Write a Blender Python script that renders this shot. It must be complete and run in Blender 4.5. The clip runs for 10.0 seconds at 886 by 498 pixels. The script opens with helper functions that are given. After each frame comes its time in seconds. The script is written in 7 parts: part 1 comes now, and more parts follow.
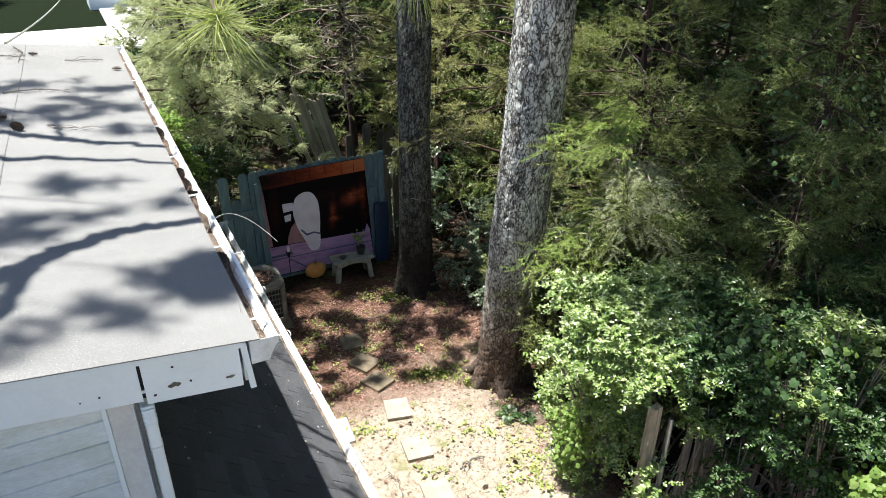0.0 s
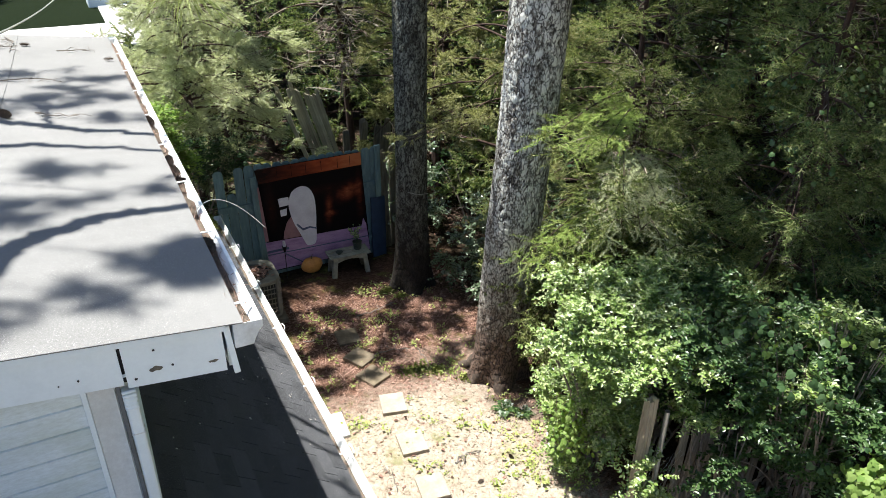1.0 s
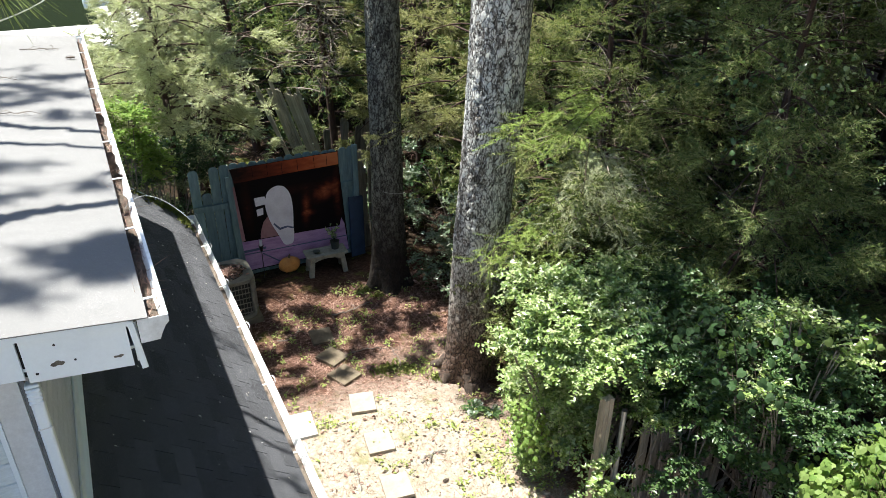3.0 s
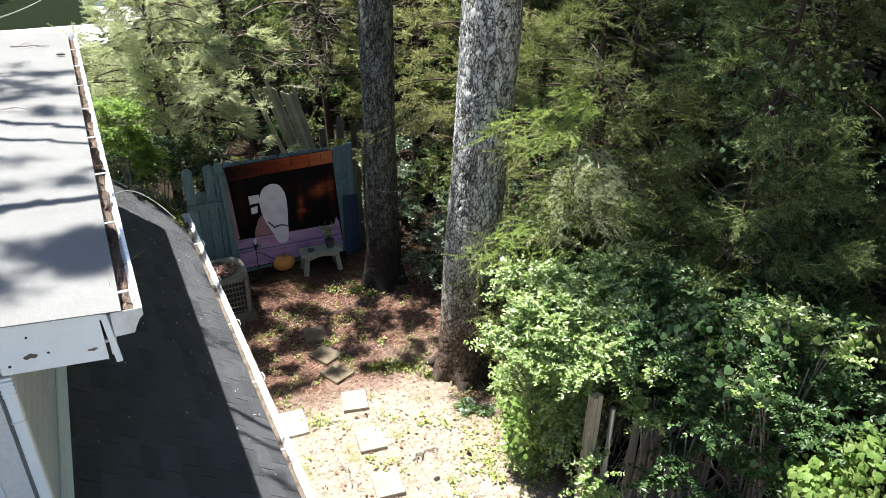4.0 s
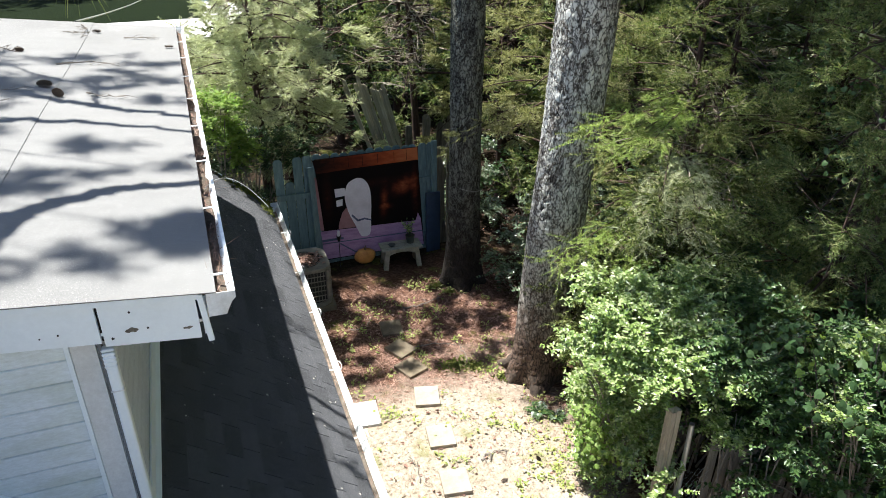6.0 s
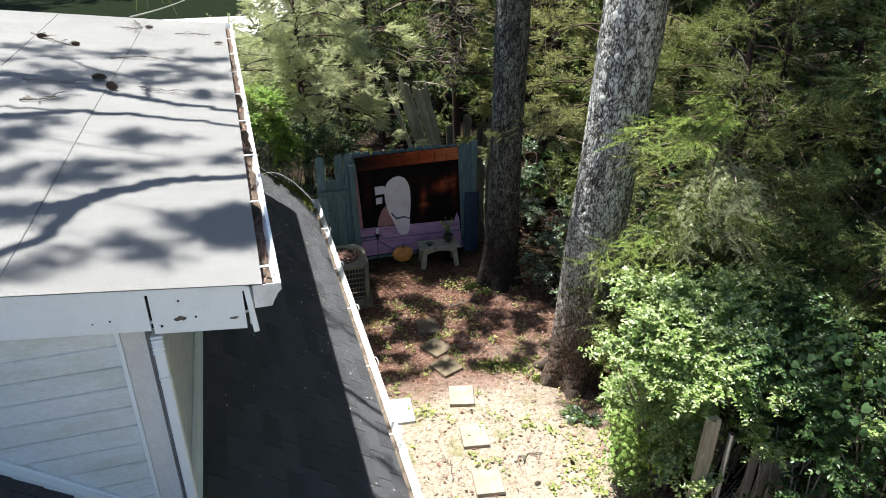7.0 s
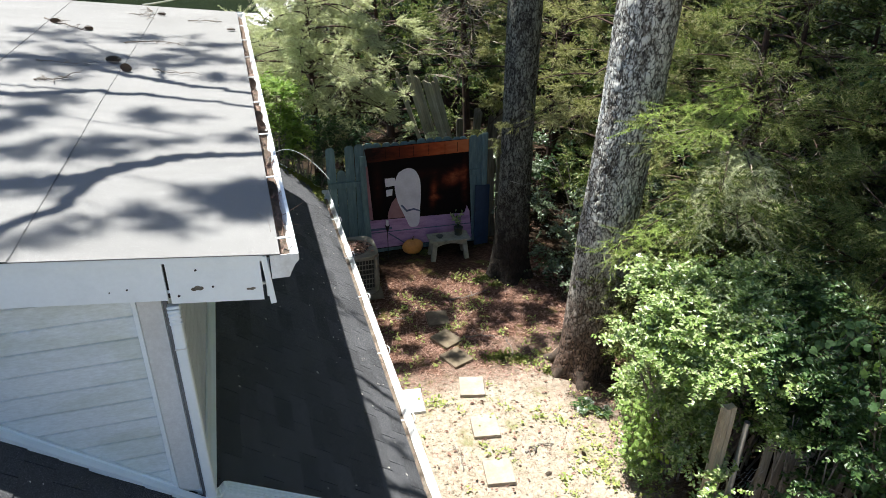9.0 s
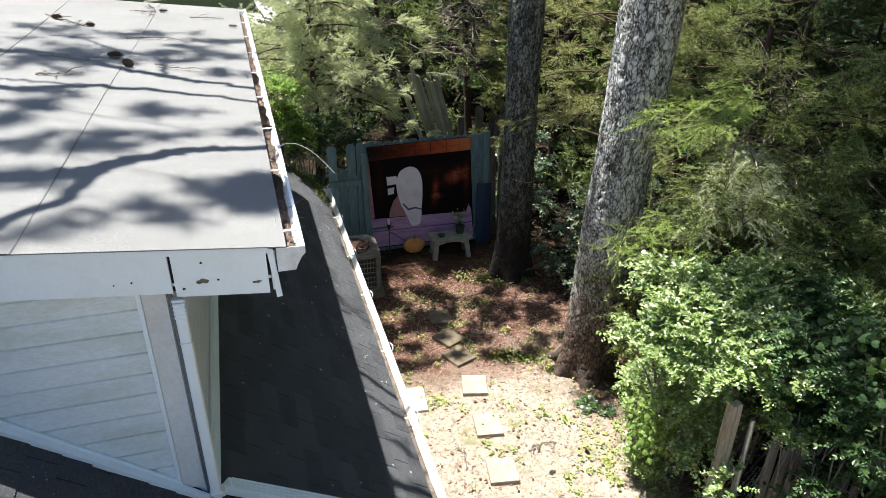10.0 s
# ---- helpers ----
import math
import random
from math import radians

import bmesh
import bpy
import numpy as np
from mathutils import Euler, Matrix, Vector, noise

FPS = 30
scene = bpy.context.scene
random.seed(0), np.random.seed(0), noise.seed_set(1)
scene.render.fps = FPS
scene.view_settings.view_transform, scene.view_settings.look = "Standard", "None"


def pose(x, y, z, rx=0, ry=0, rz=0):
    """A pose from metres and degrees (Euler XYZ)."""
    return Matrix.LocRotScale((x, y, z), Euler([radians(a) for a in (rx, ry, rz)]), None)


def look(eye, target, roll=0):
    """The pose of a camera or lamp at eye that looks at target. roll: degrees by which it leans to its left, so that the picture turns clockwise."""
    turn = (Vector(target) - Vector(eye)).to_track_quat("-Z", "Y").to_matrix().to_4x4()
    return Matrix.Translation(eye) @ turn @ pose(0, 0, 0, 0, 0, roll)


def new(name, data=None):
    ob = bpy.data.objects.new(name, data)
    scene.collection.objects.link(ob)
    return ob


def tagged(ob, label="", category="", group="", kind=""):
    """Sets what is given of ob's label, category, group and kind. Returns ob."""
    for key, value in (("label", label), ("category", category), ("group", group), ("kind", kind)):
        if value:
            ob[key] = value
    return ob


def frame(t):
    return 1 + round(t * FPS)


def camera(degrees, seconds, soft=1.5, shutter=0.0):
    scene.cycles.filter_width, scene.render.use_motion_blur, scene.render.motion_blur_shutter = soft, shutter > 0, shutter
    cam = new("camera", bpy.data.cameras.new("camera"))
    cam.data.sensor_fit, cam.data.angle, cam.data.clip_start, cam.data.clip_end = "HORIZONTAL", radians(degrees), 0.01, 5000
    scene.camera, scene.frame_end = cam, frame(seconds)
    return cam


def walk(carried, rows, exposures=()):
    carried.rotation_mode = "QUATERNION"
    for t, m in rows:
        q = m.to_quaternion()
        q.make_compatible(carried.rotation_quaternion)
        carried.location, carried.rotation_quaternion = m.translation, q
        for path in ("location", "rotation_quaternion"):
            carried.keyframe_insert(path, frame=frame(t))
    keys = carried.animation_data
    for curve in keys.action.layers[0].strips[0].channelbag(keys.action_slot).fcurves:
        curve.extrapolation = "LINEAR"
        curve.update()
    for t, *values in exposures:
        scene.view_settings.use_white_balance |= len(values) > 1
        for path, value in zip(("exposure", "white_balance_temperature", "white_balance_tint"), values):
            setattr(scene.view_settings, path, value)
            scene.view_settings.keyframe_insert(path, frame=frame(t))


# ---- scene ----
cam = camera(64.0, 10.0, soft=0.5)
PATH = [
    (0, (0.616, 0.24, 5.874), (1.433, 1.804, 4.933), 0.5),
    (0.5, (0.631, 0.238, 5.829), (1.447, 1.803, 4.888), 0.5),
    (1, (0.673, 0.228, 5.782), (1.489, 1.792, 4.84), 0.5),
    (1.5, (0.741, 0.2, 5.773), (1.557, 1.765, 4.832), 0.5),
    (2, (0.833, 0.148, 5.771), (1.646, 1.715, 4.831), 0.5),
    (2.5, (0.932, 0.093, 5.769), (1.741, 1.662, 4.829), 0.4),
    (3, (1.037, 0.037, 5.758), (1.845, 1.607, 4.819), 0.4),
    (4.5, (1.145, -0.025, 5.724), (1.938, 1.554, 4.786), 0.3),
    (5, (1.128, -0.019, 5.726), (1.852, 1.592, 4.788), 0.3),
    (5.5, (1.118, -0.015, 5.729), (1.785, 1.62, 4.79), 0.3),
    (6, (1.102, -0.016, 5.729), (1.706, 1.643, 4.79), 0.2),
    (7.5, (1.051, -0.012, 5.705), (1.543, 1.684, 4.767), 0.3),
    (8, (1.047, -0.037, 5.657), (1.537, 1.66, 4.719), 0.3),
    (8.5, (1.022, -0.035, 5.615), (1.514, 1.662, 4.678), 0.3),
    (9, (0.999, -0.026, 5.589), (1.492, 1.672, 4.652), 0.3),
    (9.5, (0.976, -0.011, 5.577), (1.471, 1.687, 4.642), 0.3),
    (10, (0.966, -0.002, 5.539), (1.461, 1.696, 4.605), 0.3),
]
walk(cam, [(t, look(eye, target, roll)) for t, eye, target, roll in PATH], exposures=[(0.0, 1.5, 5960, 9), (1.5, 1.53, 5960, 9), (3.0, 1.62, 5960, 9), (4.5, 1.66, 5910, 9), (5.5, 1.63, 5910, 9), (7.5, 1.45, 5960, 9), (8.5, 1.48, 5960, 9), (10.0, 1.5, 5960, 9)])

# ---- world and sun ----
SUN = Vector((-0.212, 0.225, 1.0)).normalized()
world = bpy.data.worlds.new("sky")
scene.world = world
world.use_nodes = True
wn = world.node_tree.nodes
sky = wn.new("ShaderNodeTexSky")
sky.sky_type = "NISHITA"
sky.sun_disc = False
sky.sun_elevation = radians(72.8)
sky.sun_rotation = radians(-43.3)
wn["Background"].inputs["Strength"].default_value = 0.070
world.node_tree.links.new(sky.outputs["Color"], wn["Background"].inputs["Color"])
sun_data = bpy.data.lights.new("sun", "SUN")
sun_data.energy = 5.3
sun_data.angle = radians(0.53)
sun_data.color = (1.0, 0.93, 0.81)
sun_lamp = new("sun", sun_data)
sun_lamp.matrix_world = look(SUN * 30, (0, 0, 0))


# ---- materials ----
class Nodes:
    """Shorthand for one node material."""

    def __init__(self, name):
        self.mat = bpy.data.materials.new(name)
        self.mat.use_nodes = True
        self.tree = self.mat.node_tree
        self.bsdf = self.tree.nodes["Principled BSDF"]
        self.out = self.tree.nodes["Material Output"]

    def add(self, kind, **sets):
        node = self.tree.nodes.new("ShaderNode" + kind)
        for key, value in sets.items():
            node.inputs[key].default_value = value
        return node

    def link(self, a, b):
        self.tree.links.new(a, b)

    def coords(self, scale=(1, 1, 1)):
        tc = self.add("TexCoord")
        mp = self.add("Mapping")
        mp.inputs["Scale"].default_value = scale
        self.link(tc.outputs["Object"], mp.inputs["Vector"])
        return mp.outputs["Vector"]

    def noise(self, scale, detail=4.0, rough=0.6, vec=None):
        n = self.add("TexNoise", Scale=scale, Detail=detail, Roughness=rough)
        self.link(vec or self.coords(), n.inputs["Vector"])
        return n.outputs["Fac"]

    def ramp(self, fac, stops):
        r = self.add("ValToRGB")
        els = r.color_ramp.elements
        while len(els) < len(stops):
            els.new(0.5)
        for el, (p, c) in zip(els, stops):
            el.position, el.color = p, (*c, 1.0)
        self.link(fac, r.inputs["Fac"])
        return r.outputs["Color"]

    def grey(self, fac, a, b, lo=0.0, hi=1.0):
        m = self.add("MapRange")
        for key, v in (("From Min", a), ("From Max", b), ("To Min", lo), ("To Max", hi)):
            m.inputs[key].default_value = v
        self.link(fac, m.inputs["Value"])
        return m.outputs["Result"]

    def mix(self, fac, a, b, blend="MIX"):
        m = self.add("Mix")
        m.data_type, m.blend_type = "RGBA", blend
        for sock, v in ((m.inputs[0], fac), (m.inputs[6], a), (m.inputs[7], b)):
            if isinstance(v, (int, float)):
                sock.default_value = v
            elif isinstance(v, tuple):
                sock.default_value = (*v, 1.0)
            else:
                self.link(v, sock)
        return m.outputs[2]

    def math(self, op, a, b=0.0):
        m = self.add("Math")
        m.operation = op
        for sock, v in zip(m.inputs, (a, b)):
            if isinstance(v, (int, float)):
                sock.default_value = v
            else:
                self.link(v, sock)
        return m.outputs["Value"]

    def bump(self, height, strength=0.4, distance=0.01):
        b = self.add("Bump", Strength=strength, Distance=distance)
        self.link(height, b.inputs["Height"])
        self.link(b.outputs["Normal"], self.bsdf.inputs["Normal"])

    def done(self, colour=None, rough=0.8, metal=0.0, spec=0.5):
        if isinstance(colour, tuple):
            self.bsdf.inputs["Base Color"].default_value = (*colour, 1.0)
        elif colour is not None:
            self.link(colour, self.bsdf.inputs["Base Color"])
        if isinstance(rough, (int, float)):
            self.bsdf.inputs["Roughness"].default_value = rough
        else:
            self.link(rough, self.bsdf.inputs["Roughness"])
        self.bsdf.inputs["Metallic"].default_value = metal
        self.bsdf.inputs["Specular IOR Level"].default_value = spec
        return self.mat


def worn(name, a, b, c, scale=6.0, fine=60.0, rough=0.7, metal=0.0, bump=0.3, dist=0.004, each=0.0, stretch=(1, 1, 1), spec=0.4):
    """Paint, wood, stone or metal with stains at one scale and grain at another."""
    n = Nodes(name)
    vec = n.coords(stretch)
    big = n.noise(scale, 5, 0.65, vec)
    small = n.noise(fine, 3, 0.7, vec)
    base = n.ramp(big, [(0.28, a), (0.52, b), (0.78, c)])
    col = n.mix(n.grey(small, 0.25, 0.75, 0.0, 0.35 if a[0] < 0.7 else 0.10), base, tuple(v * 0.55 for v in a))
    if each:
        info = n.add("ObjectInfo")
        hsv = n.add("HueSaturation")
        n.link(n.grey(info.outputs["Random"], 0, 1, 1 - each, 1 + each), hsv.inputs["Value"])
        n.link(col, hsv.inputs["Color"])
        col = hsv.outputs["Color"]
    n.bump(n.math("ADD", n.math("MULTIPLY", big, 0.5), small), bump, dist)
    return n.done(col, n.grey(big, 0.3, 0.7, rough - 0.08, min(1.0, rough + 0.1)), metal, spec)


def leafy(name, shades, rough=0.45, glow=0.35, spec=0.1, sat=0.84, through_tint=(1.6, 1.7, 0.7)):
    """Foliage: a shade for each leaf, and light that passes through."""
    n = Nodes(name)
    geo = n.add("NewGeometry")
    stops = [(i / (len(shades) - 1), c) for i, c in enumerate(shades)]
    col = n.ramp(geo.outputs["Random Per Island"], stops)
    patch = n.noise(1.3, 3, 0.6)
    hsv = n.add("HueSaturation")
    hsv.inputs["Saturation"].default_value = sat
    hsv.inputs["Hue"].default_value = 0.488
    n.link(n.grey(patch, 0.3, 0.7, 0.78, 1.28), hsv.inputs["Value"])
    n.link(col, hsv.inputs["Color"])
    mat = n.done(hsv.outputs["Color"], rough, 0.0, spec)
    tr = n.add("BsdfTranslucent")
    warm = n.mix(0.6, hsv.outputs["Color"], n.mix(1.0, hsv.outputs["Color"], through_tint, "MULTIPLY"))
    n.link(warm, tr.inputs["Color"])
    mx = n.add("MixShader")
    mx.inputs["Fac"].default_value = glow
    n.link(n.bsdf.outputs["BSDF"], mx.inputs[1])
    n.link(tr.outputs["BSDF"], mx.inputs[2])
    n.link(mx.outputs["Shader"], n.out.inputs["Surface"])
    return mat


def granules(name, dark, mid, light, each=0.0):
    """Mineral granules on asphalt, with their sparkle painted as pale specks."""
    n = Nodes(name)
    grain = n.noise(420, 2, 0.8)
    grit = n.noise(130, 2, 0.8)
    blot = n.noise(1.6, 5, 0.6)
    streak = n.noise(5, 4, 0.7, n.coords((0.3, 2.0, 1)))
    col = n.ramp(grain, [(0.3, dark), (0.5, mid), (0.72, light)])
    col = n.mix(n.grey(blot, 0.35, 0.7, 0.0, 0.35), col, tuple(v * 0.6 for v in mid))
    col = n.mix(n.grey(streak, 0.45, 0.75, 0.0, 0.25), col, tuple(v * 0.55 for v in mid))
    if each:
        info = n.add("ObjectInfo")
        hsv = n.add("HueSaturation")
        n.link(n.grey(info.outputs["Random"], 0, 1, 1 - each, 1 + each), hsv.inputs["Value"])
        n.link(col, hsv.inputs["Color"])
        col = hsv.outputs["Color"]
    col = n.mix(n.grey(grit, 0.52, 0.72, 0.0, 0.35), col, light)
    col = n.mix(n.grey(grit, 0.46, 0.28, 0.0, 0.4), col, dark)
    # bright specks painted as glints of granules seen at a low angle
    sparkle = n.noise(210, 1, 0.5)
    col = n.mix(n.grey(sparkle, 0.66, 0.74, 0.0, 0.6), col, tuple(min(0.8, v * 2.0) for v in light))
    n.bump(n.math("ADD", grain, n.math("MULTIPLY", grit, 1.2)), 0.5, 0.004)
    return n.done(col, 0.95, 0.0, 0.03)


def ground_material():
    """Pale sandy soil in the yard, pine straw under the trees, a floor with shade painted in, dark grass far off."""
    n = Nodes("soil_straw_and_shade")
    tc = n.add("TexCoord")
    sep = n.add("SeparateXYZ")
    n.link(tc.outputs["Object"], sep.inputs[0])
    wob = n.noise(0.9, 5, 0.65)
    y = n.math("ADD", sep.outputs["Y"], n.math("MULTIPLY", n.math("SUBTRACT", wob, 0.5), 2.6))
    x = n.math("ADD", sep.outputs["X"], n.math("MULTIPLY", n.math("SUBTRACT", wob, 0.5), 2.0))
    fine = n.noise(55, 4, 0.75)
    crumbs = n.noise(16, 5, 0.75)
    strands = n.noise(40, 4, 0.75, n.coords((0.35, 2.2, 1)))
    sand = n.ramp(crumbs, [(0.3, (0.15, 0.12, 0.085)), (0.45, (0.33, 0.285, 0.22)), (0.7, (0.47, 0.42, 0.345))])
    sand = n.mix(n.grey(fine, 0.45, 0.7, 0.0, 0.45), sand, (0.22, 0.15, 0.10))
    straw = n.ramp(strands, [(0.28, (0.018, 0.009, 0.007)), (0.5, (0.105, 0.054, 0.036)), (0.72, (0.31, 0.19, 0.13))])
    # near-black soil: shade of trees and fence put into the colour
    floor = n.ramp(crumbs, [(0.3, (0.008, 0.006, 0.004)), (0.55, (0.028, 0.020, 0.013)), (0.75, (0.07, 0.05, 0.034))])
    straw = n.mix(n.grey(crumbs, 0.5, 0.72, 0.0, 0.5), straw, (0.07, 0.045, 0.03))
    # far grass darker than its own green, tree shade painted in
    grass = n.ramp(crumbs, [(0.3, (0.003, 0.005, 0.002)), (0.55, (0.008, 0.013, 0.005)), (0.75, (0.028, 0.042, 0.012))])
    moss = n.ramp(fine, [(0.3, (0.06, 0.08, 0.015)), (0.7, (0.20, 0.22, 0.04))])
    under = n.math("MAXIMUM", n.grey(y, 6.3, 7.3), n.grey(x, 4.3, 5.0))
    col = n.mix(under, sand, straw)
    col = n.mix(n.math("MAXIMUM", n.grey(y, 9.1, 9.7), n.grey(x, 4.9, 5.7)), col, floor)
    spots = n.noise(2.2, 4, 0.6)
    col = n.mix(n.math("MULTIPLY", n.grey(spots, 0.58, 0.68), 0.55), col, moss)
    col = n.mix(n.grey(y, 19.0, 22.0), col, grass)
    n.bump(n.math("ADD", n.math("MULTIPLY", crumbs, 1.5), fine), 0.8, 0.025)
    return n.done(col, 0.95, 0.0, 0.04)


def bark_material(name, furrow, face, lichen, low_face):
    """Plated bark: furrows, faces of the plates, grey lichen that thins out towards the root."""
    n = Nodes(name)
    plate = n.add("Attribute")
    plate.attribute_name = "plate"
    tone = n.add("Attribute")
    tone.attribute_name = "tone"
    tc = n.add("TexCoord")
    sep = n.add("SeparateXYZ")
    n.link(tc.outputs["Object"], sep.inputs[0])
    fine = n.noise(130, 4, 0.75)
    spots = n.noise(55, 5, 0.72, n.coords((1, 1, 0.6)))
    mid = n.noise(9, 5, 0.7)
    warp = n.add("TexNoise", Scale=14.0, Detail=3.0)
    n.link(n.coords((1, 1, 0.6)), warp.inputs["Vector"])
    bend = n.add("VectorMath")
    bend.operation = "MULTIPLY_ADD"
    n.link(warp.outputs["Color"], bend.inputs[0])
    bend.inputs[1].default_value = (0.085, 0.085, 0.085)
    n.link(n.coords((1, 1, 0.45)), bend.inputs[2])
    cell = n.add("TexVoronoi", Scale=20.0)
    cell.feature = "DISTANCE_TO_EDGE"
    n.link(bend.outputs["Vector"], cell.inputs["Vector"])
    crack = n.grey(n.math("ADD", cell.outputs["Distance"], n.math("MULTIPLY", n.math("SUBTRACT", spots, 0.5), 0.30)), 0.02, 0.11)
    high = n.grey(n.math("ADD", sep.outputs["Z"], n.math("MULTIPLY", mid, 1.2)), 1.2, 2.8)
    cover = n.math("ADD", n.math("MULTIPLY", tone.outputs["Fac"], 0.22), n.math("ADD", n.math("MULTIPLY", spots, 1.0), n.math("MULTIPLY", mid, 0.3)))
    cover = n.math("MULTIPLY", high, n.grey(cover, 0.69, 0.76))
    body = n.mix(high, low_face, face)
    body = n.mix(n.grey(fine, 0.35, 0.65, 0.0, 0.65), body, tuple(v * 0.45 for v in face))
    body = n.mix(n.math("MULTIPLY", cover, n.grey(fine, 0.3, 0.5, 0.55, 1.0)), body, lichen)
    edge = n.math("ADD", plate.outputs["Fac"], n.math("MULTIPLY", n.math("SUBTRACT", spots, 0.5), 0.8))
    body = n.mix(n.grey(edge, 0.08, 0.36, 0.05, 1.0), furrow, body)
    shade = n.add("HueSaturation")
    n.link(n.grey(n.math("ADD", n.math("MULTIPLY", tone.outputs["Fac"], 0.6), n.math("MULTIPLY", mid, 0.8)), 0.2, 1.1, 0.7, 1.25), shade.inputs["Value"])
    n.link(body, shade.inputs["Color"])
    col = n.mix(n.math("MAXIMUM", crack, n.grey(mid, 0.35, 0.65, 0.05, 0.55)), furrow, shade.outputs["Color"])
    n.bump(n.math("ADD", n.math("MULTIPLY", crack, 1.6), n.math("ADD", fine, spots)), 0.8, 0.010)
    return n.done(col, 0.92, 0.0, 0.2)


def board_print():
    """Red boards of the print: dark at one end, orange at the other."""
    n = Nodes("printed_red_boards")
    tc = n.add("TexCoord")
    sep = n.add("SeparateXYZ")
    n.link(tc.outputs["Object"], sep.inputs[0])
    blot = n.noise(4, 4, 0.65, n.coords((1, 1, 2.5)))
    along = n.grey(n.math("ADD", sep.outputs["X"], n.math("MULTIPLY", n.math("SUBTRACT", blot, 0.5), 1.1)), 2.75, 4.25)
    col = n.ramp(along, [(0.0, (0.012, 0.006, 0.005)), (0.35, (0.10, 0.020, 0.009)), (0.7, (0.27, 0.058, 0.02)), (1.0, (0.40, 0.13, 0.05))])
    return n.done(col, 0.75, 0.0, 0.1)


def stable_print():
    """A dark printed stable with rusty wood that fades in and out, in the banner's own metres."""
    n = Nodes("printed_dark_stable_scene")
    tc = n.add("TexCoord")
    grainy = n.noise(30, 4, 0.7, n.coords((1, 1, 3)))
    wisp = n.noise(3.2, 4, 0.6, n.coords((1, 1, 1.6)))

    def spot(x, z, rx, rz, turn=0.0):
        mp = n.add("Mapping")
        mp.vector_type = "TEXTURE"
        mp.inputs["Location"].default_value = (x, 0, z)
        mp.inputs["Rotation"].default_value = (0, radians(turn), 0)
        mp.inputs["Scale"].default_value = (rx, 1000, rz)
        n.link(tc.outputs["Object"], mp.inputs["Vector"])
        ln = n.add("VectorMath")
        ln.operation = "LENGTH"
        n.link(mp.outputs["Vector"], ln.inputs[0])
        return n.grey(ln.outputs["Value"], 1.0, 0.0)

    total = 0.0
    for args, k in (((4.06, 1.34, 0.30, 0.20, -35), 0.9), ((3.74, 1.12, 0.10, 0.40, 4), 0.75), ((3.78, 1.02, 0.16, 0.07), 0.6), ((4.27, 1.25, 0.10, 0.55), 0.55), ((3.70, 1.45, 0.5, 0.10), 0.3), ((2.85, 1.30, 0.10, 0.5), 0.3)):
        total = n.math("ADD", total, n.math("MULTIPLY", spot(*args), k))
    lit = n.math("MULTIPLY", total, n.grey(wisp, 0.32, 0.62, 0.25, 1.25))
    col = n.ramp(lit, [(0.0, (0.006, 0.004, 0.004)), (0.25, (0.022, 0.007, 0.005)), (0.55, (0.10, 0.022, 0.010)), (1.0, (0.30, 0.085, 0.035))])
    col = n.mix(n.grey(grainy, 0.4, 0.7, 0.0, 0.35), col, (0.004, 0.003, 0.003))
    return n.done(col, 0.8, 0.0, 0.1)


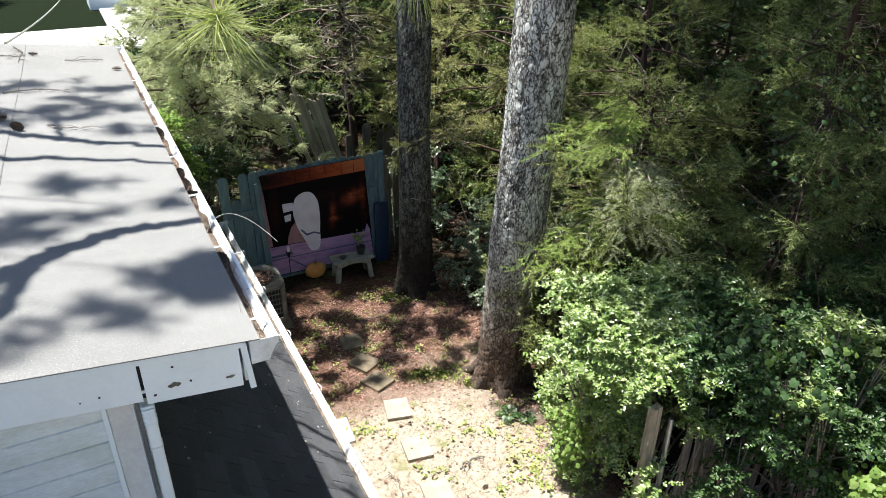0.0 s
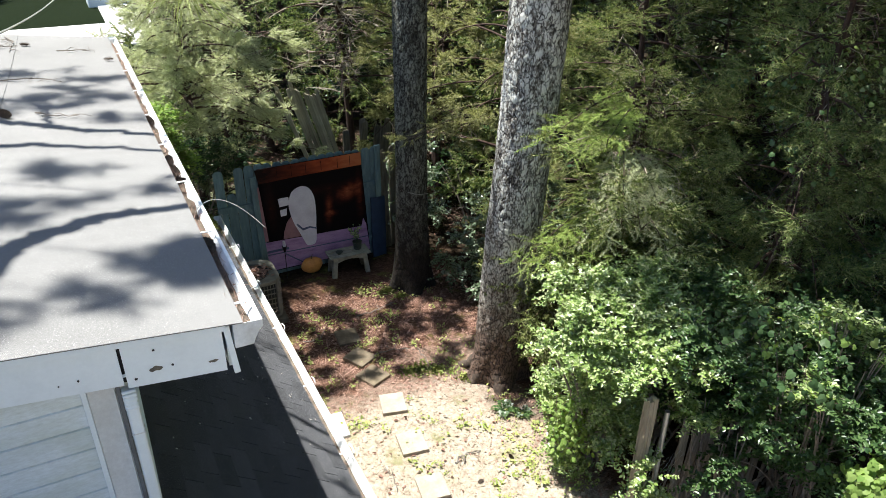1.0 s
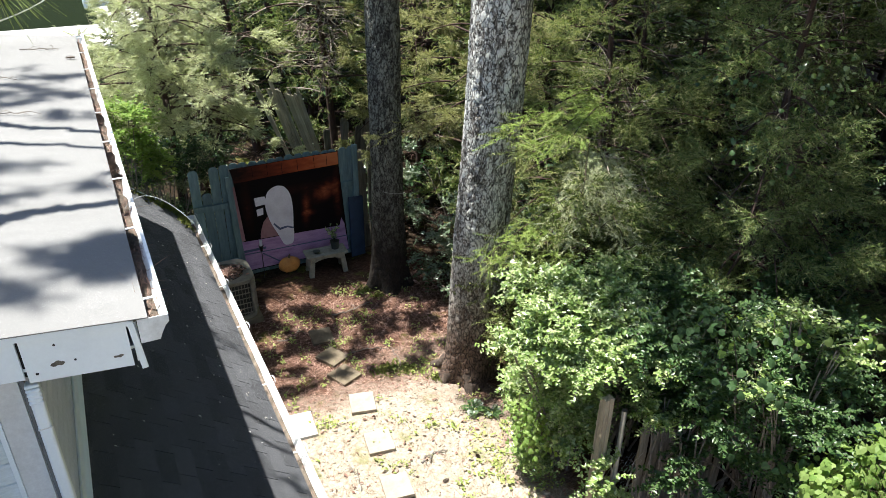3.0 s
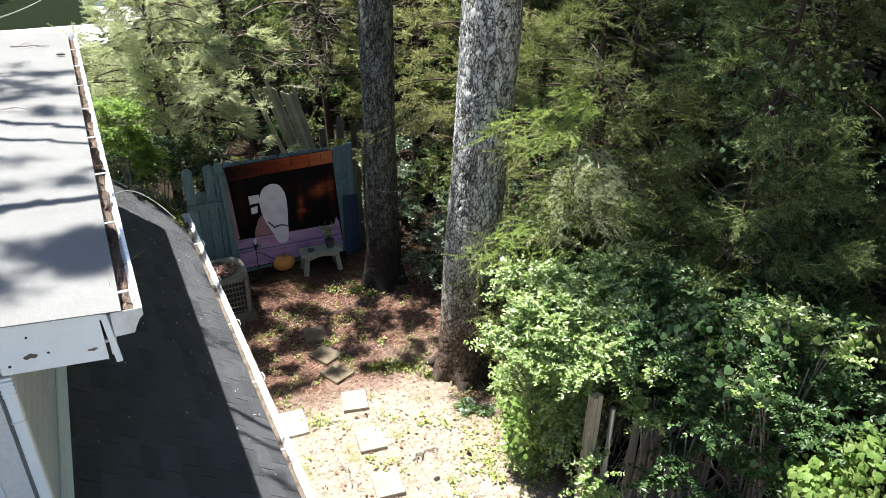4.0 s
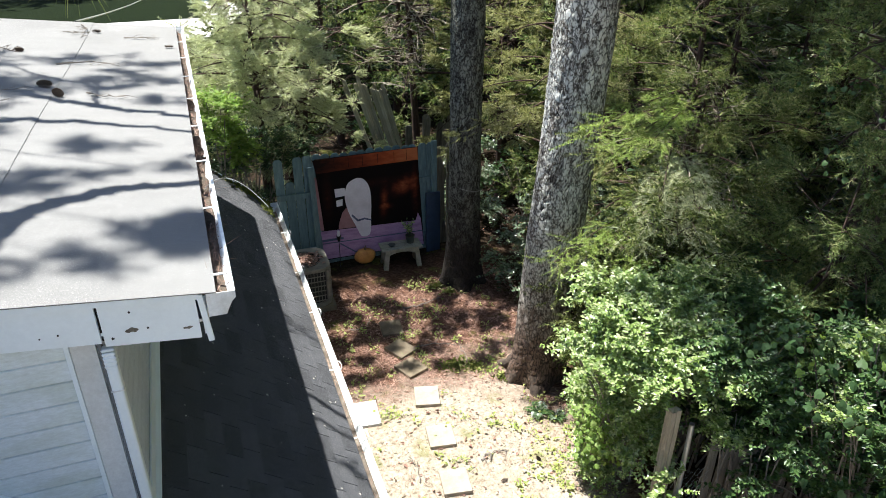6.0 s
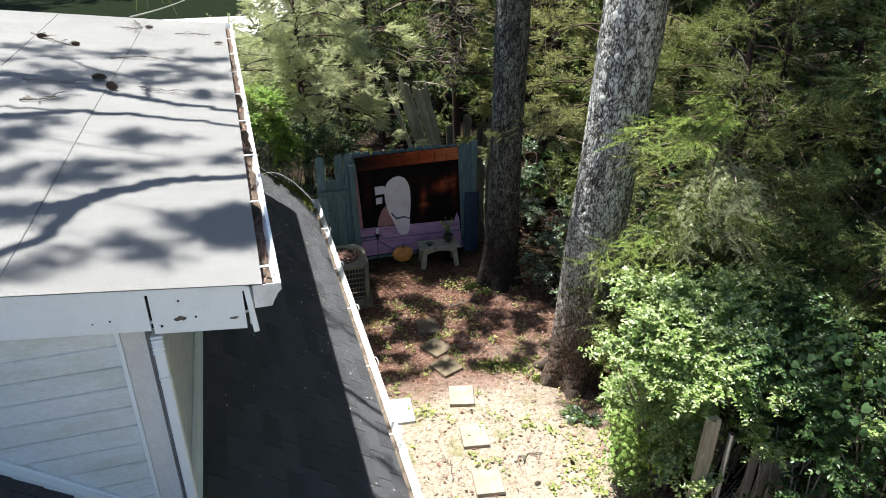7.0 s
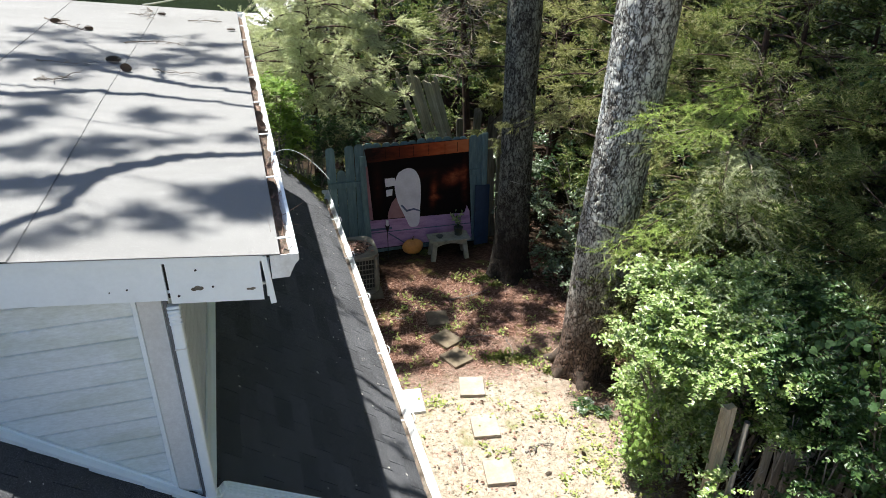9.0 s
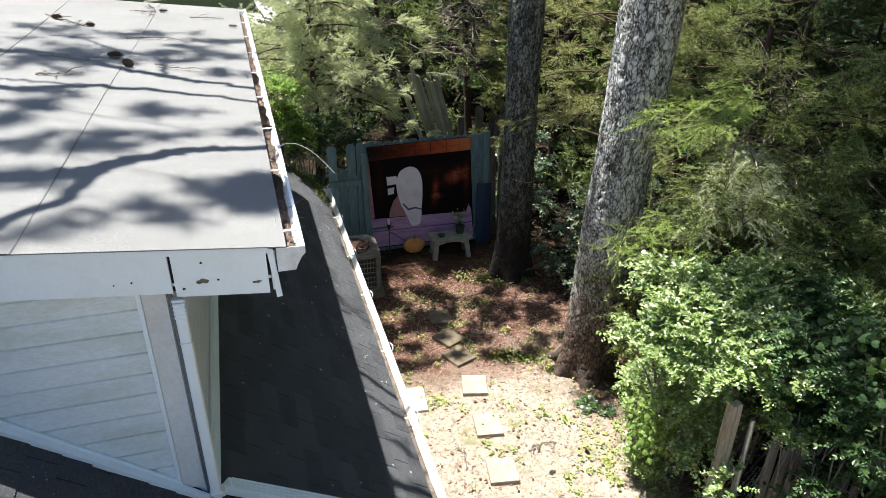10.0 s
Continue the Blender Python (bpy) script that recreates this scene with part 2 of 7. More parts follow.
M = {
    "ground": ground_material(),
    "roll_roof": granules("grey_roll_roofing", (0.125, 0.123, 0.119), (0.205, 0.202, 0.196), (0.315, 0.311, 0.303)),
    "shingle": granules("charcoal_shingle", (0.019, 0.0197, 0.022), (0.066, 0.067, 0.073), (0.20, 0.202, 0.210), 0.2),
    "white_paint": worn("weathered_white_paint", (0.79, 0.855, 0.88), (0.85, 0.91, 0.935), (0.875, 0.93, 0.95), 5, 50, 0.5, 0, 0.10),
    "vinyl": worn("white_vinyl_siding", (0.64, 0.70, 0.63), (0.85, 0.91, 0.935), (0.88, 0.93, 0.95), 1.6, 30, 0.4, 0, 0.02, each=0.03, stretch=(1, 1, 3)),
    "gutter": worn("dirty_white_gutter", (0.62, 0.63, 0.61), (0.80, 0.82, 0.825), (0.86, 0.88, 0.885), 7, 45, 0.45, 0, 0.1),
    # Siding tinted blue-grey to offset yellow light bounced off yard and trees.
    "cool_siding": worn("bounce_offset_siding", (0.58, 0.63, 0.71), (0.67, 0.72, 0.80), (0.73, 0.78, 0.86), 3, 40, 0.55, 0, 0.05),
    "trim_grey": worn("grey_white_trim", (0.66, 0.66, 0.63), (0.76, 0.77, 0.76), (0.82, 0.83, 0.82), 4, 40, 0.5, 0, 0.1),
    # Dark grey that paints the shade of the recess at the dormer corner.
    "flashing": worn("recess_shade_grey", (0.14, 0.145, 0.15), (0.20, 0.205, 0.215), (0.28, 0.285, 0.29), 6, 50, 0.55, 0.2, 0.1),
    "dark_gap": worn("dark_old_wood", (0.012, 0.011, 0.010), (0.03, 0.027, 0.024), (0.05, 0.045, 0.04), 8, 60, 0.9),
    "gutter_dirt": worn("brown_gutter_silt", (0.05, 0.04, 0.03), (0.13, 0.105, 0.08), (0.26, 0.23, 0.19), 12, 90, 0.9, 0, 0.6),
    "debris": worn("brown_needle_debris", (0.06, 0.045, 0.032), (0.15, 0.115, 0.085), (0.28, 0.23, 0.18), 25, 120, 0.95, 0, 0.9, 0.02),
    "teal": worn("faded_teal_paint", (0.080, 0.130, 0.142), (0.140, 0.215, 0.228), (0.215, 0.295, 0.30), 5, 60, 0.75, 0, 0.35, 0.004, 0.18, (6, 6, 1)),
    "navy": worn("navy_tarpaulin", (0.012, 0.022, 0.045), (0.02, 0.04, 0.08), (0.035, 0.06, 0.10), 6, 50, 0.6, 0, 0.2),
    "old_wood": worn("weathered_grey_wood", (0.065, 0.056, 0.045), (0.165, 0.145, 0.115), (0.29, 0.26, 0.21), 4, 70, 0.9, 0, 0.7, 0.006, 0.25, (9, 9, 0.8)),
    # Brighter copy of old_wood: sun on the back fence put into the colour.
    "sunlit_board": worn("sunlit_grey_boards", (0.19, 0.175, 0.125), (0.37, 0.35, 0.26), (0.52, 0.49, 0.39), 4, 70, 0.9, 0, 0.7, 0.006, 0.25, (9, 9, 0.8)),
    "tan_wood": worn("sunbleached_tan_wood", (0.19, 0.155, 0.11), (0.34, 0.29, 0.21), (0.46, 0.40, 0.32), 4, 70, 0.9, 0, 0.6, 0.005, 0.1, (9, 9, 0.8)),
    "galvanized": worn("galvanized_steel", (0.28, 0.29, 0.30), (0.42, 0.43, 0.45), (0.55, 0.56, 0.57), 9, 60, 0.45, 0.8, 0.1),
    # Mossy concrete, darkened further by painted tree shade on the far stones.
    "mossy_stone": worn("mossy_shaded_concrete", (0.09, 0.07, 0.045), (0.17, 0.135, 0.09), (0.26, 0.215, 0.15), 7, 80, 0.95, 0, 0.6, 0.006),
    "stone": worn("concrete_stepping_stone", (0.24, 0.20, 0.15), (0.325, 0.28, 0.22), (0.41, 0.365, 0.30), 9, 90, 0.9, 0, 0.6, 0.006, 0.08),
    "pale_stone": worn("pale_concrete", (0.50, 0.49, 0.46), (0.60, 0.59, 0.57), (0.68, 0.67, 0.65), 6, 80, 0.9, 0, 0.4, 0.004),
    "ac_paint": worn("stained_beige_enamel", (0.13, 0.115, 0.09), (0.26, 0.24, 0.195), (0.38, 0.35, 0.29), 6, 60, 0.55, 0.1, 0.15),
    "ac_dark": worn("dark_condenser_fins", (0.015, 0.015, 0.015), (0.035, 0.035, 0.033), (0.06, 0.058, 0.055), 12, 90, 0.7),
    "bench": worn("chipped_cream_paint", (0.15, 0.145, 0.11), (0.29, 0.28, 0.225), (0.38, 0.37, 0.31), 10, 60, 0.75, 0, 0.4),
    "pumpkin": worn("faded_orange_paint", (0.42, 0.17, 0.04), (0.62, 0.28, 0.07), (0.70, 0.36, 0.11), 6, 50, 0.6, 0, 0.2),
    "stalk": worn("dry_stalk", (0.10, 0.07, 0.03), (0.18, 0.13, 0.06), (0.25, 0.19, 0.10), 12, 90, 0.9),
    "black_iron": worn("black_iron", (0.01, 0.01, 0.01), (0.022, 0.022, 0.022), (0.05, 0.045, 0.04), 12, 90, 0.5, 0.6),
    "pot": worn("dark_green_pot", (0.02, 0.028, 0.022), (0.045, 0.055, 0.045), (0.08, 0.09, 0.07), 10, 60, 0.5),
    "print_red": board_print(),
    "print_stable": stable_print(),
    "print_pink": worn("printed_lilac_boards", (0.24, 0.13, 0.26), (0.42, 0.26, 0.44), (0.52, 0.34, 0.50), 3, 40, 0.7, 0, 0.1, stretch=(1, 1, 4)),
    "print_white": worn("printed_white", (0.58, 0.54, 0.60), (0.70, 0.67, 0.73), (0.76, 0.74, 0.78), 5, 40, 0.7, 0, 0.1),
    "print_blush": worn("printed_blush", (0.16, 0.075, 0.085), (0.30, 0.155, 0.165), (0.40, 0.23, 0.24), 5, 40, 0.7, 0, 0.1),
    "print_blue": worn("printed_slate_blue", (0.06, 0.07, 0.12), (0.10, 0.12, 0.20), (0.15, 0.17, 0.26), 5, 40, 0.7, 0, 0.1),
    "bark": bark_material("plated_pine_bark", (0.028, 0.023, 0.020), (0.235, 0.208, 0.178), (0.58, 0.57, 0.52), (0.150, 0.092, 0.068)),
    "bark_dark": bark_material("dark_plated_pine_bark", (0.015, 0.013, 0.012), (0.082, 0.076, 0.065), (0.190, 0.194, 0.165), (0.032, 0.025, 0.020)),
    "root_bark": worn("brown_root_bark", (0.035, 0.026, 0.020), (0.085, 0.062, 0.048), (0.17, 0.135, 0.10), 14, 80, 0.95, 0, 0.9, 0.012),
    "limb": worn("grey_limb_bark", (0.09, 0.075, 0.06), (0.19, 0.165, 0.14), (0.30, 0.27, 0.235), 14, 90, 0.95, 0, 0.6),
    "red_limb": worn("red_brown_cedar_bark", (0.025, 0.015, 0.011), (0.06, 0.035, 0.026), (0.11, 0.07, 0.052), 12, 80, 0.95, 0, 0.7, stretch=(4, 4, 0.6)),
    "twig": worn("bleached_twig", (0.20, 0.165, 0.13), (0.34, 0.29, 0.23), (0.46, 0.41, 0.34), 20, 90, 0.95),
    "tar": worn("black_seam_tar", (0.12, 0.12, 0.12), (0.17, 0.17, 0.168), (0.23, 0.23, 0.225), 12, 90, 0.7),
    "cone": worn("brown_pine_cone", (0.07, 0.052, 0.04), (0.16, 0.12, 0.092), (0.36, 0.30, 0.24), 60, 140, 0.9),
    "straw": leafy("fallen_needles", [(0.11, 0.055, 0.034), (0.30, 0.17, 0.11), (0.44, 0.29, 0.21), (0.18, 0.085, 0.05)], 0.8, 0.1, 0.2),
    # Darkest and palest sprays here also stand in for deep shade and lit tips.
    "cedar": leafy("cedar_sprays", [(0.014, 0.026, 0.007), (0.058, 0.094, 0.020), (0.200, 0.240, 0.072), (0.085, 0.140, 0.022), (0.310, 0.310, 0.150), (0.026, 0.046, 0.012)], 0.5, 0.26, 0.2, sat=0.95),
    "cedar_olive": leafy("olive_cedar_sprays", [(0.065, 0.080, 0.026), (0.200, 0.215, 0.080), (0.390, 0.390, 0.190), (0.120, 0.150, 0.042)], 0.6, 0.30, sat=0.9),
    # Cedar green darkened: the dimness of the wood is part of the colour.
    "cedar_shaded": leafy("shaded_cedar_sprays", [(0.010, 0.024, 0.007), (0.040, 0.076, 0.020), (0.175, 0.235, 0.068), (0.070, 0.125, 0.025), (0.300, 0.320, 0.145), (0.020, 0.042, 0.012)], 0.45, 0.28, 0.2, sat=0.95),
    # Cedar green made paler, full sun included in the colour.
    "cedar_sunlit": leafy("sunlit_cedar_sprays", [(0.175, 0.205, 0.090), (0.390, 0.425, 0.240), (0.580, 0.600, 0.410), (0.270, 0.315, 0.135)], 0.55, 0.44, 0.25, sat=0.88, through_tint=(1.3, 1.4, 0.85)),
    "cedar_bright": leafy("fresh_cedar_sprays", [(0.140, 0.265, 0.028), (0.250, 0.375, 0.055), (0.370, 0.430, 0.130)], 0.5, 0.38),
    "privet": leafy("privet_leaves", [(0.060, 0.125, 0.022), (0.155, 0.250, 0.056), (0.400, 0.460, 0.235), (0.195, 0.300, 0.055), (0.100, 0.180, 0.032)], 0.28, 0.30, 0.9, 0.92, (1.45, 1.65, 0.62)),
    # Undergrowth green lowered to carry the deep shade of the wood.
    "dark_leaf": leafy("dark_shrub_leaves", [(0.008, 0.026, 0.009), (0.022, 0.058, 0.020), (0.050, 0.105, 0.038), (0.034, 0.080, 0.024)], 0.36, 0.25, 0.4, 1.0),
    # Darker copy of the privet green, with shade put into the leaves.
    "shade_leaf": leafy("shaded_shrub_leaves", [(0.013, 0.040, 0.012), (0.038, 0.085, 0.024), (0.085, 0.145, 0.052), (0.050, 0.108, 0.026)], 0.36, 0.28, 0.45, 1.0),
    "glossy_leaf": leafy("glossy_grey_green_leaves", [(0.032, 0.062, 0.028), (0.090, 0.140, 0.074), (0.190, 0.240, 0.150), (0.060, 0.108, 0.046)], 0.25, 0.2, 0.9, 0.9),
    "vine": leafy("vine_leaves", [(0.022, 0.064, 0.018), (0.040, 0.095, 0.028), (0.065, 0.125, 0.042)], 0.40, 0.38),
    # Vine green lightened, so leaves in sun carry the sunlight in their colour.
    "vine_bright": leafy("sunlit_vine_leaves", [(0.105, 0.225, 0.022), (0.165, 0.285, 0.035), (0.225, 0.325, 0.075)], 0.42, 0.45),
    "weed": leafy("weed_leaves", [(0.165, 0.245, 0.044), (0.290, 0.365, 0.080), (0.420, 0.450, 0.150)], 0.5, 0.35),
    "needles": leafy("pine_needles", [(0.150, 0.240, 0.038), (0.255, 0.330, 0.068), (0.360, 0.390, 0.135)], 0.45, 0.30),
    "moss": worn("green_moss", (0.06, 0.08, 0.012), (0.15, 0.17, 0.03), (0.26, 0.26, 0.06), 15, 90, 0.95, 0, 0.9, 0.01),
    "wire": worn("pale_wire", (0.30, 0.30, 0.28), (0.45, 0.45, 0.42), (0.55, 0.55, 0.52), 20, 80, 0.5, 0.3),
}


# ---- builders ----
def mesh_object(name, bm, material, parent=None):
    me = bpy.data.meshes.new(name)
    bm.to_mesh(me)
    bm.free()
    me.materials.append(M[material])
    ob = new(name, me)
    ob.parent = parent
    return ob


def part(name, bm, material, parent, label=""):
    return tagged(mesh_object(name, bm, material, parent), label)


def shared(name, me, m, parent):
    """An object of its own on a mesh that alike pieces share."""
    ob = new(name, me)
    ob.parent = parent
    ob.matrix_basis = m
    return ob


def mesh_of(name, bm, material):
    me = bpy.data.meshes.new(name)
    bm.to_mesh(me)
    bm.free()
    me.materials.append(M[material])
    return me


def thing(name, label, category, group="", kind="", at=(0, 0, 0)):
    ob = new(name)
    ob.location = at
    ob.empty_display_size = 0.1
    return tagged(ob, label, category, group, kind)


def box(bm, lo, hi, bevel=0.0, m=None):
    vs = [bm.verts.new((x, y, z)) for x in (lo[0], hi[0]) for y in (lo[1], hi[1]) for z in (lo[2], hi[2])]
    fs = [bm.faces.new([vs[i] for i in f]) for f in ((0, 1, 3, 2), (4, 6, 7, 5), (0, 4, 5, 1), (2, 3, 7, 6), (0, 2, 6, 4), (1, 5, 7, 3))]
    if bevel:
        es = list({e for f in fs for e in f.edges})
        got = bmesh.ops.bevel(bm, geom=es, offset=bevel, segments=2, profile=0.5, affect="EDGES")
        vs = list({v for f in got["faces"] for v in f.verts} | {v for v in vs if v.is_valid})
    if m is not None:
        bmesh.ops.transform(bm, matrix=m, verts=[v for v in vs if v.is_valid])
    return bm


def block(lo, hi, bevel=0.0, m=None):
    return box(bmesh.new(), lo, hi, bevel, m)


def prism(profile, axis, a, b):
    """Extrudes a closed outline of (u, v) from a to b along an axis: 'x': (y, z), 'y': (x, z), 'z': (x, y)."""
    bm = bmesh.new()
    place = {"x": lambda u, v, w: (w, u, v), "y": lambda u, v, w: (u, w, v), "z": lambda u, v, w: (u, v, w)}[axis]
    rings = [[bm.verts.new(place(u, v, w)) for u, v in profile] for w in (a, b)]
    n = len(profile)
    for i in range(n):
        bm.faces.new((rings[0][i], rings[0][(i + 1) % n], rings[1][(i + 1) % n], rings[1][i]))
    bm.faces.new(rings[0][::-1])
    bm.faces.new(rings[1])
    bmesh.ops.recalc_face_normals(bm, faces=bm.faces)
    return bm


def tube_arrays(points, radii, sides=6):
    """Vertices and quads of a tapered tube through the points."""
    p = np.array(points, float)
    r = np.array(radii, float)
    d = np.gradient(p, axis=0)
    d /= np.linalg.norm(d, axis=1)[:, None] + 1e-9
    ref = np.where(np.abs(d[:, 2:3]) > 0.9, [[1.0, 0, 0]], [[0, 0, 1.0]])
    u = np.cross(d, ref)
    u /= np.linalg.norm(u, axis=1)[:, None] + 1e-9
    w = np.cross(d, u)
    a = np.linspace(0, 2 * np.pi, sides, endpoint=False)
    v = p[:, None] + r[:, None, None] * (np.cos(a)[None, :, None] * u[:, None] + np.sin(a)[None, :, None] * w[:, None])
    k, n = len(p), sides
    i = np.arange(k - 1)[:, None] * n
    j = np.arange(n)[None]
    f = np.stack([i + j, i + (j + 1) % n, i + n + (j + 1) % n, i + n + j], -1).reshape(-1, 4)
    return v.reshape(-1, 3), f


class Soup:
    """Gathers many small pieces for one mesh."""

    def __init__(self):
        self.v, self.f, self.n = [], [], 0

    def put(self, v, f):
        self.v.append(np.asarray(v, float).reshape(-1, 3))
        self.f.append(np.asarray(f, int) + self.n)
        self.n += len(self.v[-1])

    def tube(self, points, radii, sides=6):
        self.put(*tube_arrays(points, radii, sides))

    def many(self, template, mats):
        """One template (vertices, quads) under many 4 x 4 matrices."""
        tv, tf = template
        mats = np.asarray(mats, float)
        if not len(mats):
            return
        v = np.einsum("nij,kj->nki", mats[:, :3, :3], tv) + mats[:, None, :3, 3]
        f = tf[None] + (np.arange(len(mats)) * len(tv))[:, None, None]
        self.put(v.reshape(-1, 3), f.reshape(-1, tf.shape[1]))

    def build(self, name, material, parent=None, smooth=False):
        me = bpy.data.meshes.new(name)
        v = np.concatenate(self.v)
        f = np.concatenate(self.f)
        k = f.shape[1]
        me.vertices.add(len(v))
        me.vertices.foreach_set("co", v.astype(np.float32).ravel())
        me.loops.add(f.size)
        me.loops.foreach_set("vertex_index", f.astype(np.int32).ravel())
        me.polygons.add(len(f))
        me.polygons.foreach_set("loop_start", np.arange(0, f.size, k, dtype=np.int32))
        me.polygons.foreach_set("use_smooth", np.full(len(f), smooth))
        me.update(calc_edges=True)
        me.validate()
        me.materials.append(M[material])
        ob = new(name, me)
        ob.parent = parent
        return ob


def frames(pos, along, up, size):
    """Matrices whose y axis runs along, z nearest to up, scaled."""
    pos, along, up = (np.asarray(a, float) for a in (pos, along, up))
    y = along / (np.linalg.norm(along, axis=1)[:, None] + 1e-9)
    x = np.cross(y, up)
    x /= np.linalg.norm(x, axis=1)[:, None] + 1e-9
    z = np.cross(x, y)
    m = np.zeros((len(pos), 4, 4))
    s = np.broadcast_to(np.asarray(size, float), (len(pos),))[:, None]
    m[:, :3, 0], m[:, :3, 1], m[:, :3, 2], m[:, :3, 3], m[:, 3, 3] = x * s, y * s, z * s, pos, 1
    return m


def unit(rng, n):
    d = rng.normal(size=(n, 3))
    return d / np.linalg.norm(d, axis=1)[:, None]


def bez(p0, p1, p2, n):
    t = np.linspace(0, 1, n)[:, None]
    return (1 - t) ** 2 * np.array(p0, float) + 2 * t * (1 - t) * np.array(p1, float) + t ** 2 * np.array(p2, float)


# ---- ground ----
def lift(x, y):
    """Height of the ground."""
    h = 0.05 * noise.noise(Vector((x * 0.45, y * 0.45, 3.1))) + 0.018 * noise.noise(Vector((x * 2.1, y * 2.1, 7.7)))
    s = min(1.0, max(0.0, (y - 8.7) / 1.0))
    return h * min(1.0, max(0.15, (y - 1) / 4)) - 0.012 + 0.13 * s * s * (3 - 2 * s)


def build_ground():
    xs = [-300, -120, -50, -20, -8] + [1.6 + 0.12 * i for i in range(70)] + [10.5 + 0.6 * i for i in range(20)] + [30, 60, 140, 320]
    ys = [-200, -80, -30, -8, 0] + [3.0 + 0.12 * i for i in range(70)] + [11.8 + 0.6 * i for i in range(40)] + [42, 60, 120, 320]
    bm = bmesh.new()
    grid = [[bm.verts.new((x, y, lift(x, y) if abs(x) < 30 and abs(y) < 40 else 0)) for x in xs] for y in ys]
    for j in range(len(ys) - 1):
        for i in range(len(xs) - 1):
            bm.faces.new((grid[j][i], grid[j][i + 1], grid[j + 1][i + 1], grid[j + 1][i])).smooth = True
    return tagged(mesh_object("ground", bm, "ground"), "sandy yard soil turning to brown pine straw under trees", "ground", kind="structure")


build_ground()


# ---- house ----
PITCH = 0.83
ROOF_EDGE = 1.93
DORMER_Y, WALL_Y, FAR_Y = 2.815, 2.92, 9.12
# unseen house end, cut short so sunlit sand brightens the rake boards
BACK_Y = 1.25


def low_z(x):
    return 1.42 + PITCH * (2.05 - x)


def up_z(x):
    return 4.115 + 0.108 * (1.05 - x)


house = thing("house", "white sided house with a charcoal shingle roof and a low dormer", "house")


def slanted(top, x0, x1, y0, y1, under, over=0.0):
    """A bar that follows a roof line in x: from over above the line to under below it."""
    return prism([(x0, top(x0) - under), (x1, top(x1) - under), (x1, top(x1) + over), (x0, top(x0) + over)], "y", y0, y1)


def gutter_outline(xb, zt, w=0.125, h=0.112, t=0.004):
    outer = [(xb, zt + 0.004), (xb, zt - h), (xb + 0.62 * w, zt - h), (xb + 0.70 * w, zt - 0.78 * h), (xb + 0.86 * w, zt - 0.45 * h), (xb + w, zt - 0.30 * h), (xb + w, zt)]
    inner = [(xb + w - 0.016, zt), (xb + w - 0.016, zt - t), (xb + w - t, zt - t), (xb + w - t, zt - 0.28 * h), (xb + 0.84 * w - t, zt - 0.43 * h), (xb + 0.68 * w - t, zt - 0.76 * h), (xb + 0.60 * w, zt - h + t), (xb + t, zt - h + t), (xb + t, zt + 0.004)]
    return outer, outer + inner


def gutter(name, xb, zt, y0, y1, straps, label, loops=False):
    outer, full = gutter_outline(xb, zt)
    g = part(name, prism(full, "y", y0, y1), "gutter", house, label)
    for y in (y0 - 0.003, y1):
        part("end_cap", prism(outer, "y", y, y + 0.003), "gutter", g)
    strap = mesh_of("hanger", block((xb - 0.01, -0.008, zt - 0.001), (xb + 0.126, 0.008, zt + 0.004), 0.0015), "gutter")
    for y in straps:
        shared("hanger", strap, pose(0, y, 0, 0, 0, 2 * math.sin(y * 9)), g)
    if loops:
        s = Soup()
        s.tube([(xb + 0.125 + 0.02 * math.sin(a), 0.05 * (1 - math.cos(a)) - 0.05, zt - 0.005 + 0.035 * math.sin(a * 0.5)) for a in np.linspace(0, 3.1, 9)], [0.0036] * 9, 5)
        hook = s.build("hook", "galvanized").data
        bpy.data.objects.remove(bpy.data.objects["hook"])
        for y in straps:
            shared("hook", hook, pose(0, y, 0), g)
    return g


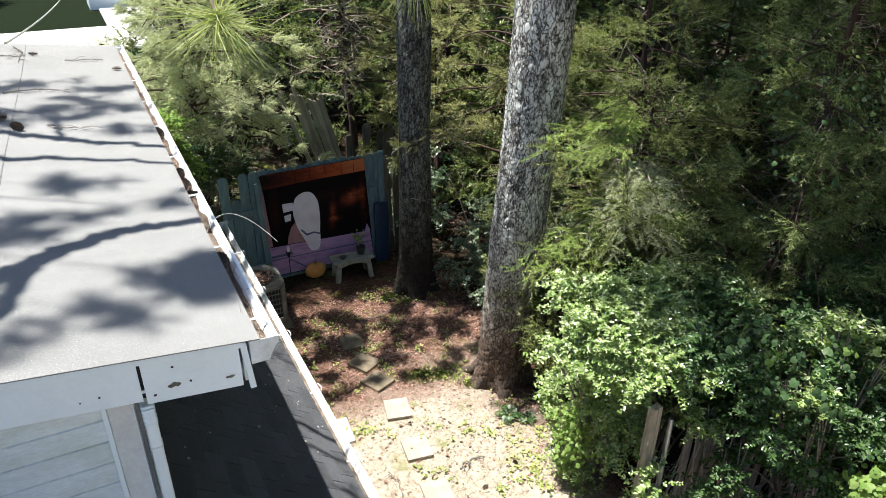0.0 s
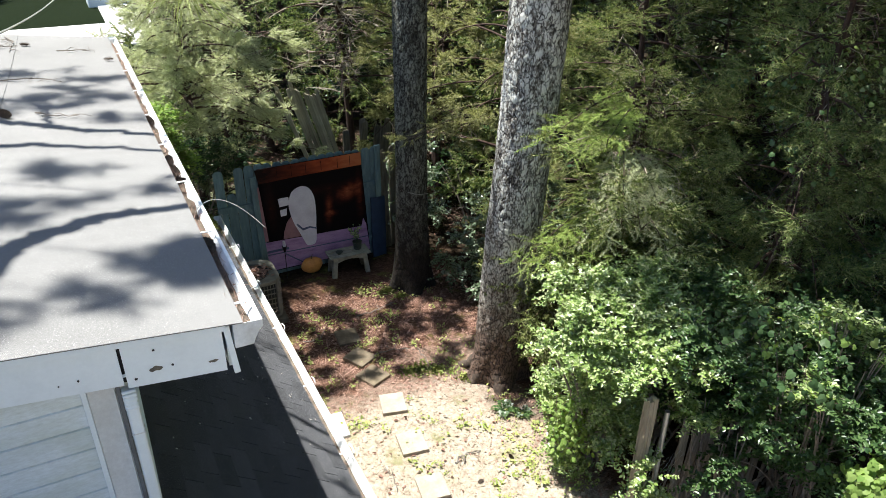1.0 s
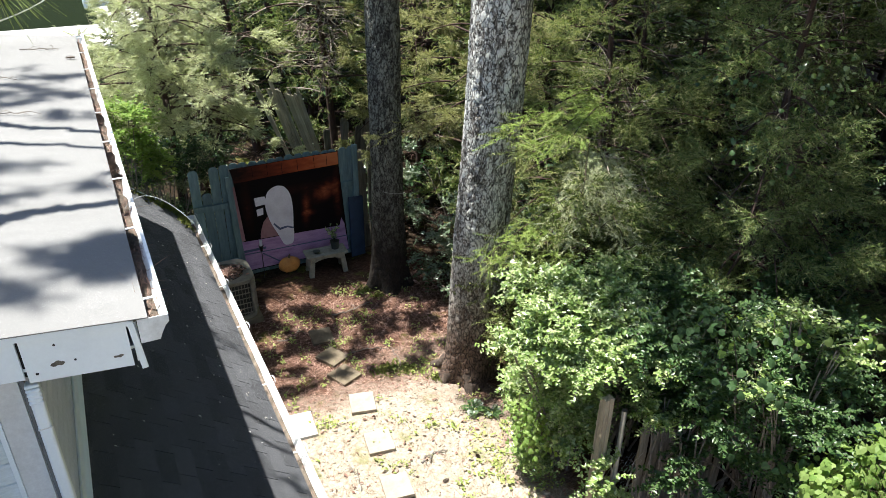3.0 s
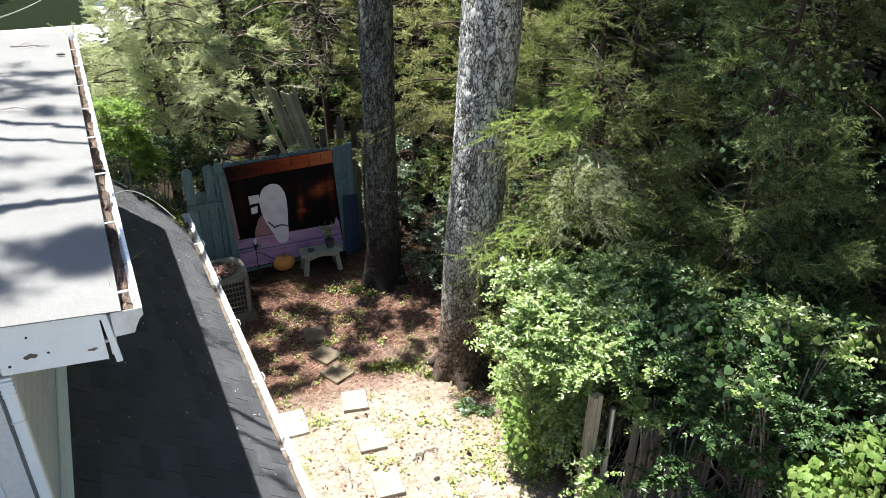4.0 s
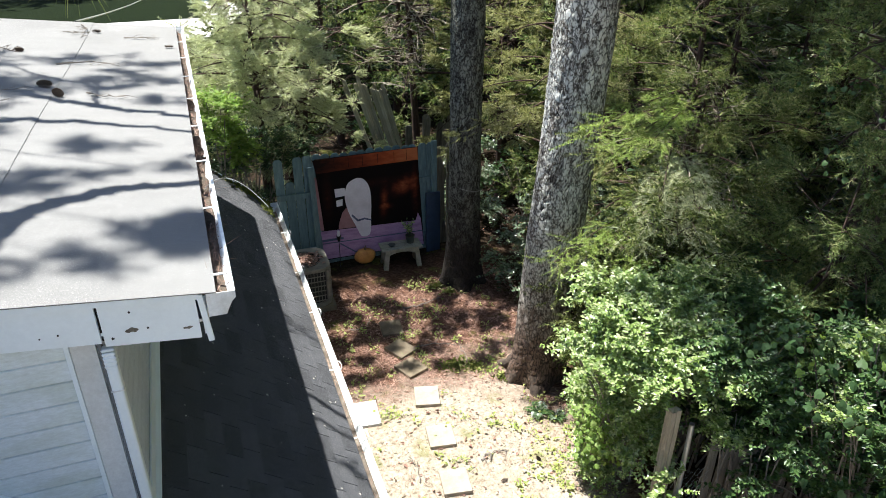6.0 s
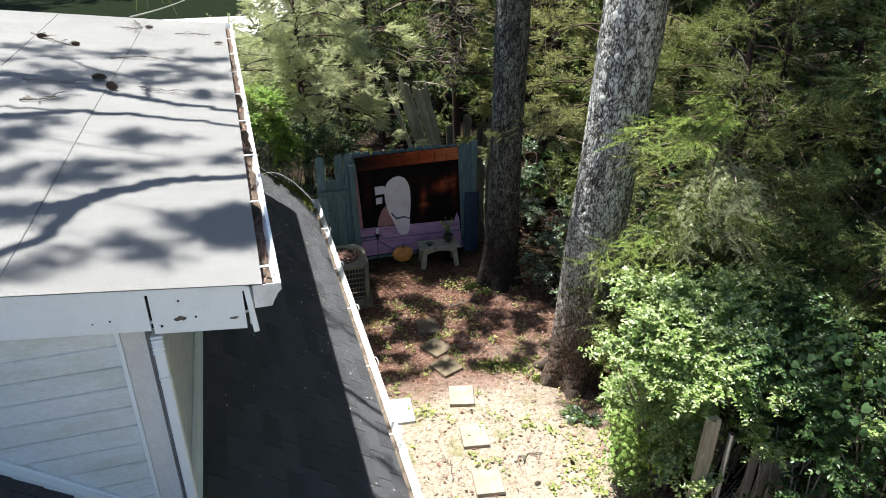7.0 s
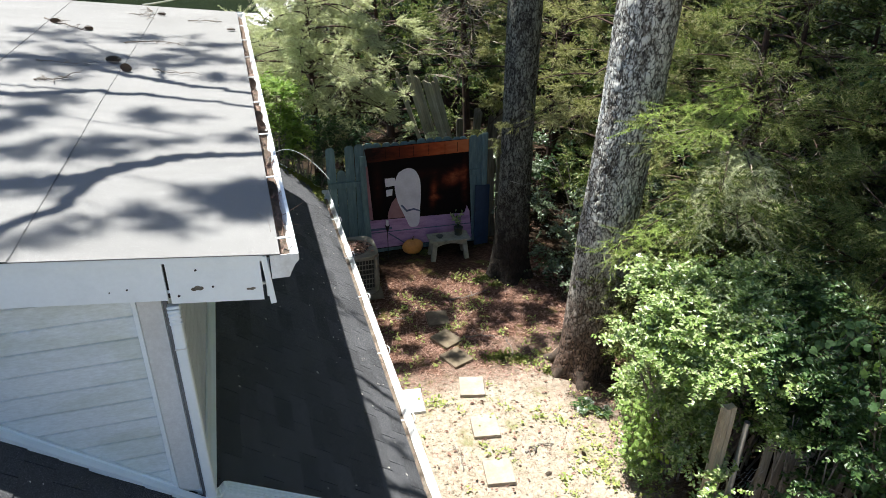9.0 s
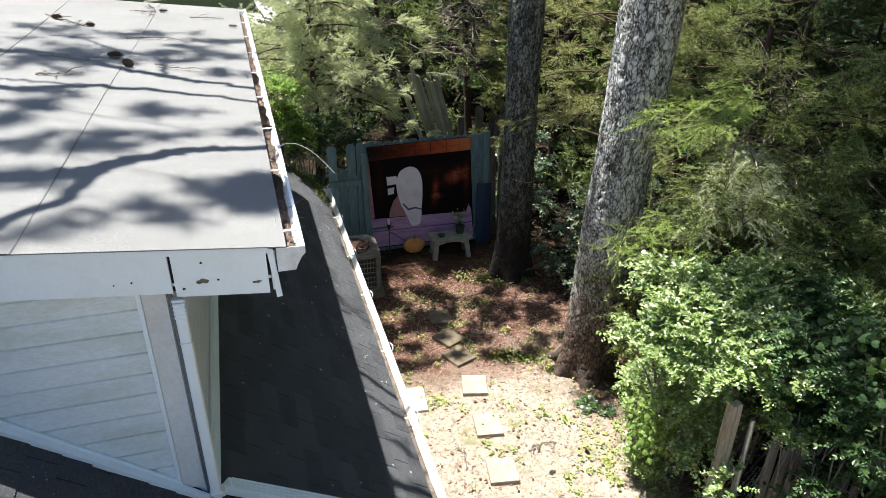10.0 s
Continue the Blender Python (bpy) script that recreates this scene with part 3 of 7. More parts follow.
def build_house():
    ridge = -1.6
    t = 0.13
    deck = [(ROOF_EDGE, low_z(ROOF_EDGE) - 0.012), (ridge, low_z(ridge) - 0.012), (-5.13, low_z(ROOF_EDGE) - 0.012), (-5.13, low_z(ROOF_EDGE) - t), (ridge, low_z(ridge) - t - 0.03), (ROOF_EDGE, low_z(ROOF_EDGE) - t)]
    lower = part("lower_roof", prism(deck, "y", BACK_Y, 9.66), "shingle", house, "steep charcoal shingle roof")
    part("eave_fascia", block((ROOF_EDGE - 0.03, BACK_Y, low_z(ROOF_EDGE) - 0.2), (ROOF_EDGE - 0.002, 9.66, low_z(ROOF_EDGE) - t - 0.002)), "white_paint", house)
    for y0 in (BACK_Y + 0.1, 9.3):
        gable = [(1.62, -0.3), (1.62, low_z(1.62) - t - 0.02), (ridge, low_z(ridge) - t - 0.05), (-4.8, low_z(1.62) - t - 0.02), (-4.8, -0.3)]
        part("gable_wall", prism(gable, "y", y0 + 0.02, y0 + 0.16), "vinyl", house)
    part("side_wall", block((1.5, BACK_Y + 0.26, -0.3), (1.62, 9.3, low_z(1.62) - t - 0.02)), "vinyl", house)
    part("side_wall", block((-4.8, BACK_Y + 0.26, -0.3), (-4.68, 9.3, low_z(1.62) - t - 0.02)), "vinyl", house)
    part("rake_trim", slanted(low_z, ridge, ROOF_EDGE, 9.662, 9.69, 0.16, 0.0), "white_paint", house)

    # dormer: low roof of roll roofing
    part("dormer_roof_deck", slanted(up_z, -1.56, 1.05, DORMER_Y + 0.012, FAR_Y, 0.03, -0.004), "old_wood", house)
    edges = [(1.075, 1.075), (-0.03, 0.165), (-0.85, -0.735), (-1.5, -1.48), (-1.57, -1.57)]
    for k in range(4):
        bm = bmesh.new()
        lap = 0.05 if k else 0.0
        n = 24
        rows = []
        for j in range(n + 1):
            f = j / n
            y = DORMER_Y - 0.022 + f * (FAR_Y + 0.03 - DORMER_Y)
            xr = edges[k][0] + f * (edges[k][1] - edges[k][0]) + lap + (0.006 * math.sin(9 * f + k) if k else 0)
            xl = edges[k + 1][0] + f * (edges[k + 1][1] - edges[k + 1][0])
            row = []
            for i in range(7):
                x = xr + (xl - xr) * i / 6
                over = 0.002 + 0.0028 * k + 0.0012 * noise.noise(Vector((x * 1.7, y * 1.7, k)))
                row.append((bm.verts.new((x, y, up_z(x) + over)), bm.verts.new((x, y, up_z(x) - 0.003))))
            rows.append(row)
        for j in range(n):
            for i in range(6):
                a, b, c, d = rows[j][i], rows[j][i + 1], rows[j + 1][i + 1], rows[j + 1][i]
                bm.faces.new((a[0], d[0], c[0], b[0]))
            bm.faces.new((rows[j][0][1], rows[j + 1][0][1], rows[j + 1][0][0], rows[j][0][0]))
        for i in range(6):
            a, b = rows[0][i], rows[0][i + 1]
            bm.faces.new((a[1], a[0], b[0], b[1]))
        bmesh.ops.recalc_face_normals(bm, faces=bm.faces)
        sheet = part("roofing_sheet", bm, "roll_roof", house, "light grey mineral roll roofing")
        if k:
            bead = Soup()
            line = []
            for j in range(0, 49):
                f = j / 48
                y = DORMER_Y - 0.022 + f * (FAR_Y + 0.03 - DORMER_Y)
                x = edges[k][0] + f * (edges[k][1] - edges[k][0]) + lap + 0.006 * math.sin(9 * f + k) + 0.003
                line.append((x, y, up_z(x) + 0.0035 + 0.0028 * (k - 1)))
            bead.tube(line, [0.0019 + 0.0008 * math.sin(j * 1.7) for j in range(49)], 5)
            bead.build("tar_seam", "tar", sheet)

    # rake boards facing the yard
    left = part("rake_board", slanted(up_z, -1.56, 0.583, DORMER_Y, DORMER_Y + 0.024, 0.222, -0.034), "white_paint", house, "weathered white painted board")
    right = part("rake_board", slanted(up_z, 0.596, 0.985, DORMER_Y - 0.002, DORMER_Y + 0.024, 0.238, -0.034), "white_paint", house, "weathered white painted board with a knot")
    part("rake_backing", slanted(up_z, 0.50, 0.70, DORMER_Y + 0.026, DORMER_Y + 0.04, 0.225, -0.034), "dark_gap", house)
    part("drip_edge", slanted(up_z, -1.56, 1.0, DORMER_Y - 0.016, DORMER_Y + 0.01, 0.033, -0.005), "white_paint", house, "white metal drip edge")
    strip = block((0, 0, -0.245), (0.026, 0.022, 0.0), 0.002)
    ob = part("end_strip", strip, "white_paint", house)
    ob.matrix_basis = pose(0.990, DORMER_Y - 0.014, up_z(1.0) - 0.014, 0, -5, 0)
    part("soffit", slanted(up_z, -1.56, 0.98, DORMER_Y + 0.025, WALL_Y - 0.01, 0.20, -0.185), "white_paint", house)
    part("eave_board", block((1.0, DORMER_Y + 0.03, 3.88), (1.026, FAR_Y, 4.085)), "white_paint", house)
    part("eave_soffit", block((0.548, WALL_Y, 3.90), (1.0, FAR_Y, 3.915)), "white_paint", house)
    for x, dz, rx, rz in ((0.71, 0.165, 0.026, 0.011), (0.935, 0.178, 0.020, 0.006), (0.715, 0.075, 0.005, 0.005), (0.63, 0.20, 0.006, 0.006), (0.775, 0.16, 0.005, 0.005), (0.43, 0.16, 0.004, 0.004), (0.36, 0.17, 0.003, 0.003)):
        bm = bmesh.new()
        ring = [bm.verts.new((x + rx * math.cos(a) * (1 + 0.12 * math.sin(3 * a + x * 40)), DORMER_Y - 0.0035, up_z(x) - dz + rz * math.sin(a) * (1 + 0.3 * math.sin(5 * a + x * 9)))) for a in np.linspace(0, 2 * math.pi, 22, endpoint=False)]
        bm.faces.new(ring)
        ext = bmesh.ops.extrude_face_region(bm, geom=bm.faces[:])
        bmesh.ops.translate(bm, vec=(0, 0.003, 0), verts=[v for v in ext["geom"] if isinstance(v, bmesh.types.BMVert)])
        part("bare_spot", bm, "old_wood" if rx > 0.01 else "dark_gap", right if x > 0.59 else left, "bare wood where the paint has peeled")

    # dormer cheek wall with lap siding
    core = [(0.548, low_z(0.548) - 0.05), (0.548, up_z(0.548) - 0.06), (-1.5, up_z(-1.5) - 0.06), (-1.5, low_z(-1.5) - 0.08)]
    cheek = part("cheek_wall", prism(core, "y", WALL_Y, WALL_Y + 0.12), "vinyl", house)
    for i in range(12):
        zb = 2.80 + 0.116 * i
        x0 = 2.05 - (zb + 0.116 - 1.42) / PITCH - 0.03
        prof = [(WALL_Y, zb), (WALL_Y - 0.016, zb), (WALL_Y - 0.017, zb + 0.003), (WALL_Y - 0.010, zb + 0.100), (WALL_Y - 0.003, zb + 0.106), (WALL_Y - 0.002, zb + 0.1155), (WALL_Y, zb + 0.1155)]
        if up_z(0.43) - 0.05 > zb + 0.1155 and x0 < 0.42:
            part("siding_board", prism(prof, "x", max(x0, -1.5), 0.425), "vinyl", cheek, "white vinyl lap siding with faint mildew")
    part("corner_board", block((0.436, WALL_Y - 0.022, low_z(0.43) - 0.02), (0.540, WALL_Y + 0.002, up_z(0.5) - 0.05), 0.003), "trim_grey", house, "greyish white vinyl corner post")
    part("corner_channel", block((0.415, WALL_Y - 0.028, low_z(0.43) - 0.02), (0.4355, WALL_Y + 0.002, up_z(0.43) - 0.05), 0.002), "white_paint", house)
    # dark strip in place of the shaded gap between corner post and downspout
    part("corner_return", block((0.543, WALL_Y - 0.012, low_z(0.55) - 0.02), (0.560, WALL_Y + 0.03, up_z(0.6) - 0.05), 0.002), "flashing", house)
    part("base_channel", slanted(lambda x: low_z(x) + 0.045, -1.5, 0.43, WALL_Y - 0.030, WALL_Y - 0.018, 0.03), "white_paint", house)
    part("base_flashing", slanted(lambda x: low_z(x) + 0.030, -1.5, 0.56, WALL_Y - 0.078, WALL_Y - 0.0305, 0.034), "white_paint", house, "white metal step flashing")
    # dormer front wall
    front = part("dormer_wall", block((0.43, WALL_Y + 0.121, low_z(0.55) - 0.08), (0.548, 9.0, 3.91)), "vinyl", house)
    for i in range(11):
        zb = low_z(0.55) + 0.02 + 0.116 * i
        prof = [(0.548, zb), (0.564, zb), (0.565, zb + 0.004), (0.561, zb + 0.066), (0.553, zb + 0.084), (0.551, zb + 0.1155), (0.548, zb + 0.1155)]
        # bluish boards counter the warm bounce light on this wall
        part("siding_board", prism(prof, "y", WALL_Y + 0.03, 9.0), "cool_siding", front)
    part("apron_flashing", prism([(0.562, low_z(0.562) + 0.11), (0.574, low_z(0.562) + 0.11), (0.577, low_z(0.577) + 0.016), (0.604, low_z(0.604) + 0.014), (0.604, low_z(0.604) + 0.009), (0.562, low_z(0.562) - 0.01)], "y", WALL_Y + 0.03, 9.0), "white_paint", house, "white metal apron flashing")

    gutter("dormer_gutter", 1.03, 4.105, 2.80, 9.16, [2.93 + 0.765 * i for i in range(9)], "dirty white metal gutter full of pine debris")
    gutter("eave_gutter", 1.935, 1.468, BACK_Y - 0.02, 9.68, [1.49 + 1.015 * i for i in range(9)], "dirty white metal eave gutter", True)

    # downspout down the corner, then across the lower roof
    spout = part("downspout", block((0.566, WALL_Y - 0.078, low_z(0.59) + 0.07), (0.616, WALL_Y - 0.022, 3.86), 0.010), "white_paint", house, "white metal downspout")
    for k in range(5):
        a = radians(9 * k)
        part("elbow_ring", block((-0.028, -0.030, -0.008), (0.028, 0.030, 0.008), 0.007, pose(0.591, WALL_Y - 0.050, 3.80 + 0.020 * k, -3 * k, 0, 0)), "white_paint", spout)
    part("seam_band", block((0.563, WALL_Y - 0.080, 3.66), (0.619, WALL_Y - 0.020, 3.667), 0.003), "trim_grey", spout)
    run = Vector((1, 0.26, -PITCH)).normalized()
    nor = Vector((PITCH, 0, 1)).normalized()
    side = nor.cross(run)
    at = Vector((0.565, 2.955, low_z(0.565) + 0.014))
    m = Matrix((run, side, nor)).transposed().to_4x4()
    m.translation = at
    bm = block((0.07, -0.045, 0.0), (1.86, 0.045, 0.052), 0.012)
    for j in range(4):
        y = -0.033 + 0.022 * j
        box(bm, (0.09, y - 0.004, 0.051), (1.84, y + 0.004, 0.0575))
    roofpipe = part("roof_downspout", bm, "white_paint", house, "ribbed white downspout lying across the shingles")
    roofpipe.matrix_basis = m
    for k in range(7):
        f = k / 6
        p = Vector((0.591, WALL_Y - 0.050, low_z(0.59) + 0.09)).lerp(at + run * 0.08 + nor * 0.026, f) + Vector((-0.03, -0.02, -0.02)) * math.sin(f * math.pi) * 0.6
        a = Vector((0, 0, -1)).lerp(run, f).normalized()
        q = a.to_track_quat("Z", "Y").to_matrix().to_4x4()
        q.translation = p
        part("elbow_ring", block((-0.030, -0.030, -0.014), (0.030, 0.030, 0.014), 0.010, q), "white_paint", spout)
    return lower


lower_roof = build_house()


def build_shingles():
    th = math.atan(PITCH)
    wide, show = 0.305, 0.143
    basis = Matrix(((0, -math.cos(th), math.sin(th)), (1, 0, 0), (0, math.sin(th), math.cos(th)))).to_4x4()

    def wedge(w):
        h = w / 2 - 0.003
        return [(-h, 0, -0.004), (h, 0, -0.004), (h, 0.19, -0.006), (-h, 0.19, -0.006), (-h, 0, 0.008), (h, 0, 0.008), (h, 0.19, -0.001), (-h, 0.19, -0.001)]

    quads = [(0, 3, 2, 1), (4, 5, 6, 7), (0, 1, 5, 4), (1, 2, 6, 5), (2, 3, 7, 6), (3, 0, 4, 7)]
    me = bpy.data.meshes.new("shingle")
    me.from_pydata(wedge(wide), [], quads)
    me.materials.append(M["shingle"])
    rest = Soup()
    tv, tf = np.array(wedge(wide)), np.array(quads)
    mats, rng = [], np.random.default_rng(5)
    for c in range(31):
        s = c * show
        x = ROOF_EDGE + 0.012 - s * math.cos(th)
        z = low_z(ROOF_EDGE) - 0.01 + s * math.sin(th)
        y = BACK_Y + 0.15 + (0.1525 if c % 2 else 0.0) + (c % 3) * 0.04
        while y < 9.7:
            m = basis.copy()
            m.translation = (x, y, z)
            hidden = x < 0.5 and 2.95 < y
            if not hidden and y < 9.55:
                if 2.9 < y and x > 0.55:
                    shared("shingle", me, m @ pose(0, rng.normal() * 0.002, 0, rng.normal() * 0.25, 0, rng.normal() * 0.25), lower_roof)
                else:
                    mats.append(np.array(m))
            y += wide
    rest.many((tv, tf), mats)
    tagged(rest.build("shingle_field", "shingle", lower_roof), kind="stuff")


# ---- yard things ----
def stepping_stone(x, y, turn, w=0.30, d=0.34, pale=False, tilt=0.0):
    bm = block((-w / 2, -d / 2, 0), (w / 2, d / 2, 0.05), 0.006)
    bmesh.ops.subdivide_edges(bm, edges=[e for e in bm.edges if e.calc_length() > 0.1], cuts=4, use_grid_fill=True)
    for v in bm.verts:
        v.co.z += 0.004 * noise.noise(v.co * 9 + Vector((x, y, 0)))
        v.co.x += 0.003 * noise.noise(v.co * 14 + Vector((y, x, 0)))
    ob = mesh_object("stepping_stone", bm, "pale_stone" if pale else ("mossy_stone" if y > 7.0 else "stone"))
    ob.matrix_basis = pose(x, y, lift(x, y) - 0.002, tilt, tilt * 0.6, turn)
    return tagged(ob, "pale square concrete slab half under the eave" if pale else ("mossy brown stepping stone half sunk in pine straw" if y > 7.0 else "square tan concrete stepping stone set in sandy soil"), "stepping stone", "stepping stones across the yard")


for sx, sy, st, tl in ((3.11, 5.09, -9, 0), (3.19, 5.77, -9, 0.5), (3.26, 6.47, -14, 1), (3.25, 7.08, 22, -1.5), (3.25, 7.55, 28, 1), (3.28, 8.10, -6, 1)):
    stepping_stone(sx, sy, st, tilt=tl)
stepping_stone(2.42, 6.43, -6, 0.42, 0.42, True)


def air_conditioner(x, y):
    ac = thing("air_conditioner", "old beige outdoor condenser unit littered with dry leaves", "air conditioner", at=(x, y, lift(x, y)))
    w, h = 0.35, 0.66
    part("concrete_pad", block((-0.38, -0.38, -0.05), (0.38, 0.38, 0.035), 0.01), "mossy_stone", ac)

    def rounded(r, z0, z1, n=8, c=0.19):
        out = []
        for qx, qy, a0 in ((1, 1, 0), (-1, 1, 90), (-1, -1, 180), (1, -1, 270)):
            for k in range(n):
                a = radians(a0 + 90 * k / (n - 1))
                out.append((qx * (r - c) + c * math.cos(a), qy * (r - c) + c * math.sin(a)))
        return prism(out, "z", z0, z1)

    part("core", rounded(w - 0.03, 0.06, h - 0.05), "ac_dark", ac, "dark cooling fins")
    part("base_pan", rounded(w, 0.03, 0.09), "ac_paint", ac)
    top = part("top_panel", rounded(w + 0.005, h - 0.05, h), "ac_paint", ac, "stained beige top")
    for a in range(4):
        px, py = ((1, 1), (-1, 1), (-1, -1), (1, -1))[a]
        part("corner_post", block((px * (w - 0.055) - 0.03, py * (w - 0.055) - 0.03, 0.08), (px * (w - 0.055) + 0.03, py * (w - 0.055) + 0.03, h - 0.04), 0.018), "ac_paint", ac)
    slat = mesh_of("grille_bar", block((-w + 0.10, -w - 0.004, -0.006), (w - 0.10, -w + 0.006, 0.006)), "ac_paint")
    wire = mesh_of("grille_wire", block((-0.003, -w - 0.005, 0.09), (0.003, -w + 0.001, h - 0.05)), "ac_paint")
    for side in range(4):
        for k in range(7):
            shared("grille_bar", slat, pose(0, 0, 0.14 + 0.08 * k, 0, 0, 90 * side), ac)
        for k in range(11):
            shared("grille_wire", wire, pose(0, 0, 0, 0, 0, 90 * side) @ pose(-0.225 + 0.045 * k, 0, 0), ac)
    bm = bmesh.new()
    bmesh.ops.create_cone(bm, cap_ends=True, segments=32, radius1=0.25, radius2=0.25, depth=0.006)
    bmesh.ops.translate(bm, vec=(0, 0, h + 0.004), verts=bm.verts)
    part("fan_opening", bm, "ac_dark", top, "dark fan opening")
    for k in range(7):
        s = Soup()
        r = 0.05 + 0.033 * k
        s.tube([(r * math.cos(a), r * math.sin(a), h + 0.014) for a in np.linspace(0, 2 * math.pi, 33)], [0.0035] * 33, 5)
        s.build("guard_ring", "ac_paint", top)
    s = Soup()
    rng = np.random.default_rng(3)
    leaf = leaf_template(0.5, 0.15)
    p = np.c_[rng.normal(0.03, 0.10, 240).clip(-0.24, 0.24), rng.normal(-0.04, 0.09, 240).clip(-0.24, 0.24), np.full(240, h + 0.018) + rng.random(240) * 0.02]
    s.many(leaf, frames(p, unit(rng, 240) * [1, 1, 0.2], unit(rng, 240) * 0.3 + [0, 0, 1], rng.uniform(0.05, 0.09, 240)))
    pile = s.build("leaf_litter", "straw")
    pile.matrix_basis = pose(x, y, lift(x, y))
    tagged(pile, "dry brown leaves piled on the condenser top", "leaf litter", kind="stuff")
    return ac


def leaf_template(width=0.45, fold=0.12):
    """A leaf one unit long along y, folded along its midrib."""
    w = width / 2
    v = np.array([(0, 0, 0), (-w, 0.27, fold), (-w * 0.85, 0.66, fold), (0, 1.0, -0.04), (w * 0.85, 0.66, fold), (w, 0.27, fold)])
    f = np.array([(0, 3, 2, 1), (0, 5, 4, 3)])
    return v, f


def lobed_template(fold=0.1):
    """A broad lobed vine leaf of six quads, one unit long."""
    out = [(0, 0.0), (-0.30, -0.12), (-0.52, 0.18), (-0.47, 0.42), (-0.40, 0.66), (-0.20, 0.80), (0, 1.0), (0.20, 0.80), (0.40, 0.66), (0.47, 0.42), (0.52, 0.18), (0.30, -0.12)]
    v = np.array([(x, y, -0.35 * fold * (abs(x) * 3) - 0.25 * fold * y) for x, y in out] + [(0, 0.38, 0.06)])
    f = np.array([(12, 0, 1, 2), (12, 2, 3, 4), (12, 4, 5, 6), (12, 6, 7, 8), (12, 8, 9, 10), (12, 10, 11, 0)])
    return v, f


def picket_mesh(w, h, t=0.018, clip=0.035, lean=0.0):
    prof = [(-w / 2, 0), (w / 2, 0), (w / 2 + lean, h - clip), (w / 2 - clip * 0.9 + lean, h), (-w / 2 + clip * 0.9 + lean, h), (-w / 2 + lean, h - clip)]
    return prism(prof, "y", -t / 2, t / 2)


FENCE_Y = 10.05


def teal_fence():
    f = thing("picket_fence", "faded teal dog-eared picket fence with a broken picket", "fence", at=(2.10, FENCE_Y, 0))
    rng = np.random.default_rng(8)
    n, step = 18, 0.1395
    for i in range(n):
        top = 1.985 + 0.012 * math.sin(i * 0.7) + rng.normal() * 0.006
        if i == 1:
            top = 1.60
        ob = part("picket", picket_mesh(0.134, top - 0.08), "teal", f)
        ob.matrix_basis = pose(0.069 + step * i, 0, 0.08, 0, rng.normal() * 0.25, 0)
    for z, x0, x1 in ((1.37, 0.0, n * step), (0.42, 0.0, n * step)):
        part("rail", block((x0, -0.05, z - 0.045), (x1, -0.0105, z + 0.045), 0.004), "teal", f)
    part("end_post", block((n * step - 0.075, -0.095, 0.06), (n * step + 0.015, -0.0115 - 0.04, 2.02), 0.006), "teal", f)
    slat = part("front_board", block((-0.045, -0.012, 0.0), (0.045, 0.012, 1.62), 0.003), "teal", f)
    slat.matrix_basis = pose(0.56, -0.105, 0.22, 0, -1.5, 0)
    return f


def flat_shape(points, y, t=0.003):
    return prism(points, "y", y - t, y)


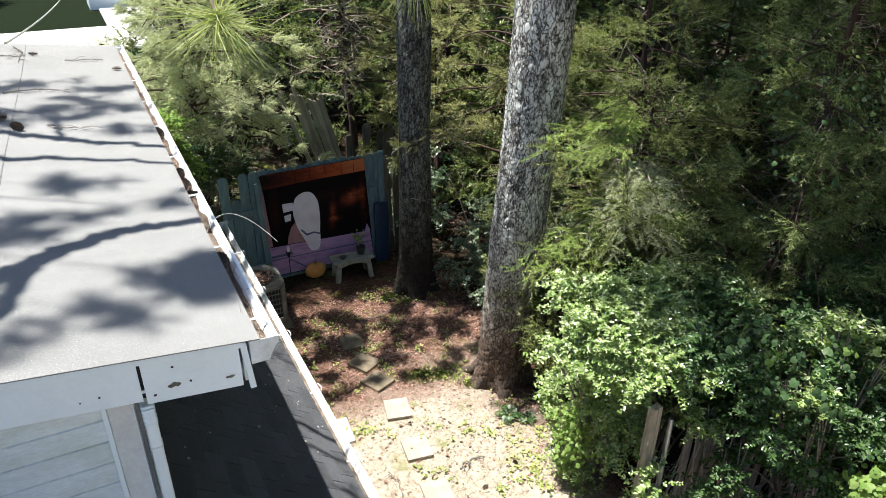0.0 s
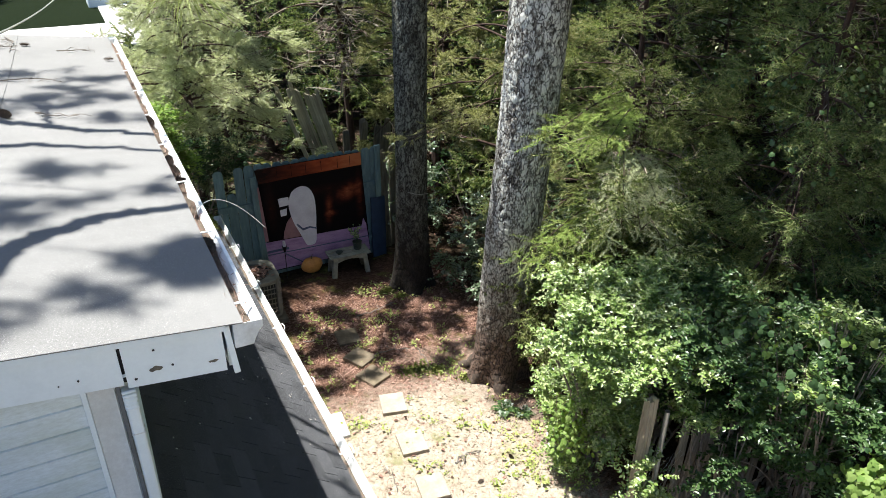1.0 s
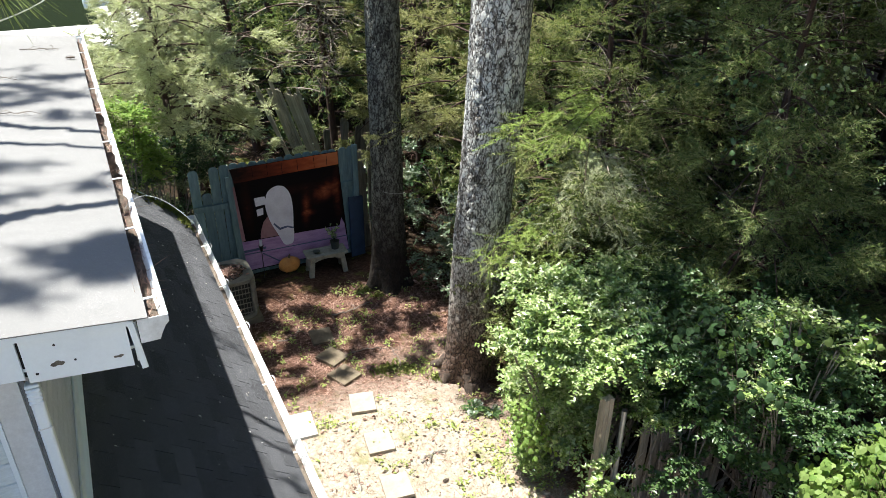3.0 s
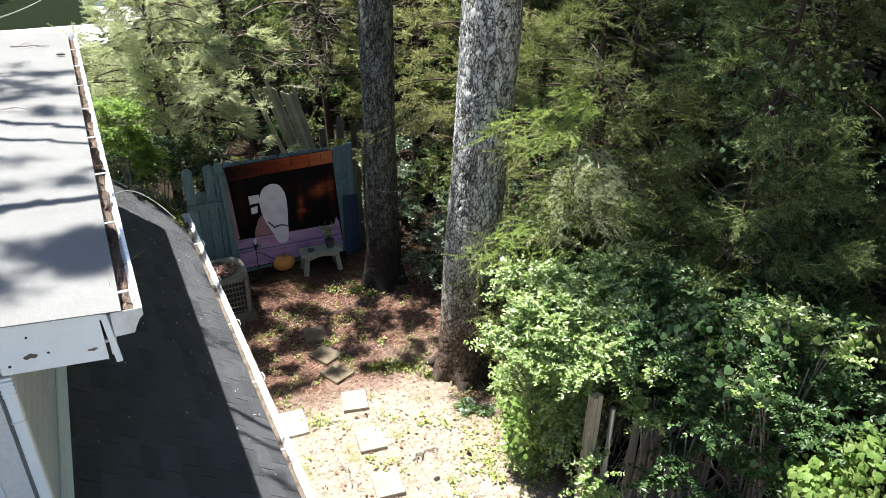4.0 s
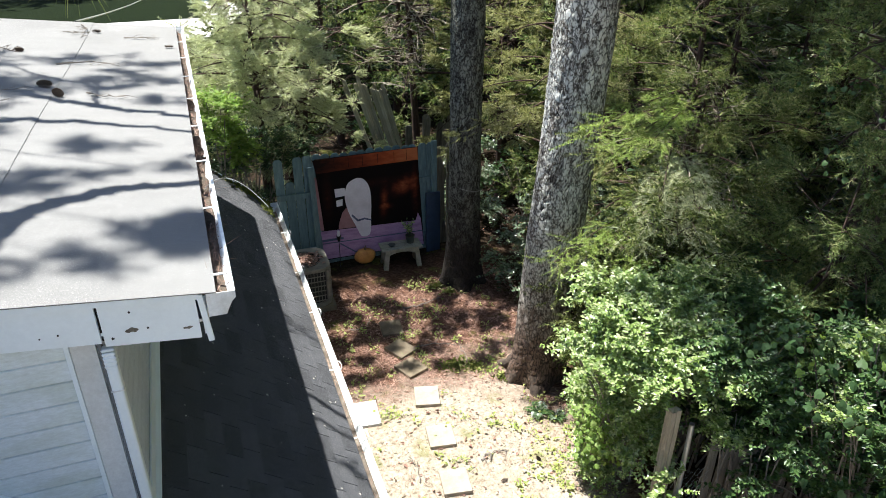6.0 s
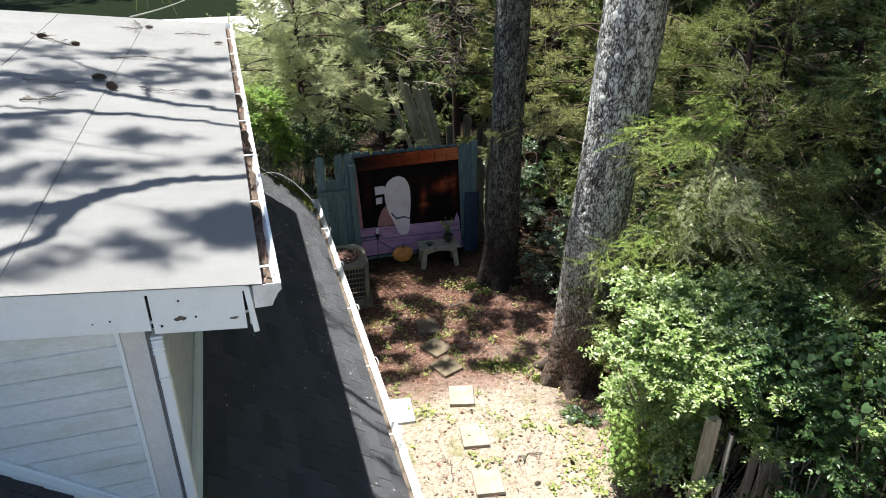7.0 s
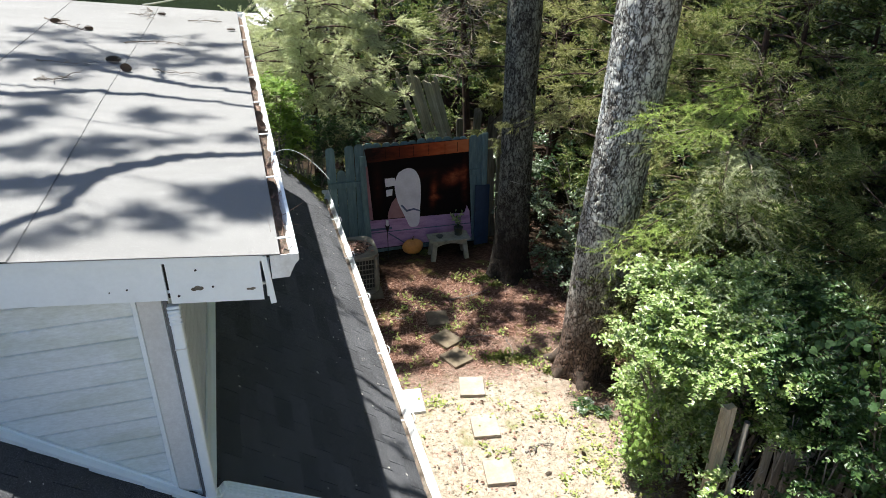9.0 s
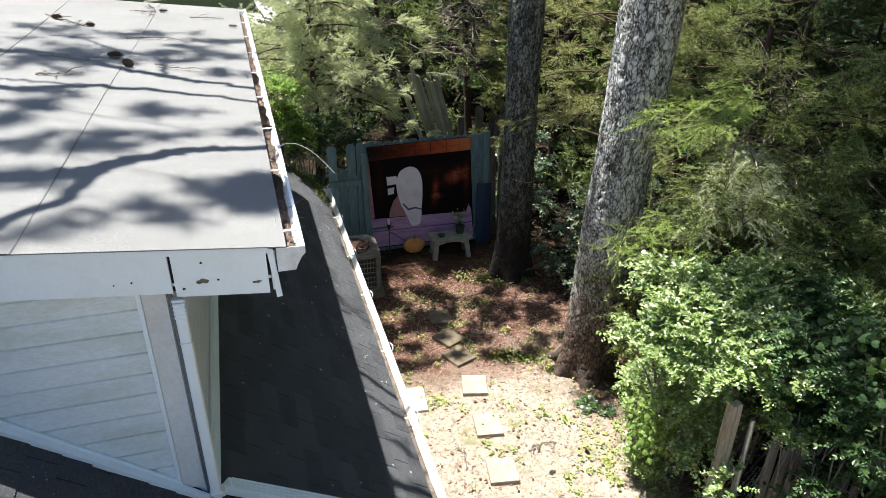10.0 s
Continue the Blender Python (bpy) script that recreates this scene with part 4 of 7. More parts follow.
def banner():
    b = thing("printed_banner", "stable scene banner with a white shape hung on the fence", "banner", at=(0, 0, 0))
    y = FENCE_Y - 0.075
    bm = bmesh.new()
    nx, nz = 24, 20
    grid = []
    for j in range(nz + 1):
        v = j / nz
        row = []
        for i in range(nx + 1):
            u = i / nx
            x = (2.745 + 0.055 * v * -1) + u * (1.655 - 0.04 * v)
            z = 0.22 + 1.72 * v + 0.01 * u
            row.append(bm.verts.new((x, y + 0.006 + 0.005 * math.sin(5 * u + 3 * v) + 0.003 * math.sin(17 * u), z)))
        grid.append(row)
    for j in range(nz):
        for i in range(nx):
            bm.faces.new((grid[j][i], grid[j][i + 1], grid[j + 1][i + 1], grid[j + 1][i])).smooth = True
    ext = bmesh.ops.extrude_face_region(bm, geom=bm.faces[:])
    bmesh.ops.translate(bm, vec=(0, 0.004, 0), verts=[v for v in ext["geom"] if isinstance(v, bmesh.types.BMVert)])
    part("cloth", bm, "print_stable", b, "dark printed cloth")
    fy = y - 0.006
    part("print", flat_shape([(2.66, 1.935), (2.70, 1.71), (3.30, 1.735), (4.31, 1.745), (4.305, 1.95)], fy), "print_red", b, "red board print")
    for x in (2.98, 3.20, 3.42, 3.66, 3.92, 4.12):
        part("print", flat_shape([(x, 1.76), (x + 0.006, 1.76), (x + 0.006, 1.92), (x, 1.92)], fy - 0.004), "print_stable", b)
    part("print", flat_shape([(2.73, 0.245), (2.70, 0.745), (3.34, 0.725), (4.26, 0.695), (4.30, 0.83), (4.345, 0.72), (4.395, 0.24)], fy), "print_pink", b, "lilac board print")
    part("print", flat_shape([(2.715, 0.535), (4.375, 0.505), (4.375, 0.49), (2.715, 0.52)], fy - 0.004), "print_blue", b)
    part("print", flat_shape([(2.71, 0.60), (3.05, 0.60), (3.05, 0.565), (2.71, 0.56)], fy - 0.008), "print_blue", b)
    part("print", flat_shape([(3.00, 0.50), (3.26, 0.29), (3.25, 0.275), (2.985, 0.485)], fy - 0.008), "print_blue", b)
    part("print", flat_shape([(2.665, 1.66), (2.70, 0.76), (2.755, 0.76), (2.70, 1.66)], fy), "print_blush", b)
    part("print", flat_shape([(2.985, 0.75), (3.00, 0.86), (3.06, 1.02), (3.13, 1.10), (3.24, 0.95), (3.30, 0.74)], fy - 0.004), "print_blush", b, "blush print")
    part("print", flat_shape([(2.96, 1.43), (3.12, 1.43), (3.13, 1.30), (2.97, 1.29)], fy), "print_white", b)
    part("print", flat_shape([(2.975, 1.235), (3.08, 1.25), (3.07, 1.14), (2.98, 1.13)], fy), "print_white", b)
    knots = np.array([(3.377, 0.556), (3.45, 0.56), (3.492, 0.607), (3.51, 0.75), (3.512, 0.87), (3.525, 1.03), (3.528, 1.18), (3.52, 1.33), (3.487, 1.45), (3.42, 1.54), (3.319, 1.568), (3.23, 1.54), (3.164, 1.485), (3.12, 1.36), (3.114, 1.229), (3.14, 1.08), (3.181, 0.946), (3.24, 0.81), (3.288, 0.691), (3.33, 0.59)])
    body = []
    for i in range(len(knots)):
        p, q, r, u = (knots[(i + k) % len(knots)] for k in (-1, 0, 1, 2))
        for f in (0.0, 0.25, 0.5, 0.75):
            body.append(tuple(0.5 * (2 * q + (r - p) * f + (2 * p - 5 * q + 4 * r - u) * f * f + (3 * q - p - 3 * r + u) * f ** 3)))
    part("print", flat_shape(body, fy - 0.008), "print_white", b, "plain white tapered print")
    part("print", flat_shape([(3.22, 0.97), (3.30, 0.87), (3.41, 0.885), (3.515, 0.84), (3.515, 0.815), (3.41, 0.855), (3.29, 0.835), (3.20, 0.95)], fy - 0.012), "print_blue", b, "slate blue print")
    return b


def bench(x, y, turn):
    b = thing("garden_bench", "small chipped cream wooden bench on bare soil", "bench", at=(x, y, lift(x, y) - 0.005))
    b.rotation_euler.z = radians(turn)
    for k in range(3):
        part("slat", block((-0.33, -0.155 + 0.105 * k, 0.335), (0.33, -0.058 + 0.105 * k, 0.36), 0.004), "bench", b)
    for s in (-1, 1):
        leg = [(-0.15, 0.0), (-0.09, 0.0), (-0.05, 0.12), (0.05, 0.12), (0.09, 0.0), (0.15, 0.0), (0.13, 0.334), (-0.13, 0.334)]
        ob = part("leg", prism(leg, "x", -0.036, 0.036), "bench", b)
        ob.matrix_basis = pose(s * 0.275, 0, 0, 0, s * -7, 0)
    arch = [(-0.26, 0.334), (-0.26, 0.24), (-0.20, 0.255), (-0.1, 0.285), (0, 0.295), (0.1, 0.285), (0.20, 0.255), (0.26, 0.24), (0.26, 0.334)]
    for yy in (-0.13, 0.115):
        part("apron", prism(arch, "y", yy, yy + 0.018), "bench", b)
    return b


def ribbed_pumpkin(x, y):
    p = thing("pumpkin", "faded orange decorative pumpkin leaning at the banner", "pumpkin", at=(x, y, lift(x, y)))
    bm = bmesh.new()
    rows = []
    for j in range(13):
        ph = math.pi * j / 12
        ring = []
        for i in range(48):
            a = 2 * math.pi * i / 48
            r = 0.165 * math.sin(ph) ** 0.8 * (1 - 0.09 * abs(math.sin(4 * a)) ** 0.5 + 0.05) + 0.002
            ring.append(bm.verts.new((r * math.cos(a), r * math.sin(a) * 0.6, 0.13 - 0.13 * math.cos(ph) * (1 - 0.12 * math.exp(-((ph - math.pi) ** 2) * 6)))))
        rows.append(ring)
    for j in range(12):
        for i in range(48):
            bm.faces.new((rows[j][i], rows[j][(i + 1) % 48], rows[j + 1][(i + 1) % 48], rows[j + 1][i])).smooth = True
    part("body", bm, "pumpkin", p)
    s = Soup()
    s.tube([(0, 0, 0.245), (0.004, 0, 0.28), (0.022, 0.004, 0.305)], [0.016, 0.011, 0.013], 7)
    s.build("stalk", "stalk", p)
    return p


def candle_stake(x, y):
    c = thing("garden_stake", "thin black iron garden stake with a cup", "garden stake", at=(x, y, lift(x, y) - 0.02))
    s = Soup()
    s.tube([(0, 0, 0), (0, 0, 0.5)], [0.006, 0.006], 6)
    s.build("rod", "black_iron", c)
    bm = bmesh.new()
    bmesh.ops.create_cone(bm, cap_ends=True, segments=14, radius1=0.018, radius2=0.038, depth=0.09)
    bmesh.ops.translate(bm, vec=(0, 0, 0.54), verts=bm.verts)
    part("cup", bm, "black_iron", c)
    bm = bmesh.new()
    bmesh.ops.create_cone(bm, cap_ends=True, segments=14, radius1=0.022, radius2=0.022, depth=0.10)
    bmesh.ops.translate(bm, vec=(0, 0, 0.62), verts=bm.verts)
    part("candle", bm, "print_white", c, "white candle")
    return c


def potted_plant(x, y, z):
    p = thing("potted_plant", "leggy green plant in a dark pot on the bench", "potted plant", at=(x, y, z))
    bm = bmesh.new()
    bmesh.ops.create_cone(bm, cap_ends=True, segments=20, radius1=0.055, radius2=0.075, depth=0.13)
    bmesh.ops.translate(bm, vec=(0, 0, 0.065), verts=bm.verts)
    part("pot", bm, "pot", p)
    rng = np.random.default_rng(12)
    s, l = Soup(), Soup()
    for k in range(7):
        d = unit(rng, 1)[0] * [1, 1, 0.2]
        tip = np.array([0, 0, 0.13]) + d * rng.uniform(0.06, 0.14) + [0, 0, rng.uniform(0.12, 0.26)]
        pts = bez((0, 0, 0.12), (d[0] * 0.03, d[1] * 0.03, 0.25), tip, 6)
        s.tube(pts, [0.003] * 6, 4)
        n = 9
        q = pts[rng.integers(2, 6, n)]
        l.many(leaf_template(0.5), frames(q, unit(rng, n) + [0, 0, 0.2], unit(rng, n) * 0.4 + [0, 0, 1], rng.uniform(0.04, 0.07, n)))
    s.build("stems", "dark_leaf", p)
    l.build("leaves", "privet", p)
    return p


air_conditioner(2.28, 9.2)
teal_fence()
banner()
bench(3.90, 9.66, -3)
potted_plant(4.07, 9.68, lift(3.90, 9.66) + 0.356)
ribbed_pumpkin(3.36, 9.86)
candle_stake(2.95, 9.84)
bowl = bmesh.new()
bmesh.ops.create_cone(bowl, cap_ends=True, segments=18, radius1=0.03, radius2=0.06, depth=0.035)
bowl_ob = mesh_object("small_dish", bowl, "pot")
bowl_ob.location = (3.75, 9.64, lift(3.90, 9.66) + 0.3735)
tagged(bowl_ob, "small dark dish lying on the cream bench", "dish")
tarp = block((-0.12, -0.02, 0.0), (0.12, 0.02, 1.10), 0.008)
bmesh.ops.subdivide_edges(tarp, edges=tarp.edges[:], cuts=3, use_grid_fill=True)
for tv_ in tarp.verts:
    tv_.co.y += 0.012 * noise.noise(tv_.co * 5)
tarp_ob = mesh_object("navy_board", tarp, "navy")
tarp_ob.matrix_basis = pose(4.535, 9.90, 0.06, -3, 1, 0)
tagged(tarp_ob, "narrow navy board leaning at the end of the teal fence", "board")


def old_fence(name, label, boards, material, x0, y0, x1, y1, top, lean, seed, jag=0.05, low=0.0, wide=0.94):
    """Weathered boards from one point of the plan to another."""
    f = thing(name, label, "fence", at=(x0, y0, low))
    rng = np.random.default_rng(seed)
    turn = math.degrees(math.atan2(y1 - y0, x1 - x0))
    long = math.hypot(x1 - x0, y1 - y0)
    w = long / boards
    for i in range(boards):
        h = top(i / max(1, boards - 1)) + rng.normal() * jag
        ob = part("board", picket_mesh(w * wide * rng.uniform(0.93, 1.05), h, 0.02, 0.02 + 0.03 * rng.random()), material, f)
        ob.matrix_basis = pose(0, 0, 0, 0, 0, turn) @ pose(w * (i + 0.5), rng.normal() * 0.01, 0, rng.normal() * 1.5, lean + rng.normal() * 2.0, rng.normal() * 3)
    part("rail", block((0, 0.015, 0.35), (long, 0.05, 0.43), 0.004, pose(0, 0, 0, 0, 0, turn)), material, f)
    return f


old_fence("board_fence", "leaning grey weathered board fence behind the teal one", 13, "sunlit_board", 4.50, 12.55, 5.08, 12.3, lambda f: 2.45 - 0.2 * f, -17, 21, wide=1.4)
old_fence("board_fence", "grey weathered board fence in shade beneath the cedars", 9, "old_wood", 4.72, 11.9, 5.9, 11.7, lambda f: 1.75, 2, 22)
old_fence("board_fence", "short run of weathered boards beside the dark pine", 3, "old_wood", 4.74, 10.15, 5.1, 10.2, lambda f: 1.85, 1, 23)
old_fence("broken_fence", "broken grey weathered board fence overgrown by shrubs", 13, "old_wood", 5.02, 3.68, 6.0, 3.52, lambda f: 1.26 - 0.20 * f, 1, 24, 0.05, wide=1.18)
def split_post(w, h, d):
    """An old split post: rough faces, a lengthwise crack and a ragged top."""
    bm = bmesh.new()
    ring = [(-w, -d), (-w * 0.15, -d * 1.05), (-w * 0.05, -d * 0.5), (w * 0.06, -d), (w, -d * 0.9), (w * 0.95, d), (0, d * 1.05), (-w, d)]
    rows = []
    for j in range(15):
        z = h * j / 14
        row = []
        for k, (u, v) in enumerate(ring):
            r = 1 - 0.12 * (j / 14) ** 2 + 0.10 * noise.noise(Vector((k * 3.1, z * 2.2, 5)))
            ragged = 0.07 * noise.noise(Vector((k * 7.7, 3.0, 1.0))) if j == 14 else 0.0
            row.append(bm.verts.new((u * r + 0.02 * noise.noise(Vector((z * 0.9, 2, 0))), v * r, z + ragged)))
        rows.append(row)
    for j in range(14):
        for k in range(8):
            bm.faces.new((rows[j][k], rows[j][(k + 1) % 8], rows[j + 1][(k + 1) % 8], rows[j + 1][k]))
    top = bm.verts.new((0, 0, h - 0.05))
    for k in range(8):
        bm.faces.new((rows[14][k], rows[14][(k + 1) % 8], top))
    return bm


post = thing("fence_post", "sunbleached tan split wooden fence post", "fence post", at=(4.45, 3.60, 0))
part("shaft", split_post(0.055, 1.82, 0.04), "tan_wood", post)
pipe_post = Soup()
pipe_post.tube([(4.655, 3.58, 0), (4.65, 3.575, 0.9), (4.655, 3.58, 1.62)], [0.024] * 3, 12)
tagged(pipe_post.build("metal_post", "galvanized", None, True), "galvanized steel fence post beside the wooden post", "fence post")


def wire_mesh():
    s = Soup()
    for k in range(18):
        z = 0.25 + 0.05 * k
        s.tube([(4.50 + 0.04 * i, 3.52 + 0.01 * math.sin(i), z + 0.02 * (-1) ** (i + k)) for i in range(11)], [0.0009] * 11, 3)
    return tagged(s.build("wire_netting", "wire"), "thin wire netting hung on the fence posts", "wire netting")


wire_mesh()


# ---- pines ----
def plates(u, v, nu, seed):
    """Plated bark over (u, v) in cells, u closing after nu: height of the plate, 0 in the furrow, and a tone for each plate."""
    rng = np.random.default_rng(seed)
    nv = int(v.max()) + 4
    jit = rng.random((nv, nu, 2)) * 0.8 + 0.1
    tones = rng.random((nv, nu))
    iu, iv = np.floor(u).astype(int), np.floor(v).astype(int)
    d1 = np.full(u.shape, 9.0)
    d2 = np.full(u.shape, 9.0)
    tone = np.zeros(u.shape)
    for a in (-1, 0, 1):
        for b in (-1, 0, 1):
            cu, cv = iu + a, iv + b
            j = jit[cv % nv, cu % nu]
            d = np.hypot(cu + j[..., 0] - u, cv + j[..., 1] - v)
            closer = d < d1
            d2 = np.where(closer, d1, np.minimum(d2, d))
            tone = np.where(closer, tones[cv % nv, cu % nu], tone)
            d1 = np.where(closer, d, d1)
    return np.clip((d2 - d1) / 0.27, 0, 1), tone


def trunk(name, points, radii, material, parent, seed, fine_to=6.0, cell=(0.052, 0.120), depth=0.014):
    """A trunk along the points, with furrowed bark plates up to a height."""
    p = np.array(points, float)
    seg = np.r_[0, np.cumsum(np.linalg.norm(np.diff(p, axis=0), axis=1))]
    cut = np.interp(fine_to, p[:, 2], seg)
    s = np.r_[np.arange(0, cut, 0.019), np.linspace(cut, seg[-1], 60)]
    c = np.stack([np.interp(s, seg, p[:, k]) for k in range(3)], 1)
    for _ in range(20):
        c[1:-1] = 0.5 * c[1:-1] + 0.25 * (c[:-2] + c[2:])
    r = np.interp(s, seg, radii)
    sides = 100
    a = np.linspace(0, 2 * np.pi, sides, endpoint=False)
    nu = max(8, int(round(2 * np.pi * np.mean(radii[:4]) / cell[0])))
    U = np.broadcast_to(a[None] / (2 * np.pi) * nu, (len(s), sides))
    V = np.broadcast_to(s[:, None] / cell[1] + 1.5, (len(s), sides))
    k1 = 2 * np.pi / nu
    warp = 0.35 * np.sin(V * 1.3 + np.sin(U * 3 * k1) * 2) + 0.16 * np.sin(V * 3.7 + np.sin(U * 7 * k1) * 3)
    h, tone = plates(np.mod(U + warp, nu), V + 0.30 * np.sin(U * 9 * k1 + V * 0.7) + 0.20 * np.sin(U * 23 * k1 + V), nu, seed)
    h2, _ = plates(np.mod(U * 2, 2 * nu), V * 2.2, 2 * nu, seed + 2)
    rough = depth * h ** 0.6 * (0.75 + 0.4 * tone) + 0.0015 * h2
    flare = np.exp(-s / 0.28)[:, None] * (0.09 + 0.085 * np.sin(a * 5 + seed)[None])
    rad = r[:, None] * (1 + 0.03 * np.sin(2 * a + s[:, None] * 0.7)) + rough + flare
    v = np.stack([c[:, None, 0] + rad * np.cos(a), c[:, None, 1] + rad * np.sin(a), np.broadcast_to(c[:, None, 2], rad.shape)], -1)
    soup = Soup()
    i = np.arange(len(s) - 1)[:, None] * sides
    j = np.arange(sides)[None]
    soup.put(v.reshape(-1, 3), np.stack([i + j, i + (j + 1) % sides, i + sides + (j + 1) % sides, i + sides + j], -1).reshape(-1, 4))
    ob = soup.build(name, material, parent, True)
    for key, val in (("plate", h), ("tone", tone)):
        at = ob.data.attributes.new(key, "FLOAT", "POINT")
        at.data.foreach_set("value", val.astype(np.float32).ravel())
    return ob


def tuft_mats(rng, pos, along, n, length, spread=0.9):
    """Needles that fan out of one shoot."""
    along = np.array(along, float) / np.linalg.norm(along)
    d = along + unit(rng, n) * rng.uniform(0.35 * spread, spread, n)[:, None]
    d[:, 2] -= 0.10
    start = np.array(pos, float) - along * rng.uniform(0, 0.10, n)[:, None]
    return frames(start, d, unit(rng, n), length * rng.uniform(0.75, 1.1, n))


NEEDLE = (np.array([(-0.006, 0, 0), (0.006, 0, 0), (0.004, 0.6, -0.03), (-0.004, 0.6, -0.03), (0.0015, 1.0, -0.11), (-0.0015, 1.0, -0.11)]), np.array([(0, 1, 2, 3), (3, 2, 4, 5)]))
BROAD = (np.array([(-0.022, 0, 0), (0.022, 0, 0), (0.012, 1.0, -0.08), (-0.012, 1.0, -0.08)]), np.array([(0, 1, 2, 3)]))
STOUT = (np.array([(-0.011, 0, 0), (0.011, 0, 0), (0.006, 1.0, -0.08), (-0.006, 1.0, -0.08)]), np.array([(0, 1, 2, 3)]))
SHADE = np.array(SUN) / SUN.z


def clump(rng, soup, wood, at, size, tufts, needles=55, thick=1.0, long=0.21):
    """A bunch of needle tufts on short shoots."""
    for k in range(tufts):
        d = unit(rng, 1)[0] * [1, 1, 0.45]
        tip = np.array(at) + d * size * rng.uniform(0.5, 1.0)
        wood.tube([at, (np.array(at) + tip) / 2 + [0, 0, 0.02], tip], [0.009 * thick, 0.006 * thick, 0.004 * thick], 4)
        soup.many(BROAD if long < 0.2 and thick > 0.5 else STOUT, tuft_mats(rng, tip, d, needles, long))


def pine(label, points, radii, material, seed, limbs, patches, fine_to=4.7, needles=28, thick=1.0, long=0.21):
    """A pine: trunk, limbs given as point lists, and unseen crown patches added to cast shade (x, y, z where it falls,
    spread in x and y, height above it, how many).
    """
    t = thing("pine_tree", label, "pine tree", "pine trees")
    trunk("trunk", points, radii, material, t, seed, fine_to)
    rng = np.random.default_rng(seed + 40)
    wood, leaf = Soup(), Soup()
    p = np.array(points, float)
    for line, r0, r1 in limbs:
        q = np.array(line, float)
        k = np.linspace(0, len(q) - 1, 6 * (len(q) - 1) + 1)
        path = np.stack([np.interp(k, np.arange(len(q)), q[:, c]) for c in range(3)], 1)
        path[1:-1] += rng.normal(size=(len(path) - 2, 3)) * 0.018
        wood.tube(path, np.linspace(r0, r1, len(path)), 8)
    for x, y, z, sx, sy, up, count, size, tufts in patches:
        for _ in range(count):
            dh = up + rng.uniform(-0.8, 0.8)
            at = np.array([x + rng.uniform(-sx, sx), y + rng.uniform(-sy, sy), z]) + SHADE * dh
            clump(rng, leaf, wood, at, size * rng.uniform(0.7, 1.2), tufts, needles, thick, long)
            join = np.array([x, y, z]) + SHADE * up
            join = join + (at - join) * 0.3
            wood.tube(bez(join, (join + at) / 2 + [0, 0, 0.1], at, 6), np.linspace(0.010 * thick, 0.006 * thick, 6), 4)
        mid = np.array([x, y, z]) + SHADE * up
        stem = np.array([np.interp(mid[2] - 0.9, p[:, 2], p[:, c]) for c in range(3)])
        wood.tube(bez(stem, (stem + mid) / 2 + [0, 0, 0.6], mid, 10), np.linspace(0.035 * thick, 0.010 * thick, 10), 6)
    tagged(wood.build("branchwork", "limb", t, True), kind="stuff")
    leaf.build("crown", "needles", t)
    return t


def over_roof(up, points):
    """Points of a limb that lie above the roof, from where its shade falls on the sheets (x, y) and its height over them."""
    return [tuple(np.array((x, y, up_z(x))) + up * SHADE) for x, y in points]


limb_a = [(-6.0, 8.0, 7.6), (-4.2, 6.6, 8.5)] + over_roof(4.25, ((-1.9, 3.6), (-1.2, 3.52), (-0.6, 3.55), (-0.13, 3.62), (0.06, 3.66), (0.22, 3.72), (0.36, 3.87), (0.55, 3.99), (0.71, 4.05), (0.92, 4.08), (1.8, 4.2)))
limb_a1 = over_roof(4.25, ((0.24, 3.74), (0.12, 3.35), (-0.10, 3.02), (-0.40, 2.85), (-1.1, 2.75)))
limb_b = [(-6.0, 8.0, 8.6), (-4.0, 7.2, 9.3)] + over_roof(4.9, ((-1.3, 5.05), (-0.53, 5.19), (-0.27, 5.28), (0.01, 5.36), (0.33, 5.32), (0.57, 5.23), (0.95, 5.15), (1.7, 5.0)))
limb_b1 = over_roof(4.9, ((0.01, 5.36), (-0.37, 5.41), (-0.59, 5.46), (-1.3, 5.7)))
limb_c = [(-6.0, 8.0, 8.2), (-4.0, 7.6, 9.0)] + over_roof(4.9, ((-1.4, 6.35), (-0.62, 6.31), (-0.45, 6.31), (-0.2, 6.15), (0.02, 5.99), (0.29, 5.81), (0.47, 5.69), (0.64, 5.61), (0.96, 5.49), (1.5, 5.3)))
limb_c1 = over_roof(4.9, ((0.47, 5.69), (0.43, 5.95), (0.41, 6.15), (0.32, 6.35), (0.09, 6.48), (-0.09, 6.67), (-0.32, 6.96), (-0.57, 6.99)))

